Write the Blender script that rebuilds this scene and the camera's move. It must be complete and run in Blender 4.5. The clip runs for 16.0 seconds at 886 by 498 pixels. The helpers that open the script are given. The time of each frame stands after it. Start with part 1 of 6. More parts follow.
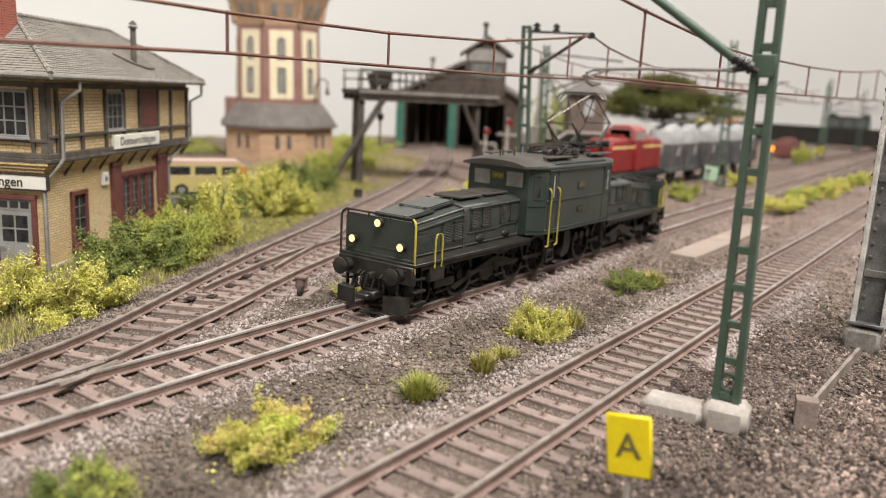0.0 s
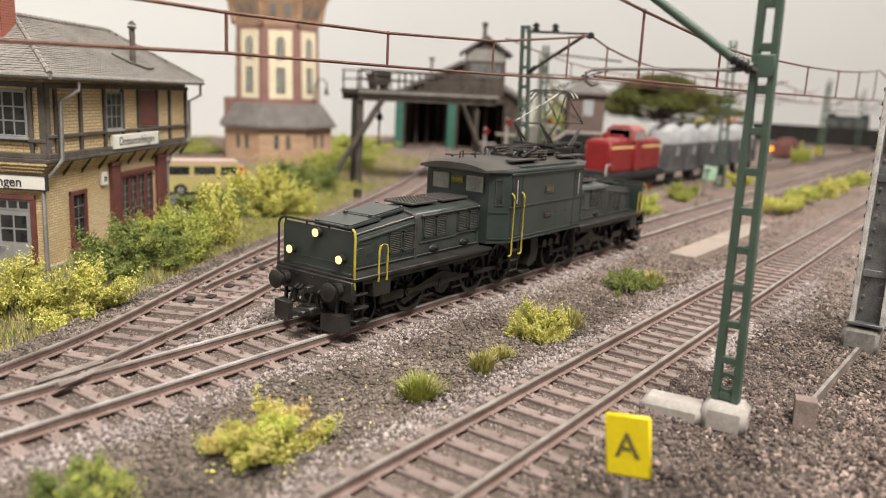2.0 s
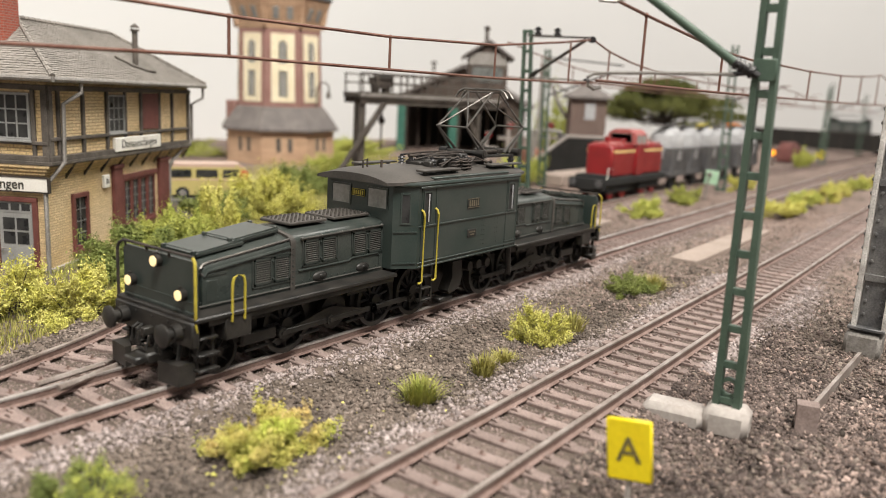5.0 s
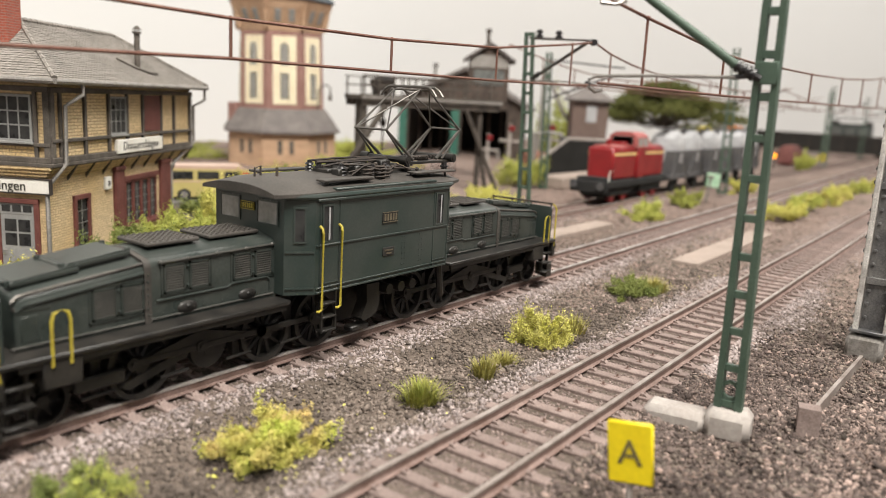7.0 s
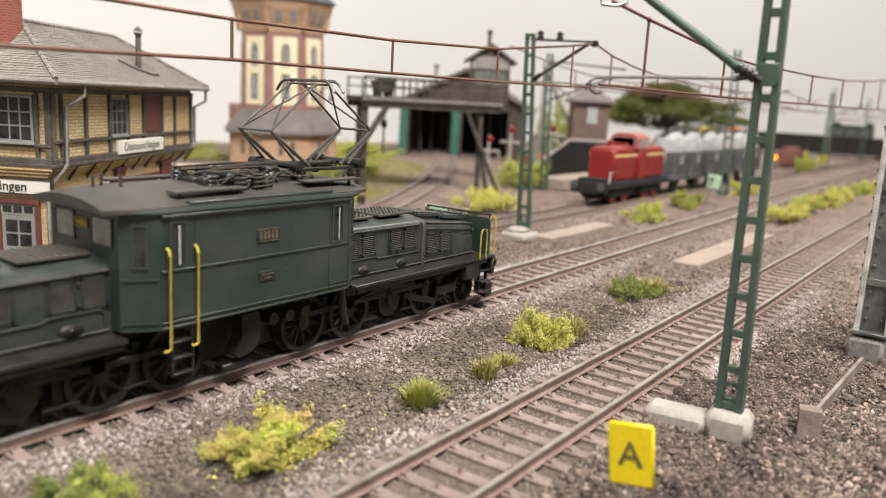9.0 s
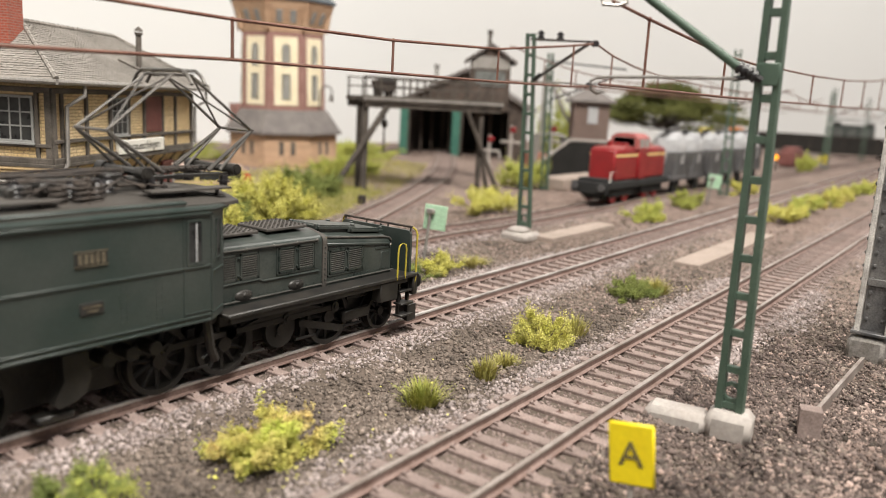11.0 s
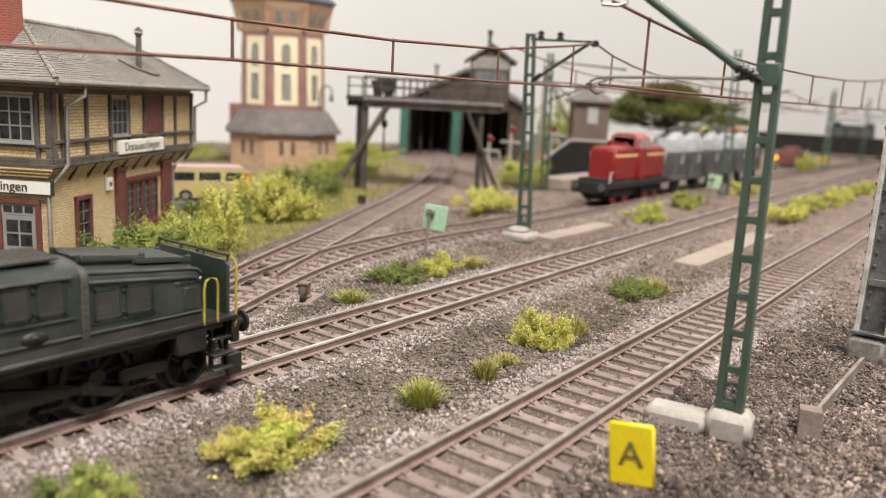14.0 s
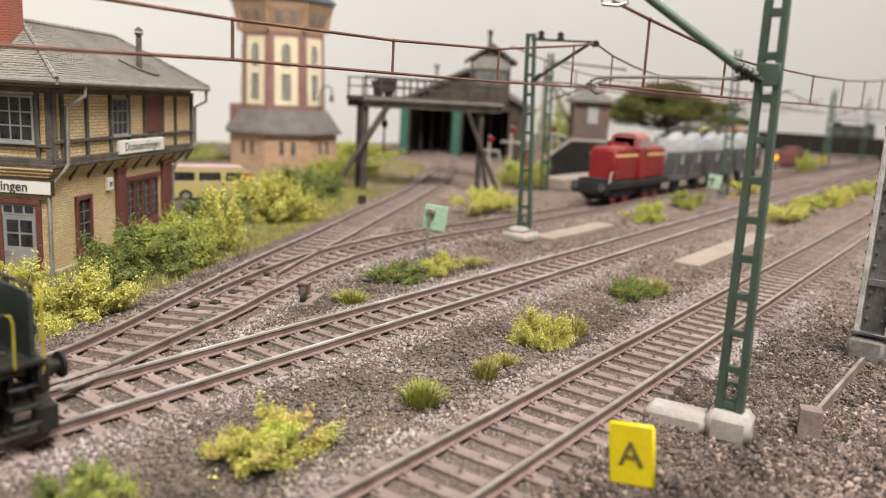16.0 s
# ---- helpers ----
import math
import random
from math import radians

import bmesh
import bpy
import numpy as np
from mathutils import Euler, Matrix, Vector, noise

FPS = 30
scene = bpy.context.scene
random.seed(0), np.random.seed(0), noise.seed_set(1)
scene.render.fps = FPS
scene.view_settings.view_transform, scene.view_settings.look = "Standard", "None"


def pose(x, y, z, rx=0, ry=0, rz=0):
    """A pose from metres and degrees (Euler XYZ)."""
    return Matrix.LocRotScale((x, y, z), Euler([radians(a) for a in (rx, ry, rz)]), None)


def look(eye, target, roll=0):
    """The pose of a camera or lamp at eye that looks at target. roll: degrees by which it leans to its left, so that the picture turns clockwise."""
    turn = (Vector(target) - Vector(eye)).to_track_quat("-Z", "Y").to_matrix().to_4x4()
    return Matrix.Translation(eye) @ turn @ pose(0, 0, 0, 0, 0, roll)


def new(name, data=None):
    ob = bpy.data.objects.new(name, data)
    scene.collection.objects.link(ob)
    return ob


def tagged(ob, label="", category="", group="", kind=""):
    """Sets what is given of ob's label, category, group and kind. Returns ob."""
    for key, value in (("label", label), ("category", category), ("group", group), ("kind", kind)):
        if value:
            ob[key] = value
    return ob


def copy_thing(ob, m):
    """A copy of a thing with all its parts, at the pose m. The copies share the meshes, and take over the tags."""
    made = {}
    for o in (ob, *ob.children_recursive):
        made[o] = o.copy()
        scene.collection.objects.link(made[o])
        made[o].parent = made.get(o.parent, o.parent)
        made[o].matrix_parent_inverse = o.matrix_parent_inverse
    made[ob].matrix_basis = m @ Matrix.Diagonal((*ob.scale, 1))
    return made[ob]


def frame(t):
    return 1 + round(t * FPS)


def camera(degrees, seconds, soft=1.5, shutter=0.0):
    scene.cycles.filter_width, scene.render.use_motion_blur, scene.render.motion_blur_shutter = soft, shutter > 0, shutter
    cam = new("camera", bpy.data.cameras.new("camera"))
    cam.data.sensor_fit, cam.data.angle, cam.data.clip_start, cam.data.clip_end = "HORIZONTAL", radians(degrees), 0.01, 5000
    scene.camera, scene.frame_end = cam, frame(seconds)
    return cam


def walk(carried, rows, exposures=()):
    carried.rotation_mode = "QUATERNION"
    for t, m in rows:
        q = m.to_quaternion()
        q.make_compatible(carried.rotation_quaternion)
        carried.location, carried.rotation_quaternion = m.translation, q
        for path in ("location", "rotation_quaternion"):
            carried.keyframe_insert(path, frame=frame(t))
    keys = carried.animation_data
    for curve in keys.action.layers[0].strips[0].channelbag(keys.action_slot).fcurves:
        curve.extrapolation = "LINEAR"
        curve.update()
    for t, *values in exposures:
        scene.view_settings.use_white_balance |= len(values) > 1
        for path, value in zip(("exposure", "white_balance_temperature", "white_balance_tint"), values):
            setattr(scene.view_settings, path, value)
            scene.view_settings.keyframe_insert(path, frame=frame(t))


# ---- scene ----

MM = 0.001


# ---- camera ----
EYE = (0.0, 0.0, 66.36)


def view(dx, dy):
    """The hand-held camera's pose, with its small sway to the side and up."""
    yaw = radians(36.308) + dx / 1357.35
    tilt = radians(10.926) - dy / 1357.35
    roll = 3.114 + 0.26 * dy / 12
    aim = (EYE[0] + math.cos(tilt) * math.cos(yaw), EYE[1] + math.cos(tilt) * math.sin(yaw), EYE[2] - math.sin(tilt))
    m = look(EYE, aim, roll)
    m.translation = Vector(EYE) * MM
    return m


SWAY = [(0, -6.5, -12), (1, -7.5, -12), (1.5, -6.5, -12), (2, -8, -12), (2.5, -8, -12), (3, -6.5, -10.5), (3.5, -6, -9.5),
        (4, -5.5, -8), (6.5, -3.5, -3.5), (7, -2.5, -2), (8, -2, -0.5), (9, -1, 0), (11.5, 0, 0), (12.5, 0, 1),
        (13, 0, 1), (14, -0.3, 0), (14.5, -1, -1), (15.5, -0.5, 0), (16, 0, 0)]
cam = camera(60.02, 16.0, soft=0.5)
cam.data.dof.use_dof = True
cam.data.dof.focus_distance = 0.215
cam.data.dof.aperture_fstop = 16.0
walk(cam, [(t, view(dx, dy)) for t, dx, dy in SWAY], [(0, 0.0), (4, 0.04), (6.5, 0.1), (9, 0.13), (11.5, 0.11), (12.5, 0.09), (14.5, 0.03), (16, -0.03)])

# ---- light ----
world = bpy.data.worlds.new("room_light")
scene.world = world
world.use_nodes = True
world.node_tree.nodes["Background"].inputs[0].default_value = (1.0, 0.965, 0.92, 1)
world.node_tree.nodes["Background"].inputs[1].default_value = 0.235


def area_lamp(name, eye, target, sx, sy, watts, colour):
    data = bpy.data.lights.new(name, "AREA")
    data.shape, data.size, data.size_y, data.energy, data.color = "RECTANGLE", sx, sy, watts, colour
    ob = new(name, data)
    ob.matrix_world = look(eye, target)
    return ob


area_lamp("ceiling_lamp", (-0.12, -0.40, 1.27), (0.22, 0.26, 0), 0.85, 0.4, 42, (1.0, 0.95, 0.87))
area_lamp("ceiling_lamp", (1.7, 0.0, 1.5), (1.55, 0.42, 0), 1.2, 0.6, 18.5, (1.0, 0.955, 0.885))


# ---- materials ----
def mat(name, c1, c2=None, feat=12.0, fine=0.9, rough=0.75, metal=0.0, bump=0.4, depth=0.25, rand=0.0, island=0.0, spec=0.35, mix=0.6):
    """A two-scale surface: c1 and c2 mix over patches of feat mm, and grain of fine mm; depth: relief in mm."""
    m = bpy.data.materials.new(name)
    m.use_nodes = True
    nt = m.node_tree
    b = nt.nodes["Principled BSDF"]
    b.inputs["Metallic"].default_value = metal
    b.inputs["Specular IOR Level"].default_value = spec
    c2 = c2 or tuple(c * 0.7 for c in c1)
    tc = nt.nodes.new("ShaderNodeTexCoord")
    n1 = nt.nodes.new("ShaderNodeTexNoise")
    n1.inputs["Scale"].default_value, n1.inputs["Detail"].default_value = 1000 / feat, 6
    n2 = nt.nodes.new("ShaderNodeTexNoise")
    n2.inputs["Scale"].default_value, n2.inputs["Detail"].default_value = 1000 / fine, 4
    for n in (n1, n2):
        nt.links.new(tc.outputs["Object"], n.inputs["Vector"])
    ramp = nt.nodes.new("ShaderNodeMapRange")
    ramp.inputs[1].default_value, ramp.inputs[2].default_value = 0.34, 0.66
    nt.links.new(n1.outputs[0], ramp.inputs[0])
    cm = nt.nodes.new("ShaderNodeMix")
    cm.data_type = "RGBA"
    cm.inputs[6].default_value, cm.inputs[7].default_value = (*c1, 1), (*c2, 1)
    nt.links.new(ramp.outputs[0], cm.inputs[0])
    hs = nt.nodes.new("ShaderNodeHueSaturation")
    nt.links.new(cm.outputs[2], hs.inputs["Color"])
    val = nt.nodes.new("ShaderNodeMapRange")
    val.inputs[1].default_value, val.inputs[2].default_value = 0.25, 0.75
    val.inputs[3].default_value, val.inputs[4].default_value = 1 - mix * 0.5, 1 + mix * 0.5
    nt.links.new(n2.outputs[0], val.inputs[0])
    last = val.outputs[0]
    for amount, node, out in ((rand, "ShaderNodeObjectInfo", "Random"), (island, "ShaderNodeNewGeometry", "Random Per Island")):
        if amount:
            src = nt.nodes.new(node)
            mr = nt.nodes.new("ShaderNodeMapRange")
            mr.inputs[3].default_value, mr.inputs[4].default_value = 1 - amount, 1 + amount
            nt.links.new(src.outputs[out], mr.inputs[0])
            mu = nt.nodes.new("ShaderNodeMath")
            mu.operation = "MULTIPLY"
            nt.links.new(last, mu.inputs[0])
            nt.links.new(mr.outputs[0], mu.inputs[1])
            last = mu.outputs[0]
    nt.links.new(last, hs.inputs["Value"])
    nt.links.new(hs.outputs[0], b.inputs["Base Color"])
    rr = nt.nodes.new("ShaderNodeMapRange")
    rr.inputs[3].default_value, rr.inputs[4].default_value = max(0.02, rough - 0.12), min(1, rough + 0.12)
    nt.links.new(n1.outputs[0], rr.inputs[0])
    nt.links.new(rr.outputs[0], b.inputs["Roughness"])
    if bump:
        bp = nt.nodes.new("ShaderNodeBump")
        bp.inputs["Strength"].default_value, bp.inputs["Distance"].default_value = bump, depth * MM
        nt.links.new(n2.outputs[0], bp.inputs["Height"])
        nt.links.new(bp.outputs[0], b.inputs["Normal"])
    return m


def brick_mat(name, c1, c2, mortar, w=3.0, h=1.05, gap=0.12, depth=0.25):
    """Moulded brickwork on walls that stand along the local x or y axis; sizes in mm."""
    m = mat(name, c1, c2, 20, 0.6, 0.8)
    nt = m.node_tree
    b = nt.nodes["Principled BSDF"]
    tc = nt.nodes.new("ShaderNodeTexCoord")
    sx = nt.nodes.new("ShaderNodeSeparateXYZ")
    add = nt.nodes.new("ShaderNodeMath")
    cx = nt.nodes.new("ShaderNodeCombineXYZ")
    nt.links.new(tc.outputs["Object"], sx.inputs[0])
    nt.links.new(sx.outputs[0], add.inputs[0])
    nt.links.new(sx.outputs[1], add.inputs[1])
    nt.links.new(add.outputs[0], cx.inputs[0])
    nt.links.new(sx.outputs[2], cx.inputs[1])
    br = nt.nodes.new("ShaderNodeTexBrick")
    br.inputs["Scale"].default_value = 1000
    br.inputs["Brick Width"].default_value, br.inputs["Row Height"].default_value = w, h
    br.inputs["Mortar Size"].default_value, br.inputs["Mortar Smooth"].default_value = gap, 0.4
    nt.links.new(cx.outputs[0], br.inputs["Vector"])
    old = b.inputs["Base Color"].links[0].from_socket
    dark = nt.nodes.new("ShaderNodeHueSaturation")
    dark.inputs["Value"].default_value = 0.82
    nt.links.new(old, dark.inputs["Color"])
    nt.links.new(old, br.inputs["Color1"])
    nt.links.new(dark.outputs[0], br.inputs["Color2"])
    br.inputs["Mortar"].default_value = (*mortar, 1)
    nt.links.new(br.outputs["Color"], b.inputs["Base Color"])
    bp = nt.nodes.new("ShaderNodeBump")
    bp.invert = True
    bp.inputs["Strength"].default_value, bp.inputs["Distance"].default_value = 0.8, depth * MM
    nt.links.new(br.outputs["Fac"], bp.inputs["Height"])
    nt.links.new(bp.outputs[0], b.inputs["Normal"])
    return m


def glow(name, colour, strength):
    m = bpy.data.materials.new(name)
    m.use_nodes = True
    b = m.node_tree.nodes["Principled BSDF"]
    b.inputs["Base Color"].default_value = (*colour, 1)
    b.inputs["Emission Color"].default_value = (*colour, 1)
    b.inputs["Emission Strength"].default_value = strength
    return m


def leafy(name, c1, c2, feat=5):
    m = mat(name, c1, c2, feat, 0.7, 0.8, island=0.2, bump=0, spec=0.2)
    m.node_tree.nodes["Principled BSDF"].inputs["Transmission Weight"].default_value = 0.0
    return m


soil = mat("soil", (0.085, 0.066, 0.052), (0.15, 0.117, 0.098), 26, 1.0, 0.95, bump=1, depth=0.6)
gravel_light = mat("gravel_light", (0.25, 0.205, 0.192), (0.39, 0.333, 0.32), 12, 0.8, 0.9, island=0.32)
gravel_rose = mat("gravel_rose", (0.20, 0.145, 0.122), (0.34, 0.258, 0.225), 30, 0.8, 0.95, island=0.45)
gravel_red = mat("gravel_red_brown", (0.058, 0.043, 0.038), (0.15, 0.115, 0.102), 14, 0.8, 0.95, island=0.55)
soil_rose = mat("soil_rose", (0.17, 0.122, 0.102), (0.25, 0.187, 0.16), 26, 1.0, 0.95, bump=1, depth=0.6)
gravel_bed = mat("gravel_bed", (0.175, 0.132, 0.118), (0.265, 0.206, 0.188), 18, 0.8, 0.9, island=0.35)
gravel_dark = mat("gravel_dark", (0.09, 0.071, 0.058), (0.23, 0.188, 0.16), 16, 0.8, 0.95, island=0.55)
sleeper_mat = mat("sleeper_brown", (0.20, 0.15, 0.134), (0.28, 0.218, 0.198), 5, 0.5, 0.85, rand=0.16, depth=0.12)
rust = mat("rusty_rail", (0.155, 0.10, 0.083), (0.235, 0.165, 0.145), 6, 0.5, 0.7, bump=0.3, depth=0.08)
rail_steel = mat("bright_rail_head", (0.25, 0.218, 0.20), (0.56, 0.53, 0.51), 17, 0.4, 0.46, 0.3, bump=0.15, depth=0.03)
rail_top = mat("worn_rail_head", (0.23, 0.188, 0.165), (0.38, 0.335, 0.31), 9, 0.4, 0.46, 0.3, bump=0.15, depth=0.03)
iron_dark = mat("dark_iron", (0.035, 0.03, 0.028), (0.07, 0.055, 0.045), 4, 0.5, 0.7, 0.2)
loco_green = mat("loco_green", (0.023, 0.036, 0.032), (0.046, 0.054, 0.049), 14, 0.5, 0.40, bump=0.15, depth=0.05, spec=0.5, mix=0.3)
loco_roof = mat("loco_roof_grey", (0.042, 0.038, 0.034), (0.075, 0.067, 0.06), 9, 0.5, 0.55, bump=0.2, depth=0.05)
louvre_steel = mat("louvre_grey", (0.060, 0.060, 0.055), (0.10, 0.096, 0.087), 5, 0.3, 0.42, 0.25, bump=0.2, depth=0.03)
loco_black = mat("loco_black", (0.014, 0.0135, 0.013), (0.032, 0.029, 0.0255), 5, 0.4, 0.42, bump=0.3, depth=0.06)
loco_hood = mat("loco_hood_grey_green", (0.025, 0.033, 0.030), (0.047, 0.053, 0.048), 8, 0.4, 0.31, bump=0.2, depth=0.04, spec=0.45)
yellow_rail = mat("yellow_paint", (0.43, 0.36, 0.045), (0.33, 0.26, 0.035), 3, 0.4, 0.5, mix=0.3)
lamp_lit = glow("lit_lamp", (1.0, 0.80, 0.42), 0.6)
lamp_off = mat("lamp_glass", (0.5, 0.5, 0.45), rough=0.15, bump=0, mix=0.1)
brass = mat("tarnished_plate", (0.22, 0.19, 0.13), (0.13, 0.11, 0.08), 2, 0.3, 0.45, 0.5)
plate_dark = mat("plate_dark", (0.03, 0.028, 0.025))
win_glass = mat("window_glass", (0.09, 0.095, 0.092), (0.17, 0.175, 0.168), 5, 1.5, 0.12, bump=0, spec=0.7, mix=0.2)
# opaque panes; light seen through and off them is put into the pale colour
win_pale = mat("pale_lit_glass", (0.20, 0.205, 0.195), (0.36, 0.36, 0.34), 6, 1.5, 0.15, bump=0, spec=0.7, mix=0.2)
win_dark = mat("dark_window_glass", (0.02, 0.02, 0.021), (0.045, 0.045, 0.044), 4, 1.2, 0.3, bump=0, spec=0.2, mix=0.2)
copper_wire = mat("copper_wire", (0.17, 0.08, 0.06), (0.24, 0.13, 0.10), 6, 0.4, 0.5, 0.5, bump=0.1)
grey_wire = mat("grey_wire", (0.35, 0.33, 0.31), rough=0.4, metal=0.6, bump=0)
mast_green = mat("mast_green", (0.058, 0.094, 0.07), (0.08, 0.12, 0.09), 8, 0.5, 0.5, bump=0.15, depth=0.05, mix=0.25)
insulator = mat("black_insulator", (0.03, 0.028, 0.03), rough=0.35)
concrete = mat("concrete", (0.42, 0.385, 0.36), (0.33, 0.295, 0.27), 7, 0.9, 0.9, depth=0.1, mix=0.3)
slab_mat = mat("pale_slab", (0.36, 0.29, 0.25), (0.30, 0.245, 0.21), 14, 0.6, 0.9, depth=0.1)
sign_yellow = mat("sign_yellow", (0.83, 0.66, 0.015), (0.78, 0.60, 0.012), 6, 0.8, 0.5, mix=0.15, bump=0.1)
sign_ink = mat("sign_ink", (0.06, 0.055, 0.045))
sign_white = mat("sign_white", (0.82, 0.80, 0.75), (0.72, 0.69, 0.63), 7, 0.6, 0.6, mix=0.15, bump=0.1)
brick_yellow = brick_mat("yellow_brick", (0.66, 0.48, 0.24), (0.75, 0.59, 0.36), (0.36, 0.25, 0.15), 4.4, 1.15, 0.15, 0.5)
bar_grey = mat("glazing_grey", (0.15, 0.145, 0.14), (0.2, 0.195, 0.19), 4, 0.5, 0.7)
brick_fine = brick_mat("fine_yellow_brick", (0.66, 0.48, 0.25), (0.75, 0.59, 0.37), (0.44, 0.31, 0.18), 3.0, 0.92, 0.11, 0.4)
timber = mat("weathered_timber", (0.065, 0.056, 0.048), (0.13, 0.112, 0.097), 5, 0.5, 0.85, depth=0.12)
maroon = mat("maroon_paint", (0.115, 0.036, 0.030), (0.165, 0.06, 0.05), 5, 0.5, 0.7, mix=0.4)
slate = mat("grey_tile", (0.21, 0.192, 0.173), (0.285, 0.26, 0.235), 16, 1.2, 0.85, island=0.07, mix=0.4)
zinc = mat("zinc_gutter", (0.22, 0.205, 0.19), (0.32, 0.30, 0.28), 6, 0.5, 0.6, 0.3)
grey_paint = mat("grey_paint", (0.24, 0.24, 0.235), (0.31, 0.31, 0.30), 6, 0.5, 0.65, mix=0.3)
red_brick = brick_mat("red_brick", (0.42, 0.10, 0.06), (0.34, 0.085, 0.055), (0.30, 0.2, 0.17), 2.2, 0.9)
tower_red = brick_mat("tower_red_brick", (0.26, 0.128, 0.112), (0.32, 0.17, 0.15), (0.4, 0.27, 0.22), 2.6, 0.9, 0.1, 0.1)
tower_tan = brick_mat("tower_tan_stone", (0.46, 0.29, 0.185), (0.53, 0.36, 0.24), (0.45, 0.3, 0.2), 5, 2.4, 0.12, 0.15)
tower_cream = mat("tower_cream_render", (0.78, 0.70, 0.52), (0.72, 0.63, 0.45), 14, 0.8, 0.85)
dark_slate = mat("dark_slate", (0.13, 0.115, 0.11), (0.18, 0.16, 0.15), 9, 0.8, 0.75)
shed_wood = mat("shed_wood", (0.052, 0.040, 0.034), (0.10, 0.075, 0.062), 9, 0.7, 0.85)
shed_green = mat("shed_door_green", (0.035, 0.125, 0.095), (0.055, 0.16, 0.12), 9, 0.7, 0.7)
black_inside = mat("coal_and_shade_black", (0.012, 0.011, 0.010))
girder_grey = mat("riveted_steel", (0.085, 0.085, 0.09), (0.2, 0.195, 0.19), 7, 0.5, 0.5, 0.35, depth=0.1)
red_paint = mat("loco_red", (0.25, 0.015, 0.018), (0.19, 0.013, 0.015), 12, 0.5, 0.4, mix=0.2, bump=0.1)
red_dusty = mat("dusty_red", (0.36, 0.11, 0.10), (0.30, 0.085, 0.08), 9, 0.5, 0.6, mix=0.2)
stripe = mat("cream_stripe", (0.78, 0.55, 0.24), mix=0.2)
panto_steel = mat("pantograph_steel", (0.10, 0.094, 0.088), (0.16, 0.148, 0.135), 5, 0.4, 0.4, 0.6, bump=0.1)
silver = mat("silver_grey", (0.46, 0.46, 0.47), (0.30, 0.30, 0.31), 14, 0.8, 0.65, 0.0)
wagon_grey = mat("wagon_grey", (0.065, 0.065, 0.07), (0.11, 0.105, 0.105), 9, 0.8, 0.7)
van_yellow = mat("van_yellow", (0.47, 0.40, 0.16), (0.42, 0.35, 0.14), 20, 0.5, 0.35, mix=0.12, bump=0)
van_pink = mat("van_roof_cream", (0.50, 0.36, 0.29), (0.45, 0.32, 0.26), 20, 0.5, 0.4, mix=0.12, bump=0)
tyre = mat("rubber_tyre", (0.02, 0.02, 0.02), rough=0.85)
chrome = mat("hubcap", (0.6, 0.6, 0.6), rough=0.25, metal=0.8, bump=0)
leaf_yellow = leafy("leaf_yellow_green", (0.50, 0.48, 0.10), (0.64, 0.60, 0.20))
leaf_lime = leafy("leaf_lime", (0.34, 0.38, 0.08), (0.52, 0.52, 0.14))
leaf_green = leafy("leaf_green", (0.27, 0.31, 0.07), (0.42, 0.43, 0.11))
leaf_dark = leafy("leaf_dark_green", (0.165, 0.205, 0.06), (0.27, 0.30, 0.09))
leaf_autumn = leafy("leaf_yellow_orange", (0.46, 0.52, 0.09), (0.60, 0.46, 0.18), 10)
grass_mat = leafy("grass_blade", (0.25, 0.28, 0.06), (0.36, 0.34, 0.10))
leaf_pine = leafy("pine_needle", (0.085, 0.10, 0.03), (0.15, 0.15, 0.045))
gantry_wood = mat("tarred_timber", (0.05, 0.042, 0.036), (0.095, 0.08, 0.068), 7, 0.6, 0.85)
grass_dry = leafy("grass_dry", (0.33, 0.31, 0.09), (0.44, 0.39, 0.14))
wall_mat = mat("white_backdrop", (0.725, 0.728, 0.725), (0.71, 0.713, 0.71), 900, 200, 0.95, bump=0, mix=0.03)


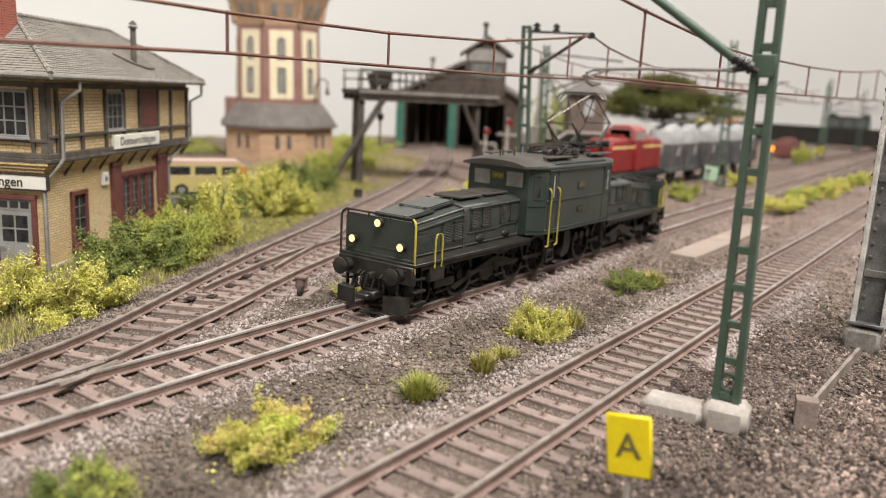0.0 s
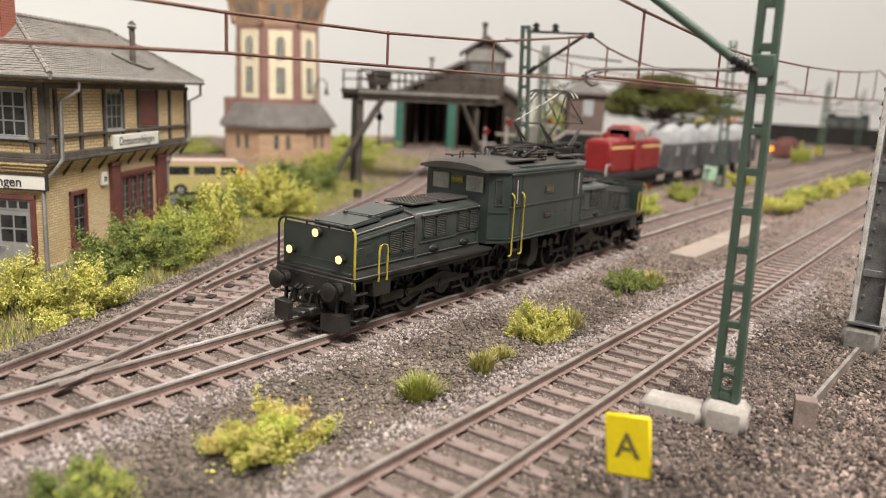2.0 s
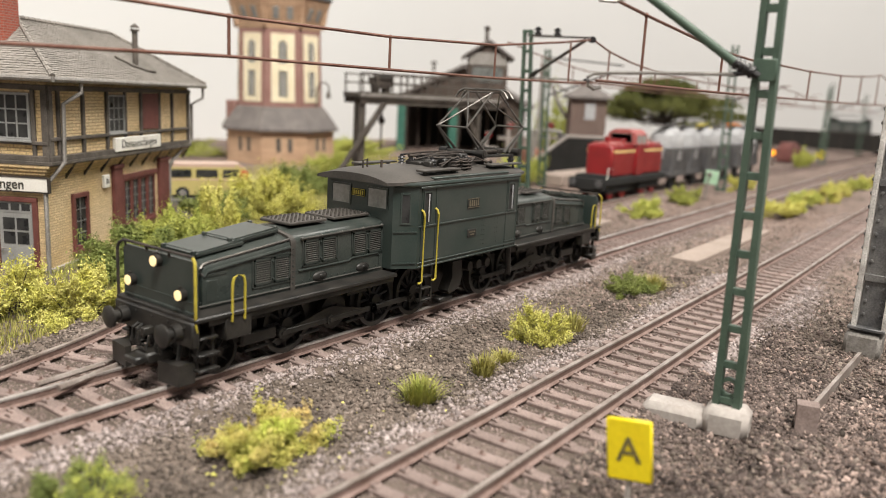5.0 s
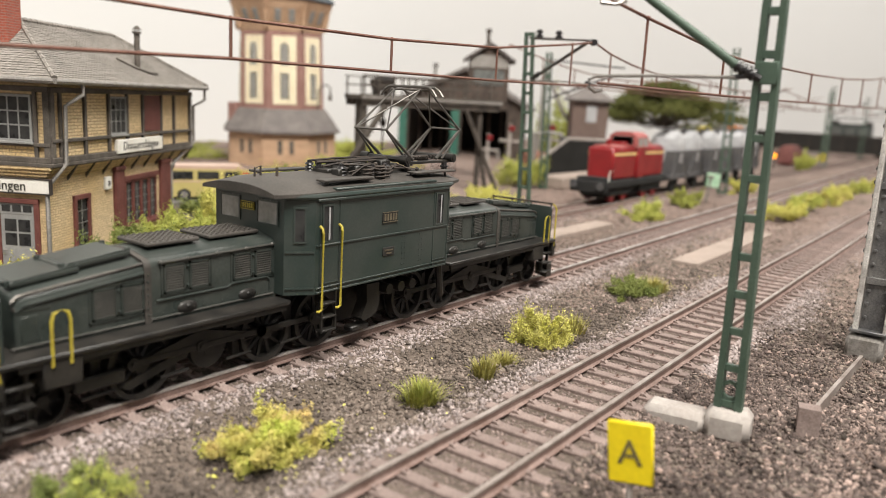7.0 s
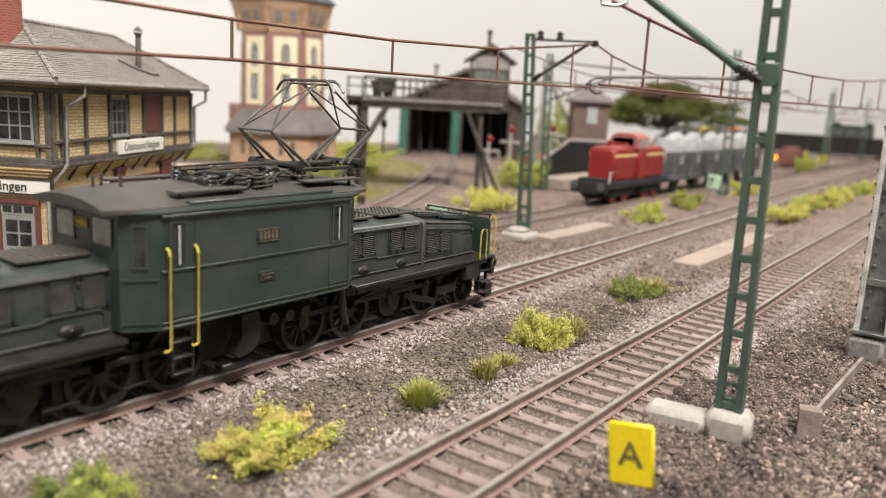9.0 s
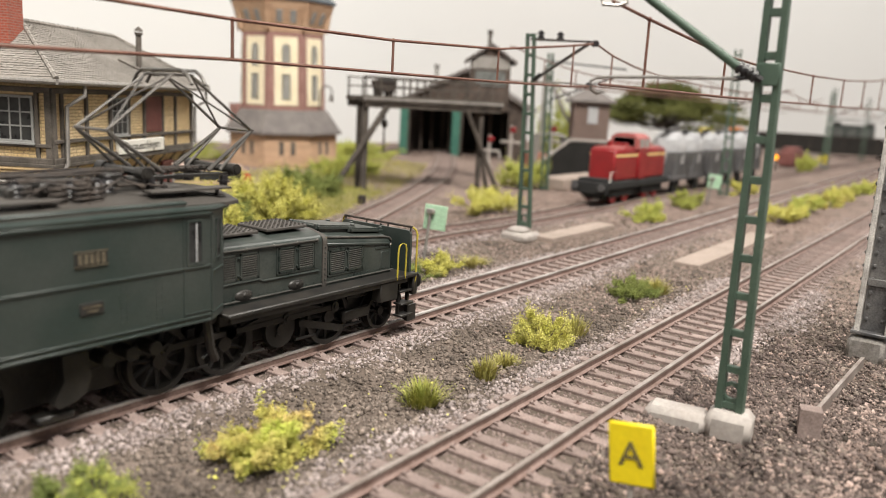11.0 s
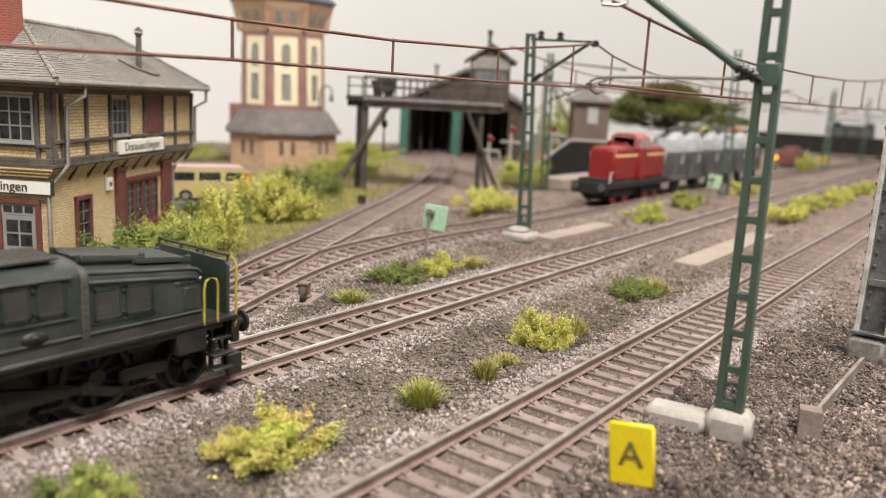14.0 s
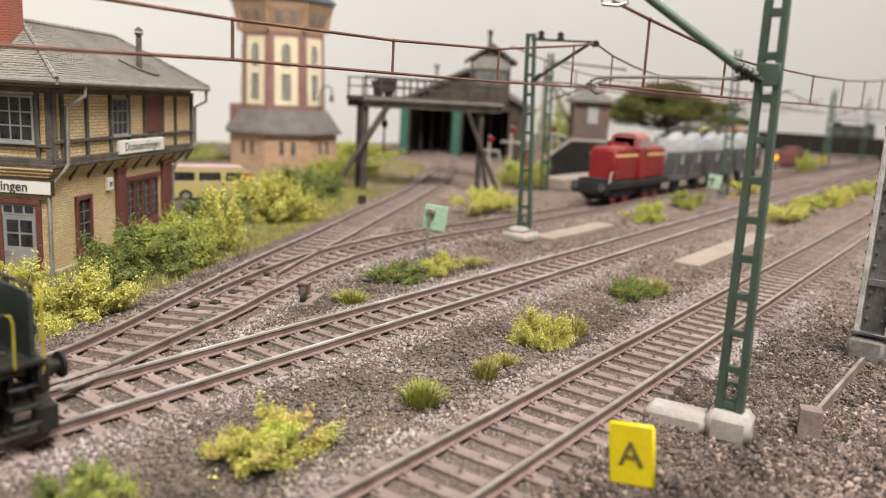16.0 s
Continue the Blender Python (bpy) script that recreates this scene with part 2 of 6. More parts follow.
# ---- mesh building, all sizes in millimetres ----
class Shape:
    def __init__(self):
        self.v, self.f, self.mi, self.cur = [], [], [], 0

    def add(self, verts, faces):
        n = len(self.v)
        self.v += [tuple(p) for p in verts]
        self.f += [tuple(i + n for i in q) for q in faces]
        self.mi += [self.cur] * len(faces)
        return self

    def box(self, x0, x1, y0, y1, z0, z1, b=0.0):
        lo, hi = (min(x0, x1), min(y0, y1), min(z0, z1)), (max(x0, x1), max(y0, y1), max(z0, z1))
        b = min(b, *(0.45 * (hi[k] - lo[k]) for k in range(3)))
        if b <= 0:
            vs = [(x, y, z) for x in (lo[0], hi[0]) for y in (lo[1], hi[1]) for z in (lo[2], hi[2])]
            return self.add(vs, [(0, 1, 3, 2), (4, 6, 7, 5), (0, 4, 5, 1), (2, 3, 7, 6), (0, 2, 6, 4), (1, 5, 7, 3)])
        vs, ids = [], {}
        for c in range(8):
            s = [(c >> k) & 1 for k in range(3)]
            for ax in range(3):
                p = []
                for k in range(3):
                    e = (lo, hi)[s[k]][k]
                    p.append(e if k == ax else e + (b if s[k] == 0 else -b))
                ids[c, ax] = len(vs)
                vs.append(p)
        fs = []
        for ax in range(3):
            o = [k for k in range(3) if k != ax]
            for s in (0, 1):
                q = [(s << ax) | (a << o[0]) | (d << o[1]) for a, d in ((0, 0), (1, 0), (1, 1), (0, 1))]
                fs.append([ids[c, ax] for c in q])
            for a in (0, 1):
                for d in (0, 1):
                    c0 = (a << o[0]) | (d << o[1])
                    c1 = c0 | (1 << ax)
                    fs.append([ids[c0, o[0]], ids[c1, o[0]], ids[c1, o[1]], ids[c0, o[1]]])
        fs += [[ids[c, 0], ids[c, 1], ids[c, 2]] for c in range(8)]
        return self.add(vs, fs)

    def tube(self, pts, r, n=8, r1=None):
        """A round bar along a line of points."""
        pts = [Vector(p) for p in pts]
        r1 = r if r1 is None else r1
        vs, up = [], None
        for i, p in enumerate(pts):
            d = (pts[min(i + 1, len(pts) - 1)] - pts[max(i - 1, 0)]).normalized()
            if up is None:
                up = Vector((0, 0, 1)) if abs(d.z) < 0.9 else Vector((1, 0, 0))
            a = d.cross(up).normalized()
            c = a.cross(d)
            rr = r + (r1 - r) * i / max(1, len(pts) - 1)
            vs += [p + (a * math.cos(t) + c * math.sin(t)) * rr for t in (2 * math.pi * k / n for k in range(n))]
        fs = [(i * n + k, i * n + (k + 1) % n, i * n + n + (k + 1) % n, i * n + n + k) for i in range(len(pts) - 1) for k in range(n)]
        fs += [tuple(range(n))[::-1], tuple(range(len(vs) - n, len(vs)))]
        return self.add(vs, fs)

    def prism(self, poly, axis, a, b):
        """A polygon, given in the two other axes in order, drawn out along axis from a to b."""
        k = "xyz".index(axis)

        def at(p, w):
            q = list(p)
            q.insert(k, w)
            return q
        n = len(poly)
        vs = [at(p, a) for p in poly] + [at(p, b) for p in poly]
        fs = [tuple(range(n)), tuple(range(n, 2 * n))[::-1]] + [(i, (i + 1) % n, n + (i + 1) % n, n + i) for i in range(n)]
        return self.add(vs, fs)

    def loft(self, rings, closed=True, caps=True):
        """Rings of equal length joined by faces."""
        n = len(rings[0])
        vs = [p for r in rings for p in r]
        m = n if closed else n - 1
        fs = [(i * n + k, i * n + (k + 1) % n, i * n + n + (k + 1) % n, i * n + n + k) for i in range(len(rings) - 1) for k in range(m)]
        if caps:
            fs += [tuple(range(n))[::-1], tuple(range(len(vs) - n, len(vs)))]
        return self.add(vs, fs)

    def ball(self, c, rx, ry, rz, n=10, m=6):
        rings = []
        for j in range(m + 1):
            t = math.pi * (0.02 + 0.96 * j / m)
            rings.append([(c[0] + rx * math.sin(t) * math.cos(2 * math.pi * k / n), c[1] + ry * math.sin(t) * math.sin(2 * math.pi * k / n), c[2] + rz * math.cos(t)) for k in range(n)])
        return self.loft(rings)

    def moved(self, m, start=0):
        self.v[start:] = [tuple(m @ Vector(p)) for p in self.v[start:]]
        return self


def P(x, y, z, rx=0, ry=0, rz=0):
    return pose(x * MM, y * MM, z * MM, rx, ry, rz)


def mesh_of(name, shape, mats, smooth=False, fix=True):
    me = bpy.data.meshes.new(name)
    me.from_pydata([(x * MM, y * MM, z * MM) for x, y, z in shape.v], [], shape.f)
    for m in (mats if isinstance(mats, (list, tuple)) else [mats]):
        me.materials.append(m)
    if any(shape.mi):
        me.polygons.foreach_set("material_index", shape.mi)
    if fix:
        bm = bmesh.new()
        bm.from_mesh(me)
        bmesh.ops.recalc_face_normals(bm, faces=bm.faces)
        bm.to_mesh(me)
        bm.free()
    if smooth:
        me.shade_smooth()
        me.set_sharp_from_angle(angle=radians(38))
    me.update()
    return me


def part(name, shape, mats, parent=None, label="", m=None, smooth=True, kind=""):
    ob = new(name, mesh_of(name, shape, mats, smooth))
    ob.parent = parent
    if m is not None:
        ob.matrix_basis = m
    return tagged(ob, label=label, kind=kind)


def thing(name, label, category, m=None, group="", kind=""):
    ob = new(name)
    ob.empty_display_size = 0.005
    ob.matrix_basis = m or Matrix()
    return tagged(ob, label, category, group, kind)


def share(name, me, parent, m):
    ob = new(name, me)
    ob.parent = parent
    ob.matrix_basis = m
    return ob


def letters(name, body, size, material, parent, m, label="", bold=0.0):
    cu = bpy.data.curves.new(name, "FONT")
    cu.body, cu.size, cu.align_x, cu.align_y, cu.extrude, cu.offset = body, size * MM, "CENTER", "CENTER", 0.05 * MM, bold * MM
    tmp = bpy.data.objects.new(name, cu)
    scene.collection.objects.link(tmp)
    me = bpy.data.meshes.new_from_object(tmp.evaluated_get(bpy.context.evaluated_depsgraph_get()))
    bpy.data.objects.remove(tmp)
    me.materials.clear()
    me.materials.append(material)
    ob = new(name, me)
    ob.parent, ob.matrix_basis = parent, m
    return tagged(ob, label=label)


# ---- tracks ----
def spline(pts, step):
    """Evenly spaced points, with headings, on a smooth line through pts."""
    p = np.array(pts, float)
    p = np.vstack([2 * p[0] - p[1], p, 2 * p[-1] - p[-2]])
    out = []
    for i in range(1, len(p) - 2):
        a, b, c, d = p[i - 1:i + 3]
        k = max(4, int(np.hypot(*(c - b)) / 2))
        for u in np.arange(k) / k:
            out.append(0.5 * (2 * b + (c - a) * u + (2 * a - 5 * b + 4 * c - d) * u ** 2 + (3 * b - a - 3 * c + d) * u ** 3))
    out.append(p[-2])
    out = np.array(out)
    s = np.r_[0, np.cumsum(np.hypot(*np.diff(out, axis=0).T))]
    n = int(s[-1] / step)
    t = np.arange(n + 1) * step
    x, y = np.interp(t, s, out[:, 0]), np.interp(t, s, out[:, 1])
    h = np.arctan2(np.gradient(y), np.gradient(x))
    return np.c_[x, y, h]


LINES = {
    "front": [(-120, 72.4), (200, 72.4), (600, 73), (1200, 76), (2300, 84)],
    "middle": [(-420, 147), (0, 147), (300, 148.5), (600, 152), (1200, 160), (2300, 170)],
    "shed": [(-40, 148.5), (20, 153), (60, 161), (84, 168), (109, 178), (151, 200.5), (197, 225), (257, 254), (300, 276), (400, 326), (480, 370), (600, 445), (790, 585), (860, 640)],
    "siding": [(84, 168), (109, 177), (131, 185), (148, 192), (167.5, 200.5), (211, 216.5), (255, 225), (301, 228), (349, 226), (460, 226), (600, 232), (900, 226), (1500, 215), (2300, 210)],
}
RAIL = [(-1.1, 0), (1.1, 0), (1.1, 0.22), (0.32, 0.5), (0.32, 1.6), (0.52, 1.8), (0.52, 2.3), (-0.52, 2.3), (-0.52, 1.8), (-0.32, 1.6), (-0.32, 0.5), (-1.1, 0.22)]


def rail(line, off, parent, z=0.0, x_from=-1e9, x_to=1e9):
    pts = [q for q in spline(line, 4) if x_from <= q[0] <= x_to]
    s = Shape()
    rings = [[(x - math.sin(h) * (off + a), y + math.cos(h) * (off + a), z + b) for a, b in RAIL] for x, y, h in pts]
    s.loft(rings)
    n = len(RAIL)
    s.mi = [1 if i < (len(pts) - 1) * n and i % n in (5, 6, 7) else 0 for i in range(len(s.f))]
    return part("rail", s, [rust, rail_steel if line is LINES["middle"] else rail_top], parent)


def sleeper_shape(length):
    s = Shape().box(-1.5, 1.5, -length / 2, length / 2, -1.9, 0, 0.2)
    for side in (-1, 1):
        for o in (-2.0, 2.0):
            y = side * 8.6 + o
            s.prism([(y - 1.0, -.05), (y + 1.0, -.05), (y + (.75 if o < 0 else .3), .62), (y - (.3 if o < 0 else .75), .62)], "x", -0.85, 0.85)
            s.cur = 1
            s.tube([(0, y, 0.5), (0, y, 0.95)], 0.3, 5)
            s.cur = 0
    s.cur = 1
    s.box(-.5, .5, -.75, .75, -.05, .2, .1).tube([(0, 0, .15), (0, 0, .8)], 0.36, 7, .26)
    s.cur = 0
    return s


sleeper_mesh = mesh_of("sleeper", sleeper_shape(29), [sleeper_mat, rust])
sleeper_short = mesh_of("sleeper", sleeper_shape(26), [sleeper_mat, rust])


def track(name, label, gap, x_from=-1e9, z=0.0, limit=150):
    """Two rails on sleepers; the sleepers past the limit are joined into one mesh."""
    line = LINES[name]
    ob = tagged(thing("railway_track", label, "track", kind="structure"))
    for off in (8.6, -8.6):
        rail(line, off, ob, z, {("siding", -8.6): 86, ("shed", -8.6): 178}.get((name, off), x_from))
    rest, count = Shape(), 0
    for x, y, h in spline(line, gap):
        if x < x_from or x > 1500:
            continue
        h2 = h + random.uniform(-0.02, 0.02)
        if -30 < x and count < limit:
            share("sleeper", sleeper_mesh if x < 500 else sleeper_short, ob, P(x + random.uniform(-.25, .25), y + random.uniform(-.4, .4), z - random.uniform(0, .12), 0, 0, math.degrees(h2)))
            count += 1
        else:
            k = len(rest.v)
            rest.box(-1.3, 1.3, -13.5, 13.5, -1.4, 0)
            rest.moved(Matrix.Translation((x, y, z)) @ Matrix.Rotation(h2, 4, "Z"), k)
    if rest.v:
        tagged(part("sleepers", rest, sleeper_mat, ob, smooth=False), kind="stuff")
    return ob


# ---- ground ----
RIDGES = {k: spline(v, 6)[:, :2] for k, v in LINES.items()}


def track_distance(x, y):
    d = np.full(np.shape(x), 1e9)
    for pts in RIDGES.values():
        px, py = pts[:, 0], pts[:, 1]
        o = np.argsort(px)
        yy = np.interp(x, px[o], py[o])
        slope = np.interp(x, px[o], np.gradient(py[o], px[o]))
        d = np.minimum(d, np.abs(y - yy) / np.sqrt(1 + slope ** 2))
    return d


def shed_line(x):
    pts = RIDGES["shed"]
    return np.interp(x, pts[:, 0], pts[:, 1])


def rough_noise(x, y):
    n = np.zeros(np.shape(x))
    for k, (a, b, c, w) in enumerate(((.31, .17, 1.3, .35), (-.22, .41, .2, .3), (.83, .62, 2.1, .22), (-.71, 1.13, 4.0, .2), (1.9, -1.3, .7, .12), (2.3, 2.1, 5.0, .1))):
        n = n + w * np.sin(a * x + b * y + c + 1.3 * np.sin(.13 * b * x - .11 * a * y + k))
    return n


def ground_z(x, y):
    d = track_distance(x, y)
    shoulder = np.clip((d - 15) / 12, 0, 1)
    inside = np.clip((14.5 - d) / 3, 0, 1)
    z = -0.62 - 0.34 * inside - 2.1 * shoulder + 0.85 * rough_noise(x, y) * (0.3 + 0.7 * shoulder) * (1 - .75 * inside)
    bank = np.clip((y - shed_line(x) - 20) / 40, 0, 1) * (x < 620)
    return z + bank * (3.2 + 0.8 * np.sin(x * .05) * np.sin(y * .06))


def grid_mesh(name, xs, ys, material):
    X, Y = np.meshgrid(xs, ys, indexing="ij")
    Z = ground_z(X, Y)
    co = np.stack([X, Y, Z], -1).reshape(-1, 3) * MM
    n, m = len(xs), len(ys)
    i = (np.arange(n - 1)[:, None] * m + np.arange(m - 1)[None]).ravel()
    me = bpy.data.meshes.new(name)
    me.from_pydata(co, [], np.stack([i, i + m, i + m + 1, i + 1], -1).tolist())
    me.materials.append(material)
    me.shade_smooth()
    return me


def rosy(x, y):
    """How far the brown earth has given way to reddish ballast: patches near by, all of it far off."""
    return np.clip((x - 230) / 260, 0, .92) + .22 * np.clip(rough_noise(x * .06, y * .06), -1, 1)


xs = np.r_[np.arange(-1400, -150, 50), np.arange(-150, 40, 5), np.arange(40, 420, 1.6), np.arange(420, 800, 5), np.arange(800, 2900, 50)]
ys = np.r_[np.arange(-900, -20, 40), np.arange(-20, 280, 1.6), np.arange(280, 460, 5), np.arange(460, 900, 20)]
ground = tagged(new("ground", grid_mesh("ground", xs, ys, soil)), "brown gritty earth and ballast of a model layout", "ground", kind="structure")


ground.data.materials.append(soil_rose)
gi = np.zeros(len(ground.data.polygons) * 3)
ground.data.polygons.foreach_get("center", gi)
gi = gi.reshape(-1, 3) / MM
ground.data.polygons.foreach_set("material_index", (rosy(gi[:, 0], gi[:, 1]) > np.random.default_rng(5).random(len(gi))).astype(np.int32))


def scatter(name, xy, size, material, label, z_add=0.0, flat=1.0):
    """Small angular stones lying on the ground, one mesh."""
    n = len(xy)
    base = np.array([(1, 0, 0), (-1, 0, 0), (0, 1, 0), (0, -1, 0), (0, 0, 1), (0, 0, -1)], float)
    tri = np.array([(0, 2, 4), (2, 1, 4), (1, 3, 4), (3, 0, 4), (2, 0, 5), (1, 2, 5), (3, 1, 5), (0, 3, 5)])
    v = base[None] * np.random.uniform(0.55, 1.25, (n, 6, 1)) + np.random.uniform(-.35, .35, (n, 6, 3))
    v *= size[:, None, None]
    v[:, :, 0] *= np.random.uniform(.9, 1.75, n)[:, None]
    v[:, :, 2] *= flat
    a = np.random.uniform(0, 6.28, n)
    b = np.random.uniform(-.8, .8, n)
    x, y, z = v[:, :, 0].copy(), v[:, :, 1].copy(), v[:, :, 2].copy()
    x, z = x * np.cos(b)[:, None] - z * np.sin(b)[:, None], x * np.sin(b)[:, None] + z * np.cos(b)[:, None]
    v[:, :, 0], v[:, :, 1], v[:, :, 2] = x * np.cos(a)[:, None] - y * np.sin(a)[:, None], x * np.sin(a)[:, None] + y * np.cos(a)[:, None], z
    v[:, :, 0] += xy[:, 0:1]
    v[:, :, 1] += xy[:, 1:2]
    v[:, :, 2] += (ground_z(xy[:, 0], xy[:, 1]) + z_add + size * 0.15)[:, None]
    me = bpy.data.meshes.new(name)
    me.vertices.add(6 * n)
    me.vertices.foreach_set("co", (v * MM).ravel())
    f = (tri[None] + 6 * np.arange(n)[:, None, None]).reshape(-1, 3)
    me.loops.add(f.size)
    me.loops.foreach_set("vertex_index", f.ravel())
    me.polygons.add(len(f))
    me.polygons.foreach_set("loop_start", np.arange(len(f)) * 3)
    me.materials.append(material)
    me.update(calc_edges=True)
    me.validate()
    return tagged(new(name, me), label, "ballast", kind="stuff")


def spread(n, x0, x1, y0, y1):
    return np.c_[np.random.uniform(x0, x1, n), np.random.uniform(y0, y1, n)]


near = np.vstack([spread(12000, 120, 250, 12, 62), spread(150000, 40, 330, -5, 260), spread(22000, 330, 620, -10, 300), spread(7000, -10, 90, 90, 160), spread(14000, 120, 220, 5, 62)])
near_d = track_distance(near[:, 0], near[:, 1])
patchy = rough_noise(near[:, 0] * .12, near[:, 1] * .12) + np.random.normal(0, .35, len(near))
keep = near_d > 13.5
near, near_d, patchy = near[keep], near_d[keep], patchy[keep]
on_bed = (near_d < 21 + 5 * patchy) & (near[:, 1] > np.where(near[:, 0] > 196, 44, 68))
bank_side = near[:, 1] > shed_line(near[:, 0]) + 27
on_bed &= ~((near[:, 1] > shed_line(near[:, 0]) + 8) & (near[:, 0] < 420))
toss = np.random.default_rng(6).random(len(near))
on_bed &= toss < 1.12 - .028 * np.clip(near_d - 12, 0, 20)
pick = on_bed & ~bank_side


def stone_sizes(n, mid, most):
    """Many small stones and a few large ones, in mm."""
    return np.clip(np.random.lognormal(math.log(mid), .42, n), .16, most)


scatter("ballast", near[pick], stone_sizes(pick.sum(), .34, .9), gravel_light, "pinkish grey loose track ballast stones", 0.05)
pick = ~on_bed & ~bank_side
rose = pick & (rosy(near[:, 0], near[:, 1]) > toss)
rose |= pick & (near[:, 1] < 62) & (toss < np.where((near[:, 1] < 21) & (near[:, 0] < 215), .42, .13))
reddish = pick & ~rose & (near[:, 1] < 60) & (toss > .25 + .3 * patchy + .004 * np.clip(near[:, 0] - 190, 0, 300))
pick = pick & ~rose & ~reddish
scatter("grit", near[pick], stone_sizes(pick.sum(), .31, .85), gravel_dark, "dark brown gritty soil crumbs", 0.08)
scatter("rose_grit", near[rose], stone_sizes(rose.sum(), .33, .9), gravel_rose, "reddish gritty crumbs among the brown earth", 0.08)
scatter("red_soil", near[reddish], stone_sizes(reddish.sum(), .31, 1.0), gravel_red, "dark red-brown crumbly soil clods", 0.12)
big = spread(5200, 60, 420, -5, 240)
big = big[track_distance(big[:, 0], big[:, 1]) > 15.5]
scatter("loose_stones", big, np.random.uniform(.45, .85, len(big)), gravel_dark, "larger brown stones strewn over the ground")
bed = spread(110000, 40, 420, 55, 260)
bed = bed[(track_distance(bed[:, 0], bed[:, 1]) < 17)]
scatter("bed_ballast", bed, np.random.uniform(.2, .42, len(bed)), gravel_bed, "fine pinkish ballast between the sleepers", -0.02)

track("front", "rusty straight model railway track on brown sleepers", 7.6, limit=150)
track("middle", "rusty main line track the locomotive runs on", 7.6, limit=120)
track("shed", "rusty diverging track curving towards the engine shed", 8.0, x_from=62, limit=80)
track("siding", "rusty siding track curving to the red diesel", 8.0, x_from=150, limit=60)


# ---- the electric locomotive ----
LOCO_L = 206.0
RAIL_Z, LOCO_Y, LOCO_X = 2.3, 146.8, 116.9
RUN = [(0, 45.95), (0.5, 41.3), (1, 34.2), (1.5, 27.6), (2, 21.2), (2.5, 14.4), (3, 7.6), (3.5, 0), (4, -8.5), (4.8, -23.8), (5.6, -39.5), (6.5, -57.3), (7, -67.3), (7.5, -77.7),
       (8, -88.1), (8.5, -98.4), (9, -108.9), (9.8, -125.1), (10.6, -141.5), (11.5, -159.8), (12, -169.8), (12.5, -180.0), (13, -190.8), (13.5, -201.7), (14, -212.7),
       (14.5, -223.4), (15, -233.7), (15.5, -244), (16, -254.6)]
WHEELS = [(15.0, 5.2), (35.2, 7.4), (68.0, 7.4), (84.5, 7.4), (121.5, 7.4), (138.0, 7.4), (170.8, 7.4), (191.0, 5.2)]
SHAFTS = [51.5, 154.5]
loco = thing("electric_locomotive", "dark green articulated electric locomotive with yellow handrails on the track", "locomotive", P(LOCO_X + 45.95, LOCO_Y, RAIL_Z))


def wheel_shape(r, crank):
    s = Shape()
    for y0, y1, ra, rb in ((-1.2, 1.2, r, r * 0.84),):
        n = 28
        rings = []
        for rr, yy in ((ra, y0), (ra, y1), (rb, y1), (rb, y0), (ra, y0)):
            rings.append([(rr * math.cos(2 * math.pi * k / n), yy, rr * math.sin(2 * math.pi * k / n)) for k in range(n)])
        s.loft(rings, caps=False)
        s.loft([[((r + .7) * math.cos(2 * math.pi * k / n), y, (r + .7) * math.sin(2 * math.pi * k / n)) for k in range(n)] for y in (1.2, 1.6)])
    s.tube([(0, -1.5, 0), (0, 1.2, 0)], r * .24, 10)
    if crank:
        s.tube([(crank, -2.0, 0), (crank, 0.6, 0)], r * .17, 8)
        s.box(-.4, crank, -1.3, -.3, -r * .14, r * .14, .2)
    return s


axle_parts = []
spoke_mesh = {r: mesh_of("spoke", Shape().tube([(r * .15, 0, 0), (r * .87, 0, 0)], r * .085, 5, r * .06), loco_black, True) for r in (5.2, 7.4)}
for side in (-1, 1):
    for x, r in WHEELS:
        crank = 2.9 if r > 6 else 0
        s = wheel_shape(r, crank)
        s.moved(Matrix.Diagonal((1, -side, 1, 1)))
        w = part("wheel", s, loco_black, loco, m=P(x, side * 8.4, r))
        axle_parts.append((w, x, side * 8.4, r, 90 if side > 0 else 0))
        spokes = 11 if r > 6 else 8
        for k in range(spokes):
            share("spoke", spoke_mesh[r], w, P(0, 0, 0, 0, 360 * k / spokes, 0))
axle = Shape()
for x, r in WHEELS:
    axle.tube([(x, -8, r), (x, 8, r)], 0.9, 8)
part("axles", axle, loco_black, loco)
rods = []
for side in (-1, 1):
    for xs_, taper in (((35.2, 51.5, 68.0), 1), ((68.0, 84.5), 0), ((121.5, 138.0), 0), ((138.0, 154.5, 170.8), 1)):
        s = Shape()
        a, b = xs_[0], xs_[-1]
        s.box(a, b, -.45, .45, -.7, .7, .15)
        for x in xs_:
            s.tube([(x, -.75, 0), (x, .75, 0)], 1.35, 12)
            s.tube([(x, -1.1, 0), (x, 1.1, 0)], 0.6, 8)
        if taper:
            mid = xs_[1]
            s.prism([(a + 3, .5), (mid - 1.5, 3.4), (mid + 1.5, 3.4), (b - 3, .5)], "y", -.3, .3)
        rods.append((part("coupling_rod", s, loco_black, loco, m=P(0, side * 10.6, 7.4)), side))
    for x in SHAFTS:
        s = Shape().tube([(0, -.8, 0), (0, .8, 0)], 4.6, 18).tube([(0, -1.4, 0), (0, 1.4, 0)], 1.5, 10)
        s.prism([(-2, -1.2), (3.4, -.9), (3.4, .9), (-2, 1.2)], "y", -1.2, 1.2)
        w = part("jackshaft", s, loco_black, loco, m=P(x, side * 8.8, 7.4))
        axle_parts.append((w, x, side * 8.8, 7.4, 90 if side > 0 else 0))


def flip(x):
    return LOCO_L - x


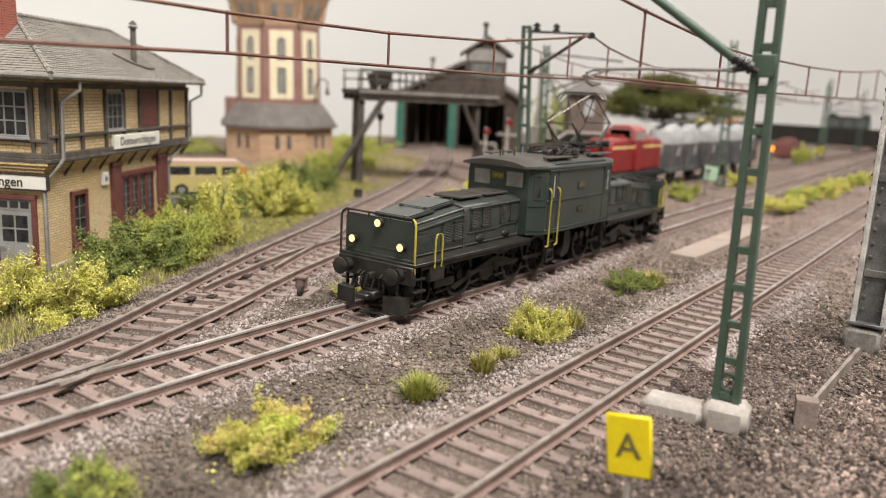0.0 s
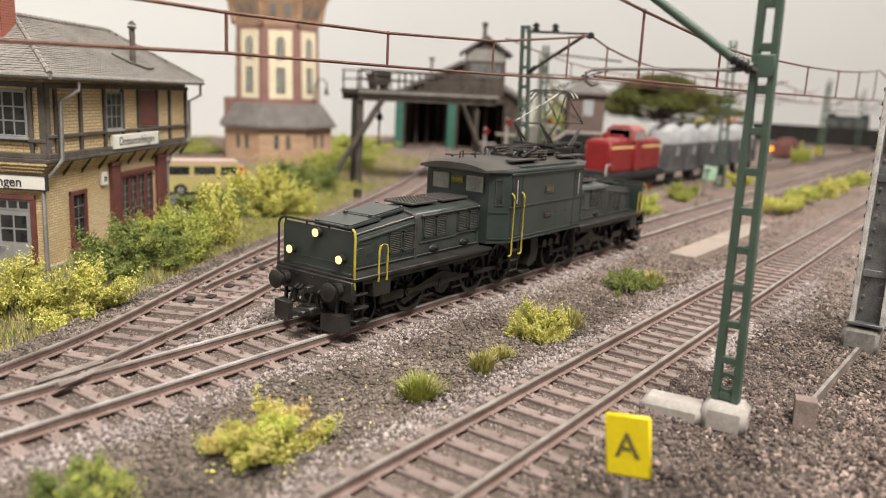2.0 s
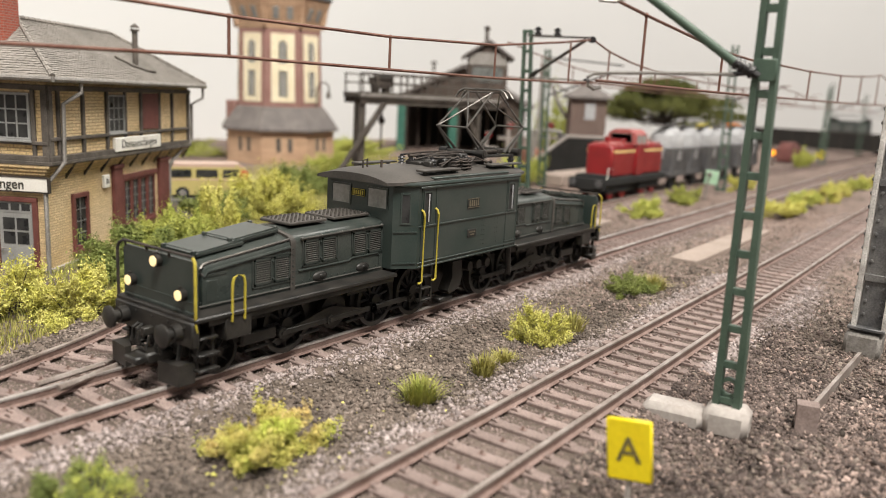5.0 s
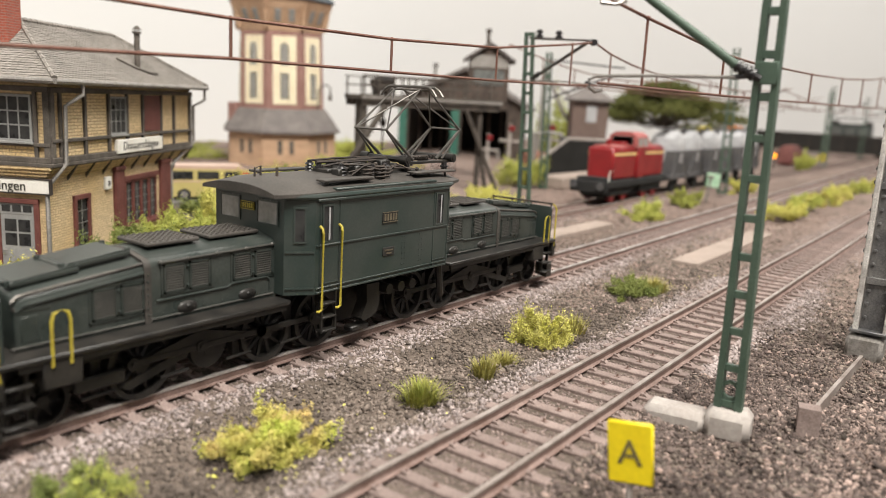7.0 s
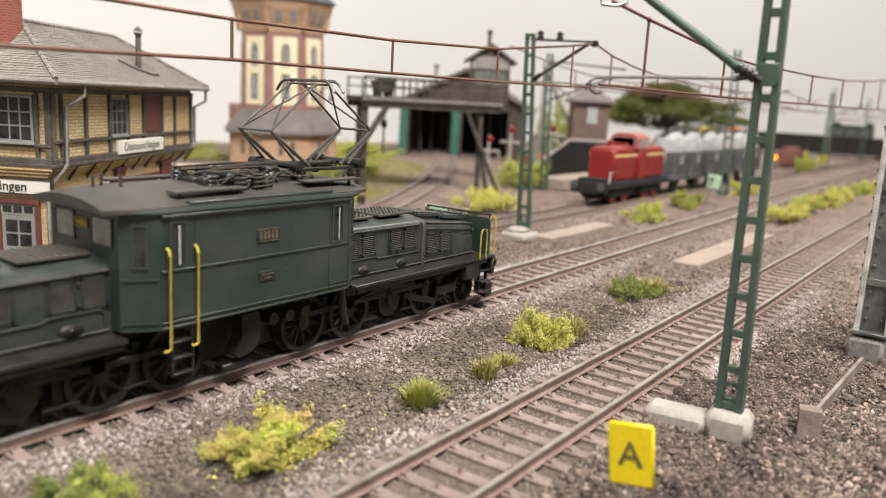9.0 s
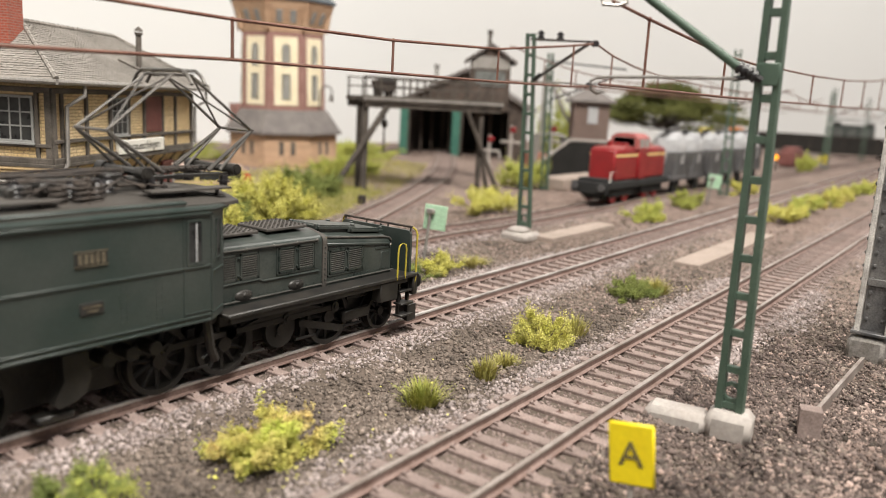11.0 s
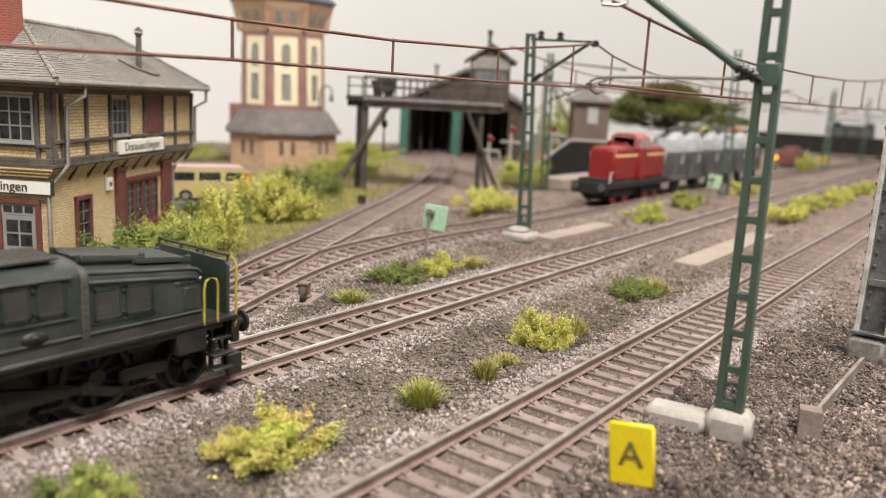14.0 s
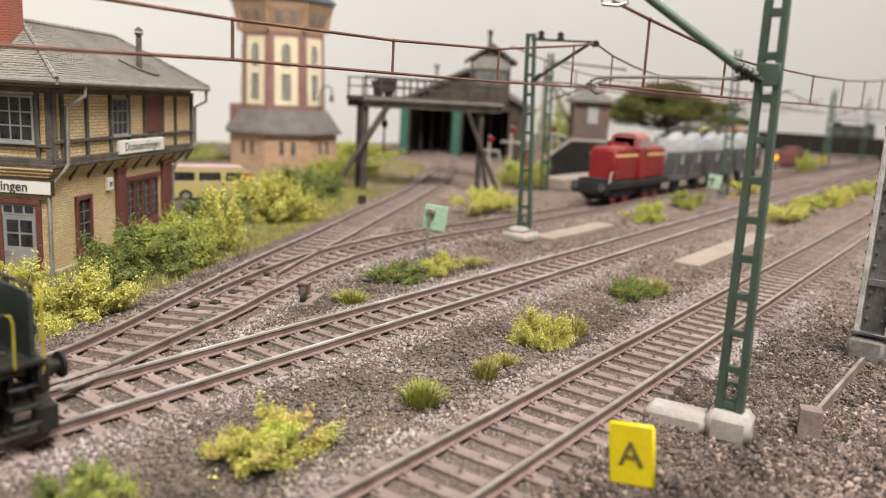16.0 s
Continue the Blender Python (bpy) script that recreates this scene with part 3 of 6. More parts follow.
def hood_ring(x, top, half=9.4, z0=15.6):
    """A cross-section of a hood with rounded shoulders and a slightly arched roof."""
    pts = [(-half, z0), (-half, top - 2.2)]
    pts += [(-half + 2.2 - 2.2 * math.cos(a), top - 2.2 + 2.0 * math.sin(a)) for a in (0.4, 0.8, 1.2)]
    pts += [(-half * .4, top + .55), (0, top + .8), (half * .4, top + .55)]
    pts += [(half - 2.2 + 2.2 * math.cos(a), top - 2.2 + 2.0 * math.sin(a)) for a in (1.2, 0.8, 0.4)]
    pts += [(half, top - 2.2), (half, z0)]
    return [(x, a, b) for a, b in pts]


def louvre(x0, x1, z0, z1, side, parent, slats=9):
    y = side * 9.4
    o = side * 0.35
    s = Shape()
    s.box(x0, x1, y, y + o, z0, z0 + .45).box(x0, x1, y, y + o, z1 - .45, z1).box(x0, x0 + .45, y, y + o, z0, z1).box(x1 - .45, x1, y, y + o, z0, z1)
    f = part("louvre", s, loco_hood, parent, smooth=False)
    s = Shape()
    for k in range(slats):
        z = z0 + .5 + (z1 - z0 - 1) * (k + .5) / slats
        h = (z1 - z0 - 1) / slats
        s.prism([(y + side * .02, z - h * .5), (y + side * .38, z - h * .38), (y + side * .38, z - h * .15), (y + side * .08, z + h * .16)], "x", x0 + .5, x1 - .5)
    part("slats", s, louvre_steel, f, smooth=False)
    # added dark sheet that paints the shade in the gaps between slats
    part("slat_gap_shade", Shape().box(x0 + .4, x1 - .4, y - o * .2, y + o * .1, z0 + .4, z1 - .4), plate_dark, f, smooth=False)


def loco_end(front):
    X = (lambda x: x) if front else flip
    grp = part("bogie_frame", Shape().box(X(8), X(92), -6.3, 6.3, 4.5, 14.6, .4).box(X(12), X(70), -10.2, 10.2, 11.5, 14.6, .3), loco_black, loco)
    s = Shape().box(X(5.2), X(71), -15, 15, 14.6, 15.7, .25).box(X(9), X(70), -14.4, -13.6, 13.4, 14.7).box(X(9), X(70), 13.6, 14.4, 13.4, 14.7)
    part("footplate", s, loco_black, loco)
    s = Shape().box(X(4.6), X(6.6), -14.6, 14.6, 9.2, 14.8, .3)
    for y in (-12, -6, 0, 6, 12):
        s.tube([(X(4.3), y, 13.6), (X(4.8), y, 13.6)], .35, 6)
    part("buffer_beam", s, loco_black, loco)
    for y in (-10.0, 10.0):
        b = part("buffer", Shape().tube([(X(1.0), y, 12.1), (X(6), y, 12.1)], 1.25, 12).tube([(X(2.6), y, 12.1), (X(4.8), y, 12.1)], 1.9, 14), loco_black, loco)
        n = 18
        rings = [[(X(xx), y + rr * math.cos(2 * math.pi * k / n), 12.1 + rr * math.sin(2 * math.pi * k / n)) for k in range(n)] for xx, rr in ((-.15, .3), (0, 1.9), (.25, 2.55), (.8, 2.55), (1.0, 1.2))]
        part("buffer_head", Shape().loft(rings), loco_black, b)
    s = Shape().box(X(2.2), X(5), -.8, .8, 9.6, 11.4, .2).tube([(X(1.4), 0, 11), (X(1.2), 0, 9), (X(1.8), 0, 7.6), (X(2.6), 0, 7.4)], .4, 6).tube([(X(3), -1.6, 9.8), (X(2), -1.4, 6.8), (X(2), 1.4, 6.8), (X(3), 1.6, 9.8)], .35, 6)
    for y in (-5.2, -3.6, 3.6, 5.2):
        s.tube([(X(4.6), y, 11), (X(3.2), y, 10.2), (X(2.8), y, 8), (X(3.4), y, 6.2)], .33, 6)
    part("coupling", s, loco_black, loco)
    s = Shape().box(X(1.5), X(9), -2.6, 2.6, 3.4, 6, .5).box(X(-1.0), X(2), -2.4, 2.4, 3.9, 5.6, .4)
    part("coupler_head", s, loco_black, loco)
    for y in (-1, 1):
        s = Shape().prism([(X(2.5), y * 12.6), (X(1.8), y * 6.2), (X(3.2), y * 6.0), (X(6.5), y * 12.8)], "z", .9, 5.6)
        s.tube([(X(5), y * 9, 5.4), (X(6), y * 8.6, 9.4)], .5, 6)
        part("rail_guard", s, loco_black, loco)
        s = Shape()
        for k, z in enumerate((3.4, 6.8, 10.4)):
            s.box(X(6.2), X(11.6), y * (14.7 - .5 * (k > 1)), y * (11.6), z, z + .6, .12)
        s.box(X(6.6), X(7.2), y * 12.2, y * 13.2, 3.6, 14.6).box(X(10.6), X(11.2), y * 12.2, y * 13.2, 3.6, 14.6)
        part("steps", s, loco_black, loco)
        s = Shape().box(X(13.2), X(20.5), y * 11, y * 14.6, 9.2, 14.6, .3)
        part("sand_box", s, loco_black, loco)
        hx, hz, low = (14.8, 0, 13.4) if front else (10.7, 1.2, 14.8)
        s = Shape().tube([(X(hx), y * 14.8, low), (X(hx), y * 14.9, 21.8 + hz), (X(hx + .4), y * 14.9, 23.2 + hz), (X(hx + 1.7), y * 14.9, 23.8 + hz), (X(hx + 3), y * 14.9, 23.2 + hz), (X(hx + 3.4), y * 14.9, 21.8 + hz), (X(hx + 3.4), y * 14.8, low)], .32 if front else .27, 7)
        part("handrail", s, yellow_rail, loco, "yellow hoop handrail")
        s = Shape().tube([(X(6.0), y * 14.3, 12.6), (X(5.6), y * 14.5, 14), (X(5.6), y * 14.5, 26.6), (X(5.8), y * 14.1, 27.8), (X(6.1), y * 13.1, 28.5)], .36 if front else .29, 7)
        part("handrail", s, yellow_rail if (y < 0 or not front) else iron_dark, loco, "tall handrail on the end shield")
        # brake hangers, springs and beams between the wheels
        for x in (26, 43, 60, 76):
            part("brake_hanger", Shape().box(X(x - 1), X(x + 1), y * 6.4, y * 8.6, 3.2, 12.5, .2), loco_black, loco)
            part("brake_shoe", Shape().tube([(X(x - 3.5), y * 9.4, 3.4), (X(x + 3.5), y * 9.4, 3.6)], .4, 6), loco_black, loco)
        for x in (25, 60):
            part("leaf_spring", Shape().box(X(x - 4), X(x + 4), y * 9.2, y * 10.2, 10.8, 11.7, .1).box(X(x - 3), X(x + 3), y * 9.2, y * 10.2, 11.6, 12.4, .1), loco_black, loco)
        part("axle_box", Shape().box(X(20.5), X(31), y * 9.6, y * 11, 5.2, 8.2, .4), loco_black, loco)
        part("equaliser_beam", Shape().prism([(X(30), 4.2), (X(44), 8.4), (X(46), 8.4), (X(46), 7), (X(32), 2.9)], "y", y * 9.8, y * 10.3), loco_black, loco)
    # the end shield with its lamps
    sh = Shape()
    top = 27.6
    pr = [(-13.3, 15.6), (13.3, 15.6), (13.3, top - .9), (12.5, top), (-12.5, top), (-13.3, top - .9)]
    sh.prism(pr, "x", X(6.4), X(7.2))
    sh.box(X(6.2), X(6.5), -13.2, 13.2, 15.7, 16.5, .1).box(X(6.25), X(6.45), -13, 13, 18.5, 18.8)
    shield = part("end_shield", sh, loco_green, loco)
    part("top_rail", Shape().tube([(X(6.3), -13.2, 28.6), (X(6.3), 13.2, 28.6)], .34, 7), iron_dark, shield)
    for y in (-12.6, -4.2, 4.2, 12.6):
        part("rail_post", Shape().tube([(X(6.6), y, top - .4), (X(6.3), y, 28.5)], .28, 6), iron_dark, shield)
    for y, z in ((-9.4, 20.0), (9.4, 20.0), (-.6, 26.0)):
        lamp = part("headlamp", Shape().tube([(X(4.9), y, z), (X(6.6), y, z)], 1.5, 16, 1.3).tube([(X(5.4), y, z + 1.2), (X(5.4), y, z + 1.9)], .4, 6), loco_black, loco)
        part("lamp_lens", Shape().tube([(X(4.7), y, z), (X(5.0), y, z)], 1.15, 16), lamp_lit if front else lamp_off, lamp, "glowing warm lamp lens" if front else "unlit lamp lens")
    # the hood
    s = Shape().loft([hood_ring(X(x), t) for x, t in ((11.0, 24.6), (11.3, 25.7), (12.2, 26.5), (36.4, 28.9), (36.5, 28.9))])
    hood = part("hood", s, loco_hood, loco)
    part("hood", Shape().loft([hood_ring(X(x), t, 9.4) for x, t in ((37.6, 29.6), (71.2, 30.2))]), loco_hood, loco)
    part("hood_band", Shape().loft([hood_ring(X(x), 29.5, 9.75) for x in (36.3, 37.8)]), loco_roof, loco)
    for y in (-1, 1):
        # drip edge of the sloping hood, rods over the louvres, pipes at the foot
        s = Shape().tube([(X(11.4), y * 9.3, 23.0), (X(12.4), y * 9.45, 24.1), (X(36.2), y * 9.45, 26.5)], .42, 7)
        part("drip_edge", s, loco_hood, loco)
        part("shoulder_pipe", Shape().tube([(X(36.8), y * 8.9, 28.4), (X(34), y * 8.9, 28.1), (X(13.4), y * 8.9, 26.0), (X(11.6), y * 9.0, 25.7), (X(10.7), y * 9.1, 24.9), (X(10.7), y * 9.1, 23.8), (X(11.6), y * 9.2, 23.2)], .32, 7), panto_steel, loco)
        s = Shape().tube([(X(39.5), y * 9.75, 28.2), (X(70), y * 9.75, 28.6)], .3, 6)
        for x in (40, 46.5, 54, 62, 69.5):
            s.ball((X(x), y * 9.7, 28.2 + (x - 40) * .013), .55, .5, .5, 7, 5)
        s.tube([(X(10), y * 9.5, 16.4), (X(70), y * 9.5, 16.6)], .25, 6)
        part("hood_pipe", s, louvre_steel, loco)
        s = Shape()
        for x0, x1, z0, z1 in (((24.6, 36.8) if front else (22.3, 35.8)) + (18.0, 25.3), (40.2, 52.8, 20.9, 28.0), (57.8, 70.3, 20.9, 28.0)):
            for c0, c1, e0, e1 in ((x0, x1, z0, z0 + .35), (x0, x1, z1 - .35, z1), (x0, x0 + .35, z0, z1), (x1 - .35, x1, z0, z1)):
                s.box(X(c0), X(c1), y * 9.3, y * 9.62, e0, e1)
            m = (x0 + x1) / 2
            for z in (z0 + 1.5, z1 - 1.5):
                s.tube([(X(m), y * 9.3, z - .5), (X(m), y * 9.75, z + .3)], .3, 5)
        part("louvre_surround", s, loco_hood, loco, smooth=False)
        s = Shape()
        for k in range(24):
            x = 10.5 + k * 2.5
            s.ball((X(x), y * 9.42, 17.3), .2, .2, .2, 5, 4)
        for k in range(7):
            s.ball((X(37), y * 9.8, 17.6 + k * 1.4), .22, .22, .22, 5, 4)
        part("rivets", s, loco_hood, loco)
        for a, b in (((25.2, 30.4), (31.2, 36.2)) if front else ((22.9, 28.6), (29.5, 35.2))):
            louvre(X(a), X(b), 18.6, 24.8, y, hood, 10) if front else louvre(X(b), X(a), 18.6, 24.8, y, hood, 10)
        for a, b in ((40.8, 46.0), (47.0, 52.2), (58.4, 63.6), (64.6, 69.8)):
            louvre(*sorted((X(a), X(b))), 21.4, 27.6, y, hood, 10)
        for x in (46.5, 62.5):
            part("axle_dome", Shape().ball((X(x), y * 9.3, 17.7), 2.6, .9, 1.4, 14, 8).ball((X(x), y * 9.9, 17.9), .9, .5, .6, 10, 6), loco_black, loco)
        part("beading", Shape().tube([(X(39), y * 9.5, 20.2), (X(57), y * 9.5, 20.3), (X(58), y * 9.5, 20.9), (X(68), y * 9.5, 20.9), (X(69), y * 9.5, 20.2), (X(69), y * 9.5, 16.5)], .3, 6), loco_hood, loco)
        part("hatch_door", Shape().box(X(12), X(17.5), y * 9.3, y * 9.55, 22.8, 23.6, .1).box(X(12), X(15), y * 9.3, y * 9.5, 17.2, 22, .1), loco_hood, loco)
    # hatches and tread plates on the hood
    for x0, x1, dz, half in ((11.6, 24.4, .0, 6.8), (22, 35.6, .6, 5.9)):
        z0, z1 = 26.1 + (x0 - 9.6) * .1 + dz, 26.1 + (x1 - 9.6) * .1 + dz
        s = Shape().prism([(X(x0), z0 + .7), (X(x1), z1 + .7), (X(x1), z1 + 1.3), (X(x0), z0 + 1.3)], "y", -half, half)
        s.prism([(X(x0 + .5), z0 + 1.25), (X(x1 - .5), z1 + 1.25), (X(x1 - .9), z1 + 1.65), (X(x0 + .9), z0 + 1.65)], "y", -half + .6, half - .6)
        if dz:
            s.prism([(X(x0 + .8), z0 - .4), (X(x1 - .4), z1 - .4), (X(x1 - .4), z1 + .8), (X(x0 + .8), z0 + .8)], "y", -half + .9, half - .9)
        for y in (-half + 1.2, half - 1.2):
            for x, z in ((x0, z0), (x1, z1)):
                s.box(X(x - .5), X(x + .5), y - .45, y + .45, z + .5, z + 1.9, .1)
        part("roof_hatch", s, loco_hood, loco, smooth=False)
    for x0, x1 in ((39.5, 52.5), (55, 69)):
        s = Shape().box(X(x0), X(x1), -5.6, 5.6, 30.8, 31.6, .2)
        for i in range(9):
            for j in range(8):
                x, y = x0 + .9 + i * (x1 - x0 - 1.8) / 8, -5 + j * 10 / 7
                s.box(X(x) - .22, X(x) + .22, y - .22, y + .22, 31.5, 31.85)
        part("tread_plate", s, loco_roof, loco, smooth=False)


loco_end(True)
loco_end(False)

# the cab
CAB = [(70.6, -12.6), (76.6, -16.8), (129.6, -16.8), (135.4, -12.6), (135.4, 12.6), (129.6, 16.8), (76.6, 16.8), (70.6, 12.6)]
cab = part("cab", Shape().prism(CAB, "z", 16.4, 40.2), loco_green, loco, smooth=False)


def roof_ring(x, half, crown=43.6, eave=39.6):
    pts = []
    for k in range(13):
        a = -1 + k / 6
        pts.append((x, half * a, eave + .8 + (crown - eave - .8) * (1 - abs(a) ** 2.4)))
    return pts + [(x, half, eave), (x, half * .5, eave + .3), (x, -half * .5, eave + .3), (x, -half, eave)]


s = Shape().loft([roof_ring(67.0, 13.2, 42.4, 39.9), roof_ring(71, 14.6, 42.9, 39.9), roof_ring(76, 16.4, 43.4, 40.1), roof_ring(103, 16.5, 43.6, 40.2), roof_ring(130, 16.4, 43.4, 40.1), roof_ring(135, 14.6, 42.9, 39.9), roof_ring(139, 13.2, 42.4, 39.9)])
corn = Shape()
for side in (-1, 1):
    corn.tube([(70.4, side * 13.2, 40.0), (76.6, side * 16.7, 40.0), (129.6, side * 16.7, 40.0), (135.8, side * 13.2, 40.0)], .75, 8)
part("cornice", corn, loco_green, loco)
part("main_frame", Shape().box(84, 122, -6.2, 6.2, 3.2, 16.5, .4), loco_black, loco)
part("roof", s, loco_roof, loco, "dusty grey cab roof")
for side in (-1, 1):
    y = side * 16.8
    e = side * .3
    s = Shape().box(77, 129, y, y + e, 28.0, 28.5, .08).box(77, 129, y, y + e, 17.6, 18.0, .08).box(77, 129, y, y + e, 16.4, 16.9, .08).box(77, 129, y, y + e * 2, 38.9, 39.5, .1)
    part("belt_trim", s, loco_green, cab)
    part("gutter", Shape().box(84, 124, side * 14.6, side * 16.4, 41.0, 41.7, .2), loco_green, loco)
    for x0, x1, z0, z1 in ((79.2, 82.2, 29.2, 37.6), (123.8, 126.8, 29.2, 37.6)):
        w = part("window", Shape().box(x0 - .5, x0, y, y + e, z0 - .5, z1 + .5).box(x1, x1 + .5, y, y + e, z0 - .5, z1 + .5).box(x0, x1, y, y + e, z1, z1 + .5).box(x0, x1, y, y + e, z0 - .5, z0), loco_green, cab, smooth=False)
        part("pane", Shape().box(x0, x1, y, y + e * .3, z0, z1), win_dark, w, smooth=False)
        # thin silver bar added as the pale reflection down the pane
        part("pane_glint", Shape().tube([(x0 + 1.5, y + e * 2, z0 + .3), (x0 + 1.5, y + e * 2, z1 - .3)], .2, 6), silver, w)
    for x0 in (78, 122.6):
        s = Shape().box(x0, x0 + .25, y, y + e * .6, 16.6, 38.8).box(x0 + 6.6, x0 + 6.85, y, y + e * .6, 16.6, 38.8).box(x0, x0 + 6.6, y, y + e * .6, 18.6, 18.8)
        part("door_edge", s, loco_green, cab, smooth=False)
    for xx in ((78.2, 84.6), (121.4, 127.8)):
        if (xx[0] > 100) == (side < 0):
            continue
        for x in xx:
            part("handrail", Shape().tube([(x, y, 32.9), (x, y + side * .8, 32.4), (x, y + side * 1.1, 31.4), (x, y + side * 1.1, 12.6), (x - .9, y + side * 1.0, 12.1), (x - 1.3, y + side * .6, 12.2)], .33, 8), yellow_rail, loco, "yellow cab door handrail")
        s = Shape()
        for z in (6.4, 9.8, 13.2):
            s.box(xx[0] + .8, xx[1] - .8, y + side * .6, y - side * 1.6, z, z + .5, .1)
        s.box(xx[0] + .6, xx[0] + 1.1, y - side * .2, y + side * .4, 6.2, 16.6).box(xx[1] - 1.1, xx[1] - .6, y - side * .2, y + side * .4, 6.2, 16.6)
        part("cab_steps", s, loco_black, loco)
    pl = part("number_plate", Shape().box(100.4, 106.6, y, y + e * .9, 31.6, 34.4, .1), plate_dark, cab)
    bars = Shape().box(100.4, 106.6, y + e * .8, y + e * 1.1, 31.6, 31.8).box(100.4, 106.6, y + e * .8, y + e * 1.1, 34.2, 34.4)
    for k in range(5):
        bars.box(101 + k * 1.1, 101.7 + k * 1.1, y + e, y + e * 1.25, 32.1, 33.9)
    part("lettering", bars, brass, pl, smooth=False)
    pl = part("maker_plate", Shape().box(101, 105.6, y, y + e * .9, 22.6, 24.9, .1), plate_dark, cab)
    part("lettering", Shape().box(101.6, 105, y + e, y + e * 1.2, 23.9, 24.3).box(102.2, 104.4, y + e, y + e * 1.2, 23.1, 23.5), brass, pl, smooth=False)
    riv = Shape()
    for x in (109, 110.2, 116.5, 117.7):
        for z in (19.5, 21, 22.5, 24, 25.5, 27):
            riv.box(x - .12, x + .12, y, y + e * .5, z - .12, z + .12)
    part("rivets", riv, loco_green, cab, smooth=False)
    # equipment under the cab
    s = Shape().prism([(99.4, 14.5), (104.4, 14.5), (104.8, 9), (103.8, 6.4), (101.6, 5.2), (98.6, 4.6), (97.6, 5.6), (98.4, 7.2), (99.6, 9.4)], "y", side * 9.5, side * 13.2)
    s.box(95, 102, side * 9, side * 12.2, 1.8, 3.4, .4)
    part("air_duct", s, loco_black, loco)
    s = Shape()
    for x in (108, 113, 118):
        s.tube([(x, side * 6, 12), (x, side * 14, 12)], 1.5, 10)
    s.box(104, 120, side * 6, side * 9, 9, 16, .4).tube([(130, side * 14, 16), (131, side * 14, 9), (133, side * 13, 6)], 1.0, 8)
    part("underfloor_gear", s, loco_black, loco)
# windows of the cab's ends and slanted corners
for front in (True, False):
    X = (lambda x: x) if front else flip
    for y0, y1 in ((-10.3, -3.5), (3.5, 10.3)):
        w = part("window", Shape().box(X(70.6), X(70.3), y0 - .5, y1 + .5, 32.6, 33.1).box(X(70.6), X(70.3), y0 - .5, y1 + .5, 38.2, 38.7).box(X(70.6), X(70.3), y0 - .5, y0, 33.1, 38.2).box(X(70.6), X(70.3), y1, y1 + .5, 33.1, 38.2), loco_green, cab, smooth=False)
        part("pane", Shape().box(X(70.6), X(70.5), y0, y1, 33.1, 38.2), win_pale, w, smooth=False)
    pl = part("number_plate", Shape().box(X(70.6), X(70.2), -2.4, 2.4, 35.6, 37.6, .1), plate_dark, cab)
    bars = Shape().box(X(70.25), X(70.1), -2.4, 2.4, 35.6, 35.75).box(X(70.25), X(70.1), -2.4, 2.4, 37.45, 37.6).box(X(70.25), X(70.1), -2.4, -2.25, 35.6, 37.6).box(X(70.25), X(70.1), 2.25, 2.4, 35.6, 37.6)
    for k in range(5):
        bars.box(X(70.2), X(70.1), -1.9 + k * .8, -1.4 + k * .8, 36, 37.2)
    part("lettering", bars, yellow_rail, pl, smooth=False)
    for side in (-1, 1):
        m = P(X(73.6), side * 14.72, 0, 0, 0, (-35.0 if front else 35.0) * (1 if side < 0 else -1))
        w = Shape()
        o = -.25 if side < 0 else .25
        w.box(-1.5, -1.1, 0, o, 29, 37.6).box(1.1, 1.5, 0, o, 29, 37.6).box(-1.1, 1.1, 0, o, 37.2, 37.6).box(-1.1, 1.1, 0, o, 29, 29.4).box(-3.4, 3.4, 0, o, 26.6, 27.0).box(-3.4, 3.4, 0, o, 17.8, 18.2)
        w = part("window", w, loco_green, cab, m=m, smooth=False)
        part("pane", Shape().box(-1.1, 1.1, 0, o * .4, 29.4, 37.2), win_dark, w, smooth=False)
    part("whistle", Shape().tube([(X(74), 2, 43), (X(74), 2, 45.2), (X(75.8), 2, 45.6), (X(75.8), 2, 43)], .3, 6).tube([(X(78), -1.5, 43), (X(78), -1.5, 45.6)], .35, 6), iron_dark, loco)
# roof equipment
s = Shape()
for side in (-1, 1):
    s.box(118, 137, side * 10, side * 13.5, 43.2, 43.7, .1)
    for x in (119, 127, 135):
        s.box(x, x + .5, side * 10.4, side * 11, 41, 43.3)
part("roof_walkway", s, loco_roof, loco)
s = Shape().box(98, 112, -4.5, 4.5, 43, 45, .3).box(94, 98, -3, 3, 43, 44.6, .3).prism([(-6, 43), (6, 43), (5, 45), (-5, 45)], "x", 113, 122)
part("switch_gear", s, loco_black, loco)
for x0, x1, y0, y1, z1 in ((94, 97.5, -7, -4, 45.0), (99, 103, -8.5, -5.4, 45.8), (106, 111, 5, 8.5, 45.6), (114, 118, -4, 0, 46.4)):
    part("switch_box", Shape().box(x0, x1, y0, y1, 42.4, z1, .35), loco_black, loco)
for side in (-1, 1):
    part("roof_board", Shape().box(82, 100, side * 11, side * 14.2, 42.9, 43.5, .15).box(84, 84.5, side * 12, side * 13, 41, 43).box(97, 97.5, side * 12, side * 13, 41, 43), loco_roof, loco)
coil = Shape()
coil.tube([(107 + 2.6 * math.cos(a), -10.6 + 1.6 * math.sin(a), 41.6 + a * .14) for a in (k * .5 for k in range(60))], .3, 5)
part("choke_coil", coil, iron_dark, loco)
for x in (95, 98.5, 102):
    part("bus_insulator", Shape().tube([(x, 1.5, 43), (x, 1.5, 45.6)], .7, 8).tube([(x, 1.5, 44.4), (x, 1.5, 45)], 1.1, 8), insulator, loco)
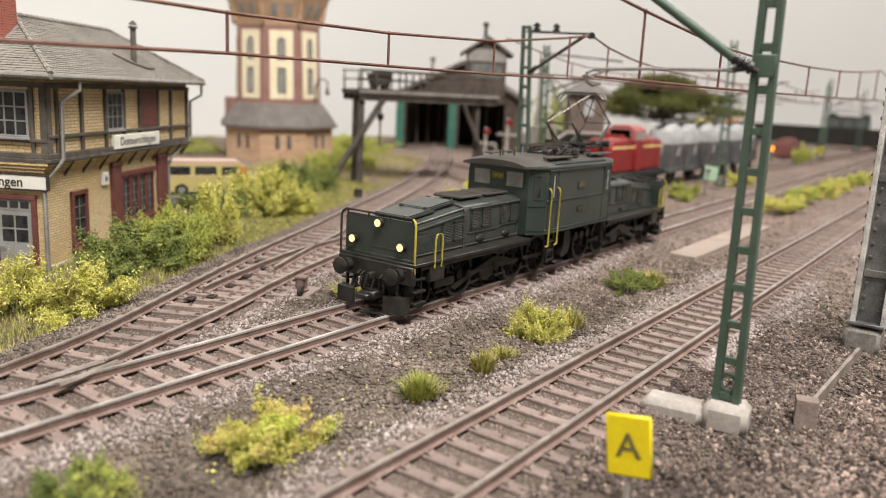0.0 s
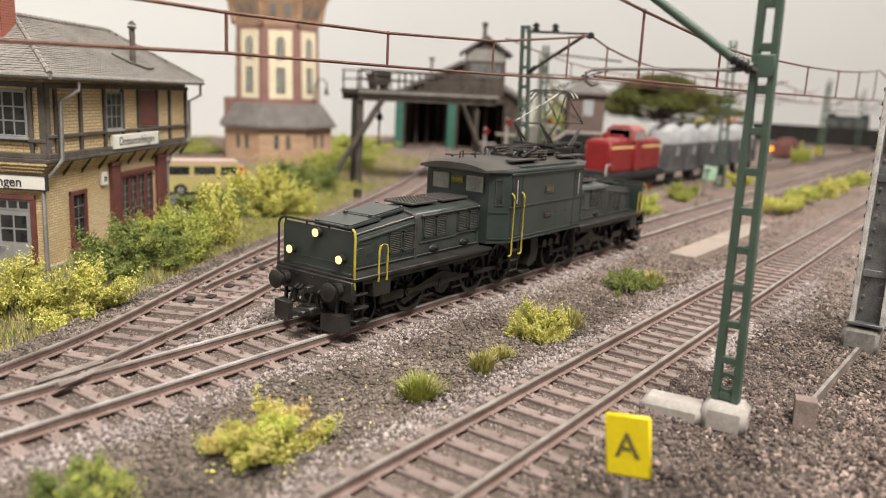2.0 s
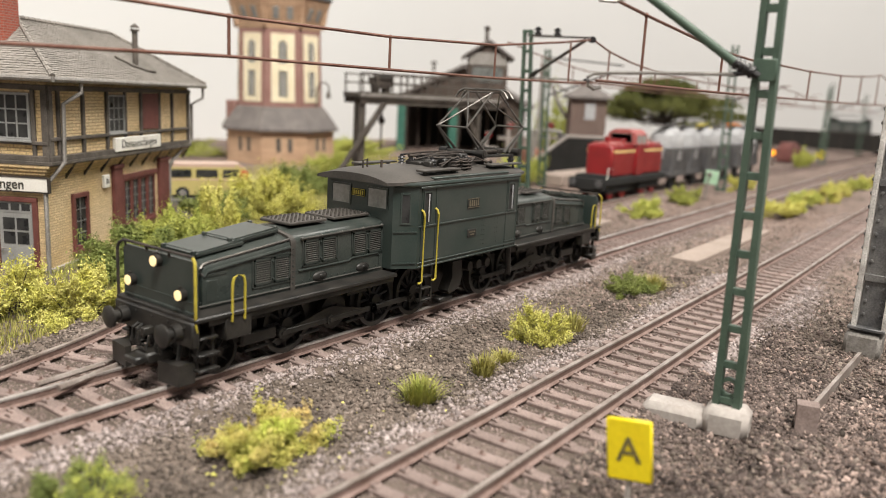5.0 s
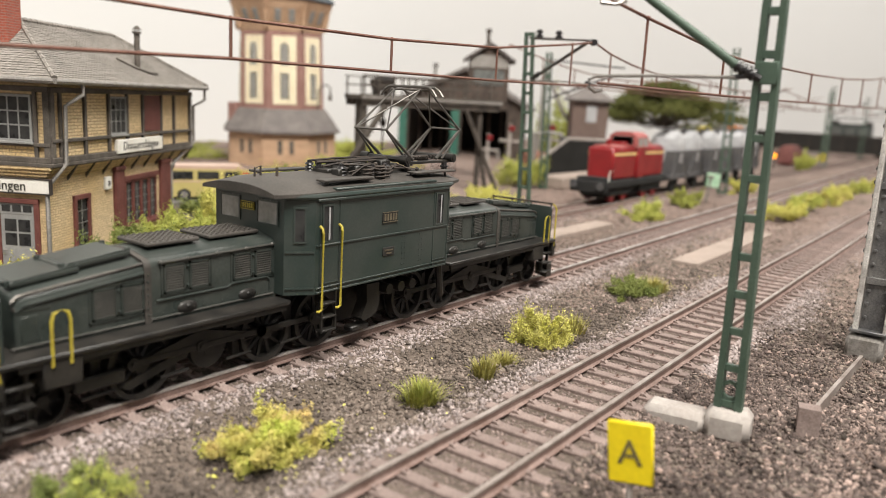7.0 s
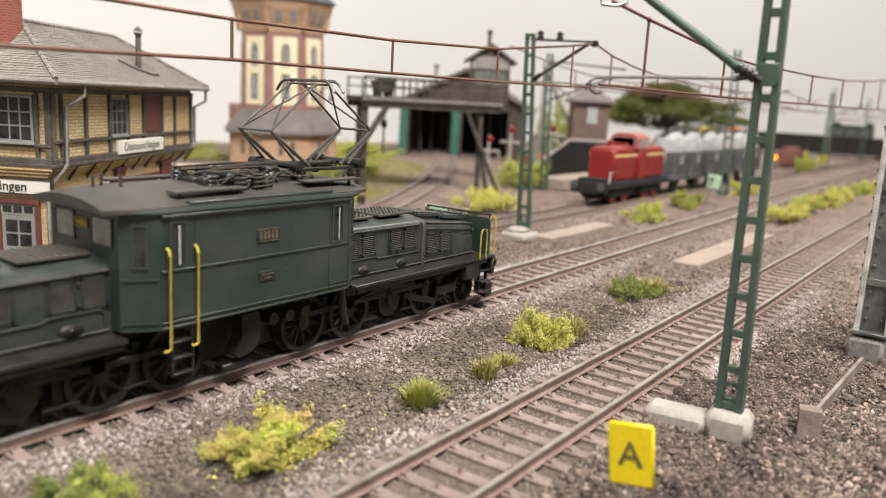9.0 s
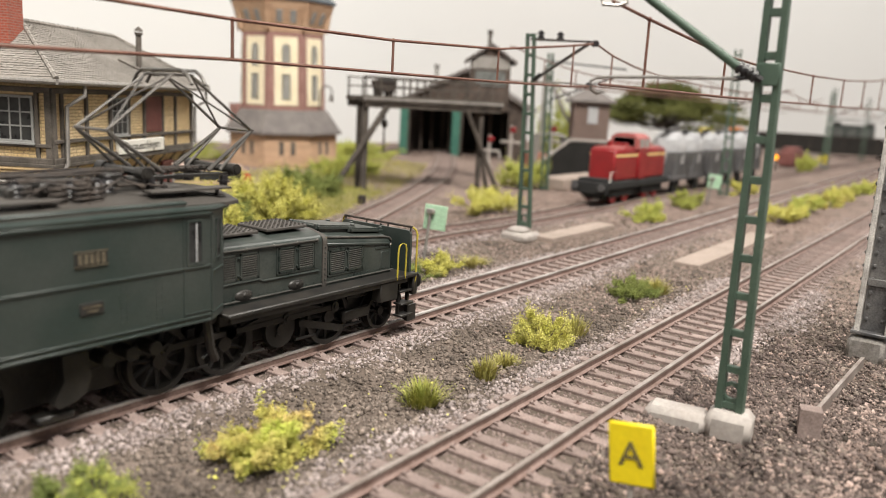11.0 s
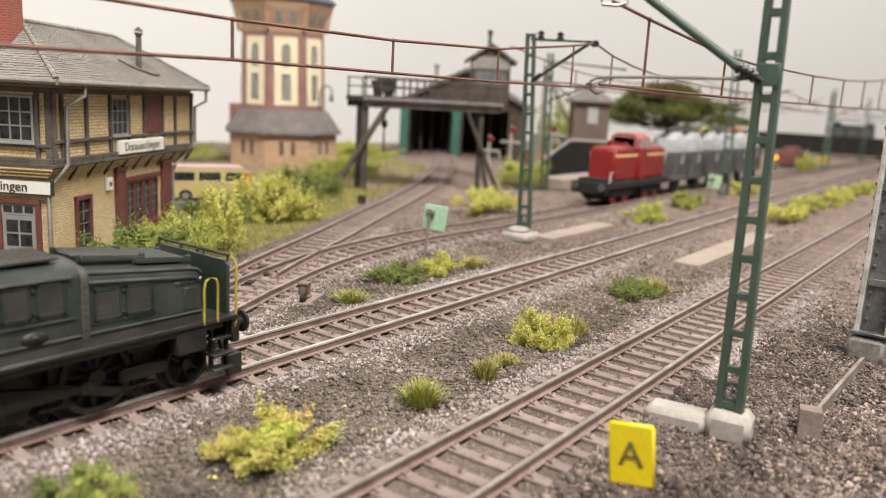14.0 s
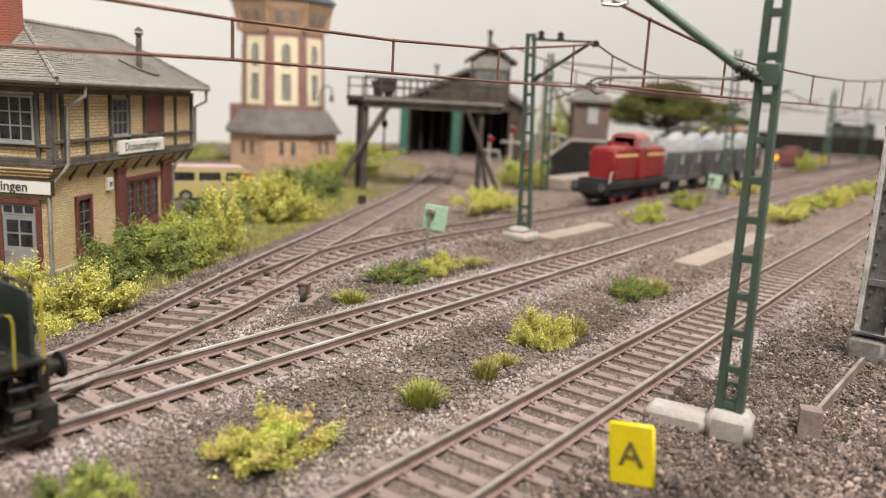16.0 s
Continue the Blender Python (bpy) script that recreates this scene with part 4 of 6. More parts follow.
part("bus_bar", Shape().tube([(94, 1.5, 46), (104, 1.5, 46.1), (112, 0, 46.6), (120, -1, 46.8)], .5, 6), iron_dark, loco)
for k, (x, y) in enumerate(((104, -9.5), (109.5, -9.0), (96, -6), (113, -6.5), (96, 6), (108, 8))):
    s = Shape()
    for j in range(5):
        s.tube([(x, y, 41.6 + j * .85), (x, y, 42.1 + j * .85)], 1.35, 10, 1.0)
    s.tube([(x, y, 41), (x, y, 46.2)], .6, 8)
    part("insulator", s, insulator, loco)
for pts in ([(95, 0, 45.0), (102, -1, 46.0), (122, -2, 46.4)], [(96, -6, 46), (104, -9.5, 46), (112, -7, 44.5), (120, -8, 44.4)], [(96, 6, 46), (108, 8, 46.2), (122, 5, 46.5)], [(100, -3, 45.4), (105, -8, 45.2), (110, -10, 43.6)]):
    part("roof_conduit", Shape().tube(pts, .33, 6), iron_dark, loco)

rng_w = random.Random(21)
for k in range(14):
    x, y = rng_w.uniform(95, 116), rng_w.uniform(-10, 3)
    pts = [(x, y, rng_w.uniform(43.4, 44.6))]
    for j in range(3):
        pts.append((pts[-1][0] + rng_w.uniform(1.5, 4.5), pts[-1][1] + rng_w.uniform(-2.4, 2.4), rng_w.uniform(43.6, 46.4)))
    part("roof_cable", Shape().tube(pts, .24, 5).ball(pts[-1], .6, .6, .6, 7, 5), iron_dark, loco)
for x, y in ((101, -11), (105, -11.6)):
    part("choke_coil", Shape().tube([(x + 1.5 * math.cos(a), y + 1.2 * math.sin(a), 41.4 + a * .16) for a in (k * .6 for k in range(45))], .28, 5), iron_dark, loco)

# the raised pantograph
PX = 131.0
panto = part("pantograph_base", Shape().box(PX - 11, PX + 11, -7.2, -6.2, 45.2, 46, .1).box(PX - 11, PX + 11, 6.2, 7.2, 45.2, 46, .1).box(PX - 6, PX - 5, -7, 7, 45.2, 46, .1).box(PX + 5, PX + 6, -7, 7, 45.2, 46, .1)
             .tube([(PX - 11, -8, 46.6), (PX - 11, 8, 46.6)], .9, 8).tube([(PX + 11, -8, 46.6), (PX + 11, 8, 46.6)], .9, 8).tube([(PX - 9, 0, 46.4), (PX + 9, 0, 46.4)], .7, 8), loco_black, loco, "raised diamond pantograph")
for x in (PX - 9, PX + 9):
    for y in (-6.7, 6.7):
        part("insulator", Shape().tube([(x, y, 43), (x, y, 45.4)], .9, 8).tube([(x, y, 43.8), (x, y, 44.3)], 1.3, 8), insulator, panto)


def strut(a, b, r0, n, r1, name="upper_arm"):
    part(name, Shape().tube([a, b], r0, n, r1), panto_steel, panto)


for y in (-6.0, 6.0):
    for d in (-1, 1):
        strut((PX + d * 5.5, y, 46.4), (PX + d * 17.5, y * .95, 55.0), .5, 7, .36, "lower_arm")
        strut((PX + d * 8.6, y, 46.4), (PX + d * 17.2, y * .95, 54.6), .36, 6, .3, "lower_arm")
        strut((PX + d * 17.5, y * .95, 55.0), (PX + d * 2.2, y * .8, 66.4), .34, 6, .28)
for d in (-1, 1):
    strut((PX + d * 17.5, -6.2, 55.0), (PX + d * 17.5, 6.2, 55.0), .36, 6, .36, "knee_bar")
    strut((PX + d * 17, -5.6, 55.2), (PX + d * 2.6, 4.6, 66.2), .24, 5, .24)
    strut((PX + d * 17, 5.6, 55.2), (PX + d * 2.6, -4.6, 66.2), .24, 5, .24)
    strut((PX + d * 2.2, -5.5, 66.4), (PX + d * 2.2, 5.5, 66.4), .3, 6, .3)
s = Shape()
for d in (-1, 1):
    s.tube([(PX + d * 1.6, -10.5, 64.6), (PX + d * 1.6, -9, 66.4), (PX + d * 1.6, -7.2, 67.3), (PX + d * 1.6, 7.2, 67.3), (PX + d * 1.6, 9, 66.4), (PX + d * 1.6, 10.5, 64.6)], .38, 7)
s.tube([(PX - 1.6, -7, 67.2), (PX + 1.6, -7, 67.2)], .3, 6).tube([(PX - 1.6, 7, 67.2), (PX + 1.6, 7, 67.2)], .3, 6)
part("contact_pan", s, panto_steel, panto)
for x in (PX - 11, PX + 11):
    for y in (-7.4, 7.4):
        part("spring_drum", Shape().tube([(x, y - 1.4, 46.6), (x, y + 1.4, 46.6)], 1.3, 12).tube([(x, y - 1.7, 46.6), (x, y + 1.7, 46.6)], .8, 8), loco_black, panto)
for a0, a1 in ((-9, 9), (-4, 4)):
    part("tension_spring", Shape().tube([(PX + a0 + (a1 - a0) * k / 70, -3.2 + .6 * math.cos(k * .9), 46.6 + .6 * math.sin(k * .9)) for k in range(71)], .2, 4), iron_dark, panto)


def loco_at(t):
    ts, ss = [r[0] for r in RUN], [r[1] for r in RUN]
    return float(np.interp(t, ts, ss))


def motions():
    """The locomotive runs along the track; its wheels and rods turn with it."""
    walk(loco, [(t, P(LOCO_X + s, LOCO_Y, RAIL_Z)) for t, s in RUN])
    ticks = [k * 0.2 for k in range(81)]
    for w, x, y, r, ahead in axle_parts:
        walk(w, [(t, P(x, y, r, 0, math.degrees((loco_at(t) - 45.95) / r) + ahead, 0)) for t in ticks])
    for rod, side in rods:
        rows = []
        for t in ticks:
            a = (loco_at(t) - 45.95) / 7.4 + (math.pi / 2 if side > 0 else 0)
            rows.append((t, P(2.9 * math.cos(a), side * 10.6, 7.4 - 2.9 * math.sin(a))))
        walk(rod, rows)


# ---- the room round the layout ----
def backdrop_line():
    pts = [(-1400, -900), (-1400, 500)] + [(-1100 - 300 * math.cos(a), 500 + 300 * math.sin(a)) for a in (.4, .8, 1.2)] + [(-1100, 800), (1300, 800)]
    pts += [(1300 + 1300 * math.sin(a), -500 + 1300 * math.cos(a)) for a in (.15, .3, .45, .6, .75, .9, 1.05, 1.2, 1.35, 1.5)] + [(2600, -900)]
    return pts


line = backdrop_line()
s = Shape()
s.loft([[(x, y, -40), (x, y, 900), (x * 1.006, y * 1.012, 900), (x * 1.006, y * 1.012, -40)] for x, y in line])
tagged(part("backdrop", s, wall_mat), "plain off-white curved backdrop board round the layout", "backdrop", kind="structure")


# ---- overhead line ----
def lattice_mast(label, x, y, z0, z1, w0, w1, lean_x, group="catenary masts", step=8.2):
    """A green mast of two flat uprights, tied by crossbars, on a concrete foot."""
    ob = thing("catenary_mast", label, "mast", P(x, y, z0), group)
    H = z1 - z0
    for side in (-1, 1):
        s = Shape()
        rings = []
        for z in (0, H):
            k = z / H
            c, w, t = lean_x * k, (w0 + (w1 - w0) * k) / 2, 0.75 - .2 * k
            yy = side * w
            rings.append([(c - 1.1, yy - t, z), (c + 1.1, yy - t, z), (c + 1.1, yy + t, z), (c - 1.1, yy + t, z)])
        s.loft(rings)
        part("upright", s, mast_green, ob, smooth=False)
    z, n = 1.2, 0
    while z < H:
        k = z / H
        w = (w0 + (w1 - w0) * k) / 2
        hh = 0.8
        part("crossbar", Shape().box(lean_x * k - .7, lean_x * k + .7, -w, w, z - hh, z + hh, .12), mast_green, ob, smooth=False)
        z += step
        n += 1
    s = Shape()
    k = 16
    rings = []
    for r, d in ((2.3, -.5), (2.3, .5), (1.5, .5), (1.5, -.5), (2.3, -.5)):
        rings.append([(d, r * math.cos(2 * math.pi * i / k), 4.2 + r * math.sin(2 * math.pi * i / k)) for i in range(k)])
    part("ring_plate", s.loft(rings, caps=False), mast_green, ob)
    return ob


def footing(label, m, boxes):
    s = Shape()
    for b in boxes:
        s.box(*b, 1.4)
    ob = part("concrete_footing", s, concrete, None, m=m)
    return tagged(ob, label, "footing")


footing("grey concrete mast footing with a long side slab", P(166, 42, 0, 0, 0, 8), [(-4.2, 4.4, -5.2, 4.3, -3.5, 3.5), (-4.0, 3.6, 3.9, 17.6, -3.5, 1.7)])
mast1 = lattice_mast("green lattice catenary mast beside the front track", 166, 42, 3.4, 118, 4.4, 2.9, -5.2)
part("head_plate", Shape().box(-4.7, -2.5, -2.3, 2.3, 69.2, 73.6, .2), mast_green, mast1)
s = Shape()
for k in range(4):
    s.tube([(-4.6 - k * .15, 2.0 + k * 1.0, 70.8 + k * .54), (-4.7 - k * .15, 2.6 + k * 1.0, 71.1 + k * .54)], 1.35, 10)
s.tube([(-4.2, .9, 70.2), (-5.2, 6.4, 73.1)], .9, 8)
part("insulator", s, insulator, mast1, "ribbed black insulator")
part("bracket_arm", Shape().tube([(-5.1, 5.8, 72.8), (-9.3, 23.5, 85.6), (-13, 38, 96.5)], .95, 10), mast_green, mast1)
part("steady_arm", Shape().tube([(-5.4, 5, 70.4), (-12, 20, 70.0), (-17.5, 30, 69.4), (-18.8, 30.8, 68.6), (-18.8, 30.8, 67.0), (-17, 30.2, 66.2), (-14.5, 30, 66.6)], .38, 7), grey_wire, mast1)
part("insulator", Shape().tube([(-5.0, 3, 70.7), (-5.6, 6.0, 70.4)], .5, 8), insulator, mast1)
part("suspension_loop", Shape().tube([(-13.2, 31, 86.2), (-14.4, 32.2, 85.4), (-14.2, 32.0, 84.4), (-12.6, 29.2, 84.2), (-11.6, 27.6, 84.9), (-11.8, 27.6, 86.0), (-13, 30.6, 86.6), (-13, 36, 94)], .4, 7), grey_wire, mast1)

footing("pale concrete footing of the far mast", P(341, 201, 0, 0, 0, 0), [(-8, 8, -8, 8, -3, 1.8), (-5, 5, -4, 6, 1, 4.2)])
tagged(part("cable_trough", Shape().box(345, 420, 184, 196, -3, 0.3, .4), slab_mat), "pale flat concrete cable trough by the mast", "trough")
tagged(part("cable_trough", Shape().box(344, 474, 108, 121, -4, -0.6, .4), slab_mat), "pale pinkish concrete slab between the tracks", "trough")
mast2 = lattice_mast("green lattice catenary mast between the tracks", 344, 201, 4, 101, 6.2, 3.6, -7.0, step=9.5)
part("bracket_arm", Shape().tube([(-6, -3, 75), (-44, -50, 88.6)], .75, 8), insulator, mast2)
part("top_arm", Shape().tube([(-7, -2, 94), (-40, -50, 90), (-46, -54, 88.8)], .45, 7), iron_dark, mast2)
part("steady_arm", Shape().tube([(-6, -2, 74), (-30, -35, 73), (-50, -54, 71.6)], .4, 7), grey_wire, mast2)
part("insulator", Shape().tube([(-43, -52, 89), (-47, -55, 88.6)], 1.4, 8), insulator, mast2)
part("insulator", Shape().tube([(-5, -2, 74.5), (-11, -9, 77)], 1.2, 8), insulator, mast2)
part("insulator", Shape().ball((-46, -53, 72), 1.6, 1.6, 1.2), insulator, mast2)
part("far_arm", Shape().tube([(-7, 0, 94.5), (3, -14, 94.5)], .5, 7), iron_dark, mast2)
for x, y in ((-4, -4), (2, -11.5)):
    part("insulator", Shape().tube([(x, y, 94), (x, y, 98.6)], 1.0, 8).tube([(x, y, 94.8), (x, y, 96)], 1.8, 10).tube([(x, y, 96.8), (x, y, 97.8)], 1.8, 10), insulator, mast2)
mast3 = lattice_mast("green lattice catenary mast far down the line", 664, 196, 0, 120, 7.0, 4.2, -6, step=9.5)
part("bracket_arm", Shape().tube([(-5, -3, 76), (-20, -45, 88)], .75, 8), insulator, mast3)
part("steady_arm", Shape().tube([(-5, -2, 74), (-20, -46, 71)], .4, 7), grey_wire, mast3)
for x, y in ((1180, 215), (1376, 253), (1500, 130), (1620, 235)):
    m = lattice_mast("distant green catenary mast", x, y, -1, 112, 7, 4.2, 0, step=14)
    part("bracket_arm", Shape().tube([(0, -3, 76), (-8, -42, 92)], .8, 6).tube([(0, -3, 72), (-8, -46, 71)], .5, 6), insulator, m)


def catenary(label, y, contact, carrier, droppers, r=0.42):
    """A stiff model overhead line: contact wire, carrier wire and soldered droppers."""
    ob = thing("overhead_wire", label, "wire", P(0, 0, 0))
    cw = [p if len(p) == 3 else (p[0], y, p[1]) for p in contact]
    mw = [p if len(p) == 3 else (p[0], y, p[1]) for p in carrier]
    part("contact_wire", Shape().tube(cw, r, 7), copper_wire, ob)
    part("carrier_wire", Shape().tube(mw, r, 7), copper_wire, ob)

    def z_on(w, x):
        return float(np.interp(x, [p[0] for p in w], [p[2] for p in w])), float(np.interp(x, [p[0] for p in w], [p[1] for p in w]))
    for x in droppers:
        (za, ya), (zb, yb) = z_on(cw, x), z_on(mw, x)
        part("dropper", Shape().tube([(x, ya, za), (x, yb, zb)], r * .95, 6).ball((x, yb, zb), .75, .6, .6, 8, 4), copper_wire, ob)
    return ob


def sag(x0, x1, z0, zm, n=14):
    return [(x0 + (x1 - x0) * k / n, zm + (z0 - zm) * (2 * k / n - 1) ** 2) for k in range(n + 1)]


mast5 = lattice_mast("slim green catenary mast behind the siding", 562, 312, -2, 108, 5.6, 3.6, -6, step=10)
part("bracket_arm", Shape().tube([(-5, -3, 74), (-16, -60, 92)], .8, 8).tube([(-5, 0, 104), (-16, -70, 98)], .6, 8), insulator, mast5)
catenary("rust-brown overhead wire above the main line", 147, [(-120, 71.4), (60, 71.6), (115, 73.0), (171, 73.3), (226, 73.7), (280, 74.6), (300, 75.6), (400, 75.6), (520, 76.2), (656, 75.5)],
         [(-120, 90), (0, 84.6), (60, 82.6), (115, 81.9), (171, 82.4), (226, 84.6), (277, 90), (299, 92.8), (316, 89.2), (340, 86.2), (370, 83.9), (432, 82.2), (520, 81.6), (600, 85), (644, 88.5)],
         [4, 60, 115, 171, 226, 280, 316, 370, 432, 520, 590])
catenary("rust-brown overhead wire above the front track", 72, [(149.6, 71.4), (232, 71.8), (300, 72.4), (400, 73.4), (555, 75.2), (700, 76)],
         [(152.6, 88.4), (172, 87.0), (230, 83.4), (262, 83.0), (292, 83.6), (346, 84.2), (420, 86.2), (500, 90), (540, 93), (600, 88), (700, 84)],
         [172.5, 230.5, 291, 346, 412, 470, 530], .36)
catenary("thin overhead wire far down the main line", 158, [(664, 75), (1180, 75), (1600, 75)], [(664, 88)] + sag(666, 1178, 88, 80) + sag(1182, 1600, 88, 80), [720, 790, 860, 930, 1000, 1070, 1130], .4)
catenary("thin overhead wire above the siding", 228, [(360, 79), (664, 78), (1180, 77)], [(362, 97)] + sag(366, 660, 97, 86) + sag(668, 1180, 97, 84), [400, 440, 480, 520, 560, 600, 700, 780, 860, 940], .4)


# ---- signal box ----
box_m = P(128.4, 257.7, 0, 0, 0, 32)
house = thing("signal_box", "yellow brick signal box with grey hipped roof and timber frame", "building", box_m)
part("lower_wall", Shape().box(1, 96, 3, 47, -4, 38), brick_fine, house, smooth=False)
part("upper_wall", Shape().box(0.4, 114.6, 0.4, 49.6, 39, 66), brick_yellow, house, smooth=False)
part("plinth", Shape().box(0.4, 96.6, 2.4, 47.6, -4, 1.2, .3), concrete, house)
part("floor_slab", Shape().box(-1, 115.6, -1, 51, 37.0, 38.4, .2), timber, house)


def beam(x0, x1, z0, z1, face, d=0.55, name="timber_beam", material=timber):
    if face == "side":
        s = Shape().box(x0, x1, 0.5, -d, z0, z1, .15)
    else:
        s = Shape().box(0.5, -d, x0, x1, z0, z1, .15)
    return part(name, s, material, house, smooth=False)


for x in (0.0, 5.2, 20.6, 37.4, 51.6, 65.0, 82.0, 95.0, 112.6):
    beam(x, x + (2.2 if x in (0.0, 112.6) else 1.5), 40, 62.2, "side")
for z0, z1 in ((38.4, 40.2), (45.2, 46.4), (61.8, 63.6)):
    beam(0, 115, z0, z1, "side", .75)
for x in (0.0, 4.4, 19.6, 34, 47.8):
    beam(x, x + (2.2 if x in (0.0, 47.8) else 1.3), 40, 62.2, "end")
for z0, z1 in ((38.4, 40.2), (43.8, 45.0), (61.8, 63.6)):
    beam(0, 50, z0, z1, "end", .75)
# brackets and the slanted soffit under the upper storey
part("soffit", Shape().prism([(3.1, 32.6), (-.6, 36.9), (3.1, 36.9)], "x", 1, 114.6), brick_yellow, house, smooth=False)
part("cornice", Shape().box(-.9, .6, 0, 50, 36.0, 37.2, .2).box(-.4, 1, 1, 49, 34.8, 36.2, .2).box(.1, 1.2, 2, 48, 33.6, 35, .2), brick_yellow, house, smooth=False)
for x in (14, 26, 38, 50, 61, 72, 83, 94, 104, 113):
    part("bracket", Shape().prism([(2.9, 31.4), (2.9, 33.2), (-.4, 37.4), (-1.2, 37.4)], "x", x - .5, x + .5), timber, house, smooth=False)
for y in (3.5, 46):
    part("bracket", Shape().prism([(96, 20), (96, 23), (113, 37), (110, 37)], "y", y, y + 1.4), timber, house, smooth=False)


def window(x0, x1, z0, z1, face, y, cols, rows, frame_mat, fw=1.2, proud=.6, bar=.35, glass=win_dark, name="window", sill=True):
    """A glazed window with frame, sill and glazing bars on the side or end wall."""
    def put(a0, a1, b0, b1, c0, c1):
        return (a0, a1, y - b0, y - b1, c0, c1) if face == "side" else (y - b0, y - b1, a0, a1, c0, c1)
    s = Shape().box(*put(x0, x0 + fw, -.4, proud, z0, z1), .12).box(*put(x1 - fw, x1, -.4, proud, z0, z1), .12).box(*put(x0, x1, -.4, proud + .05, z1 - fw, z1), .12).box(*put(x0, x1, -.4, proud + .05, z0, z0 + fw), .12)
    w = part(name, s, frame_mat, house, smooth=False)
    part("pane", Shape().box(*put(x0 + fw, x1 - fw, -.2, .08, z0 + fw, z1 - fw)), glass, w, smooth=False)
    s = Shape()
    for k in range(1, cols):
        x = x0 + fw + (x1 - x0 - 2 * fw) * k / cols
        s.box(*put(x - bar / 2, x + bar / 2, 0, .3, z0 + fw, z1 - fw))
    for k in range(1, rows):
        z = z0 + fw + (z1 - z0 - 2 * fw) * k / rows
        s.box(*put(x0 + fw, x1 - fw, 0, .28, z - bar / 2, z + bar / 2))
    part("glazing", s, grey_paint if frame_mat is grey_paint else bar_grey, w, smooth=False)
    if sill:
        part("sill", Shape().box(*put(x0 - .5, x1 + .5, 0, proud + .7, z0 - .7, z0 + .1), .12), frame_mat, w, smooth=False)
    return w


window(38.9, 51.4, 46.4, 60.8, "side", .1, 3, 3, grey_paint, .7, .5)
window(16.6, 27.4, 4.6, 25.4, "side", 2.9, 2, 4, maroon, 1.6, .9)
for k in range(4):
    window(54 + k * 7.1, 54 + k * 7.1 + 6.8, 8.6, 27, "side", 2.9, 2, 5, maroon, .9, .7, sill=False)
part("window_surround", Shape().box(52.9, 84, 3.1, 1.8, 27, 29, .2).box(52.9, 84, 3.1, 1.4, 7, 8.6, .2), maroon, house, smooth=False)
window(6.2, 19.2, 45.2, 60.8, "end", .1, 3, 3, grey_paint, .9, .5, .5)
window(21.2, 33.6, 45.2, 60.8, "end", .1, 3, 3, grey_paint, .9, .5, .5)
part("shutter", Shape().box(67, 81.4, .4, -.3, 46.8, 61.6, .15), maroon, house, "maroon boarded panel", smooth=False)
for x0, x1 in ((45.4, 52.8), (86, 95.8)):
    part("pillar", Shape().box(x0, x1, 3.2, 1.6, -3, 33.6, .4).box(x0 - .5, x1 + .5, 3.2, 1.2, 31.8, 33.6, .3), maroon, house, smooth=False)
# the station name boards
sg = part("name_board", Shape().box(42, 81, .2, -1.4, 39.0, 44.4, .2), sign_white, house, "white station name board", smooth=False)
letters("lettering", "Donaueschingen", 4.6, sign_ink, sg, P(61.5, -1.45, 41.7, 90, 0, 0))
sg = part("name_board", Shape().box(1.2, -.6, 1.0, 48, 28.0, 32.8, .2), sign_white, house, "white station name board", smooth=False)
part("board_edge", Shape().box(.9, -.75, .8, 48.2, 32.7, 33.1).box(.9, -.75, .8, 48.2, 27.7, 28.1).box(.9, -.75, .6, 1.0, 27.7, 33.1), iron_dark, sg, smooth=False)
letters("lettering", "Donaueschingen", 4.6, sign_ink, sg, P(-.7, 24.4, 30.3, 90, 0, -90), bold=.05)
sg = part("small_sign", Shape().box(38.3, 42.6, 3.2, 1.8, 25.2, 30.2, .3), sign_white, house, "small white enamel sign", smooth=False)
part("lettering", Shape().box(39.6, 40.2, 1.8, 1.7, 26.6, 28.8).box(40.6, 41.4, 1.8, 1.7, 26.8, 28.4), sign_ink, sg, smooth=False)
# the door on the end wall
door = part("door", Shape().box(1.2, .5, 7.4, 19.6, -3, 20.6, .2), grey_paint, house, "grey panelled door with glazed upper half", smooth=False)
part("door_frame", Shape().box(1.4, 0, 5.6, 7.4, -3, 25.2, .2).box(1.4, 0, 19.6, 21.4, -3, 25.2, .2).box(1.4, -.1, 5.6, 21.4, 24.2, 25.9, .2), maroon, house, smooth=False)
part("transom", Shape().box(1.2, .4, 7.4, 19.6, 20.4, 24.2, .1), grey_paint, house, smooth=False)
for k in range(3):
    part("pane", Shape().box(.6, .3, 8.2 + k * 3.8, 11.2 + k * 3.8, 21.3, 23.6), win_dark, door, smooth=False)
for i in range(2):
    for j in range(2):
        part("pane", Shape().box(.7, .42, 9 + i * 4.9, 13.2 + i * 4.9, 9.6 + j * 4.9, 13.8 + j * 4.9), win_dark, door, smooth=False)
part("door_handle", Shape().tube([(.4, 18.6, 8), (-.3, 18.6, 8), (-.3, 16.8, 8)], .25, 6), zinc, door)

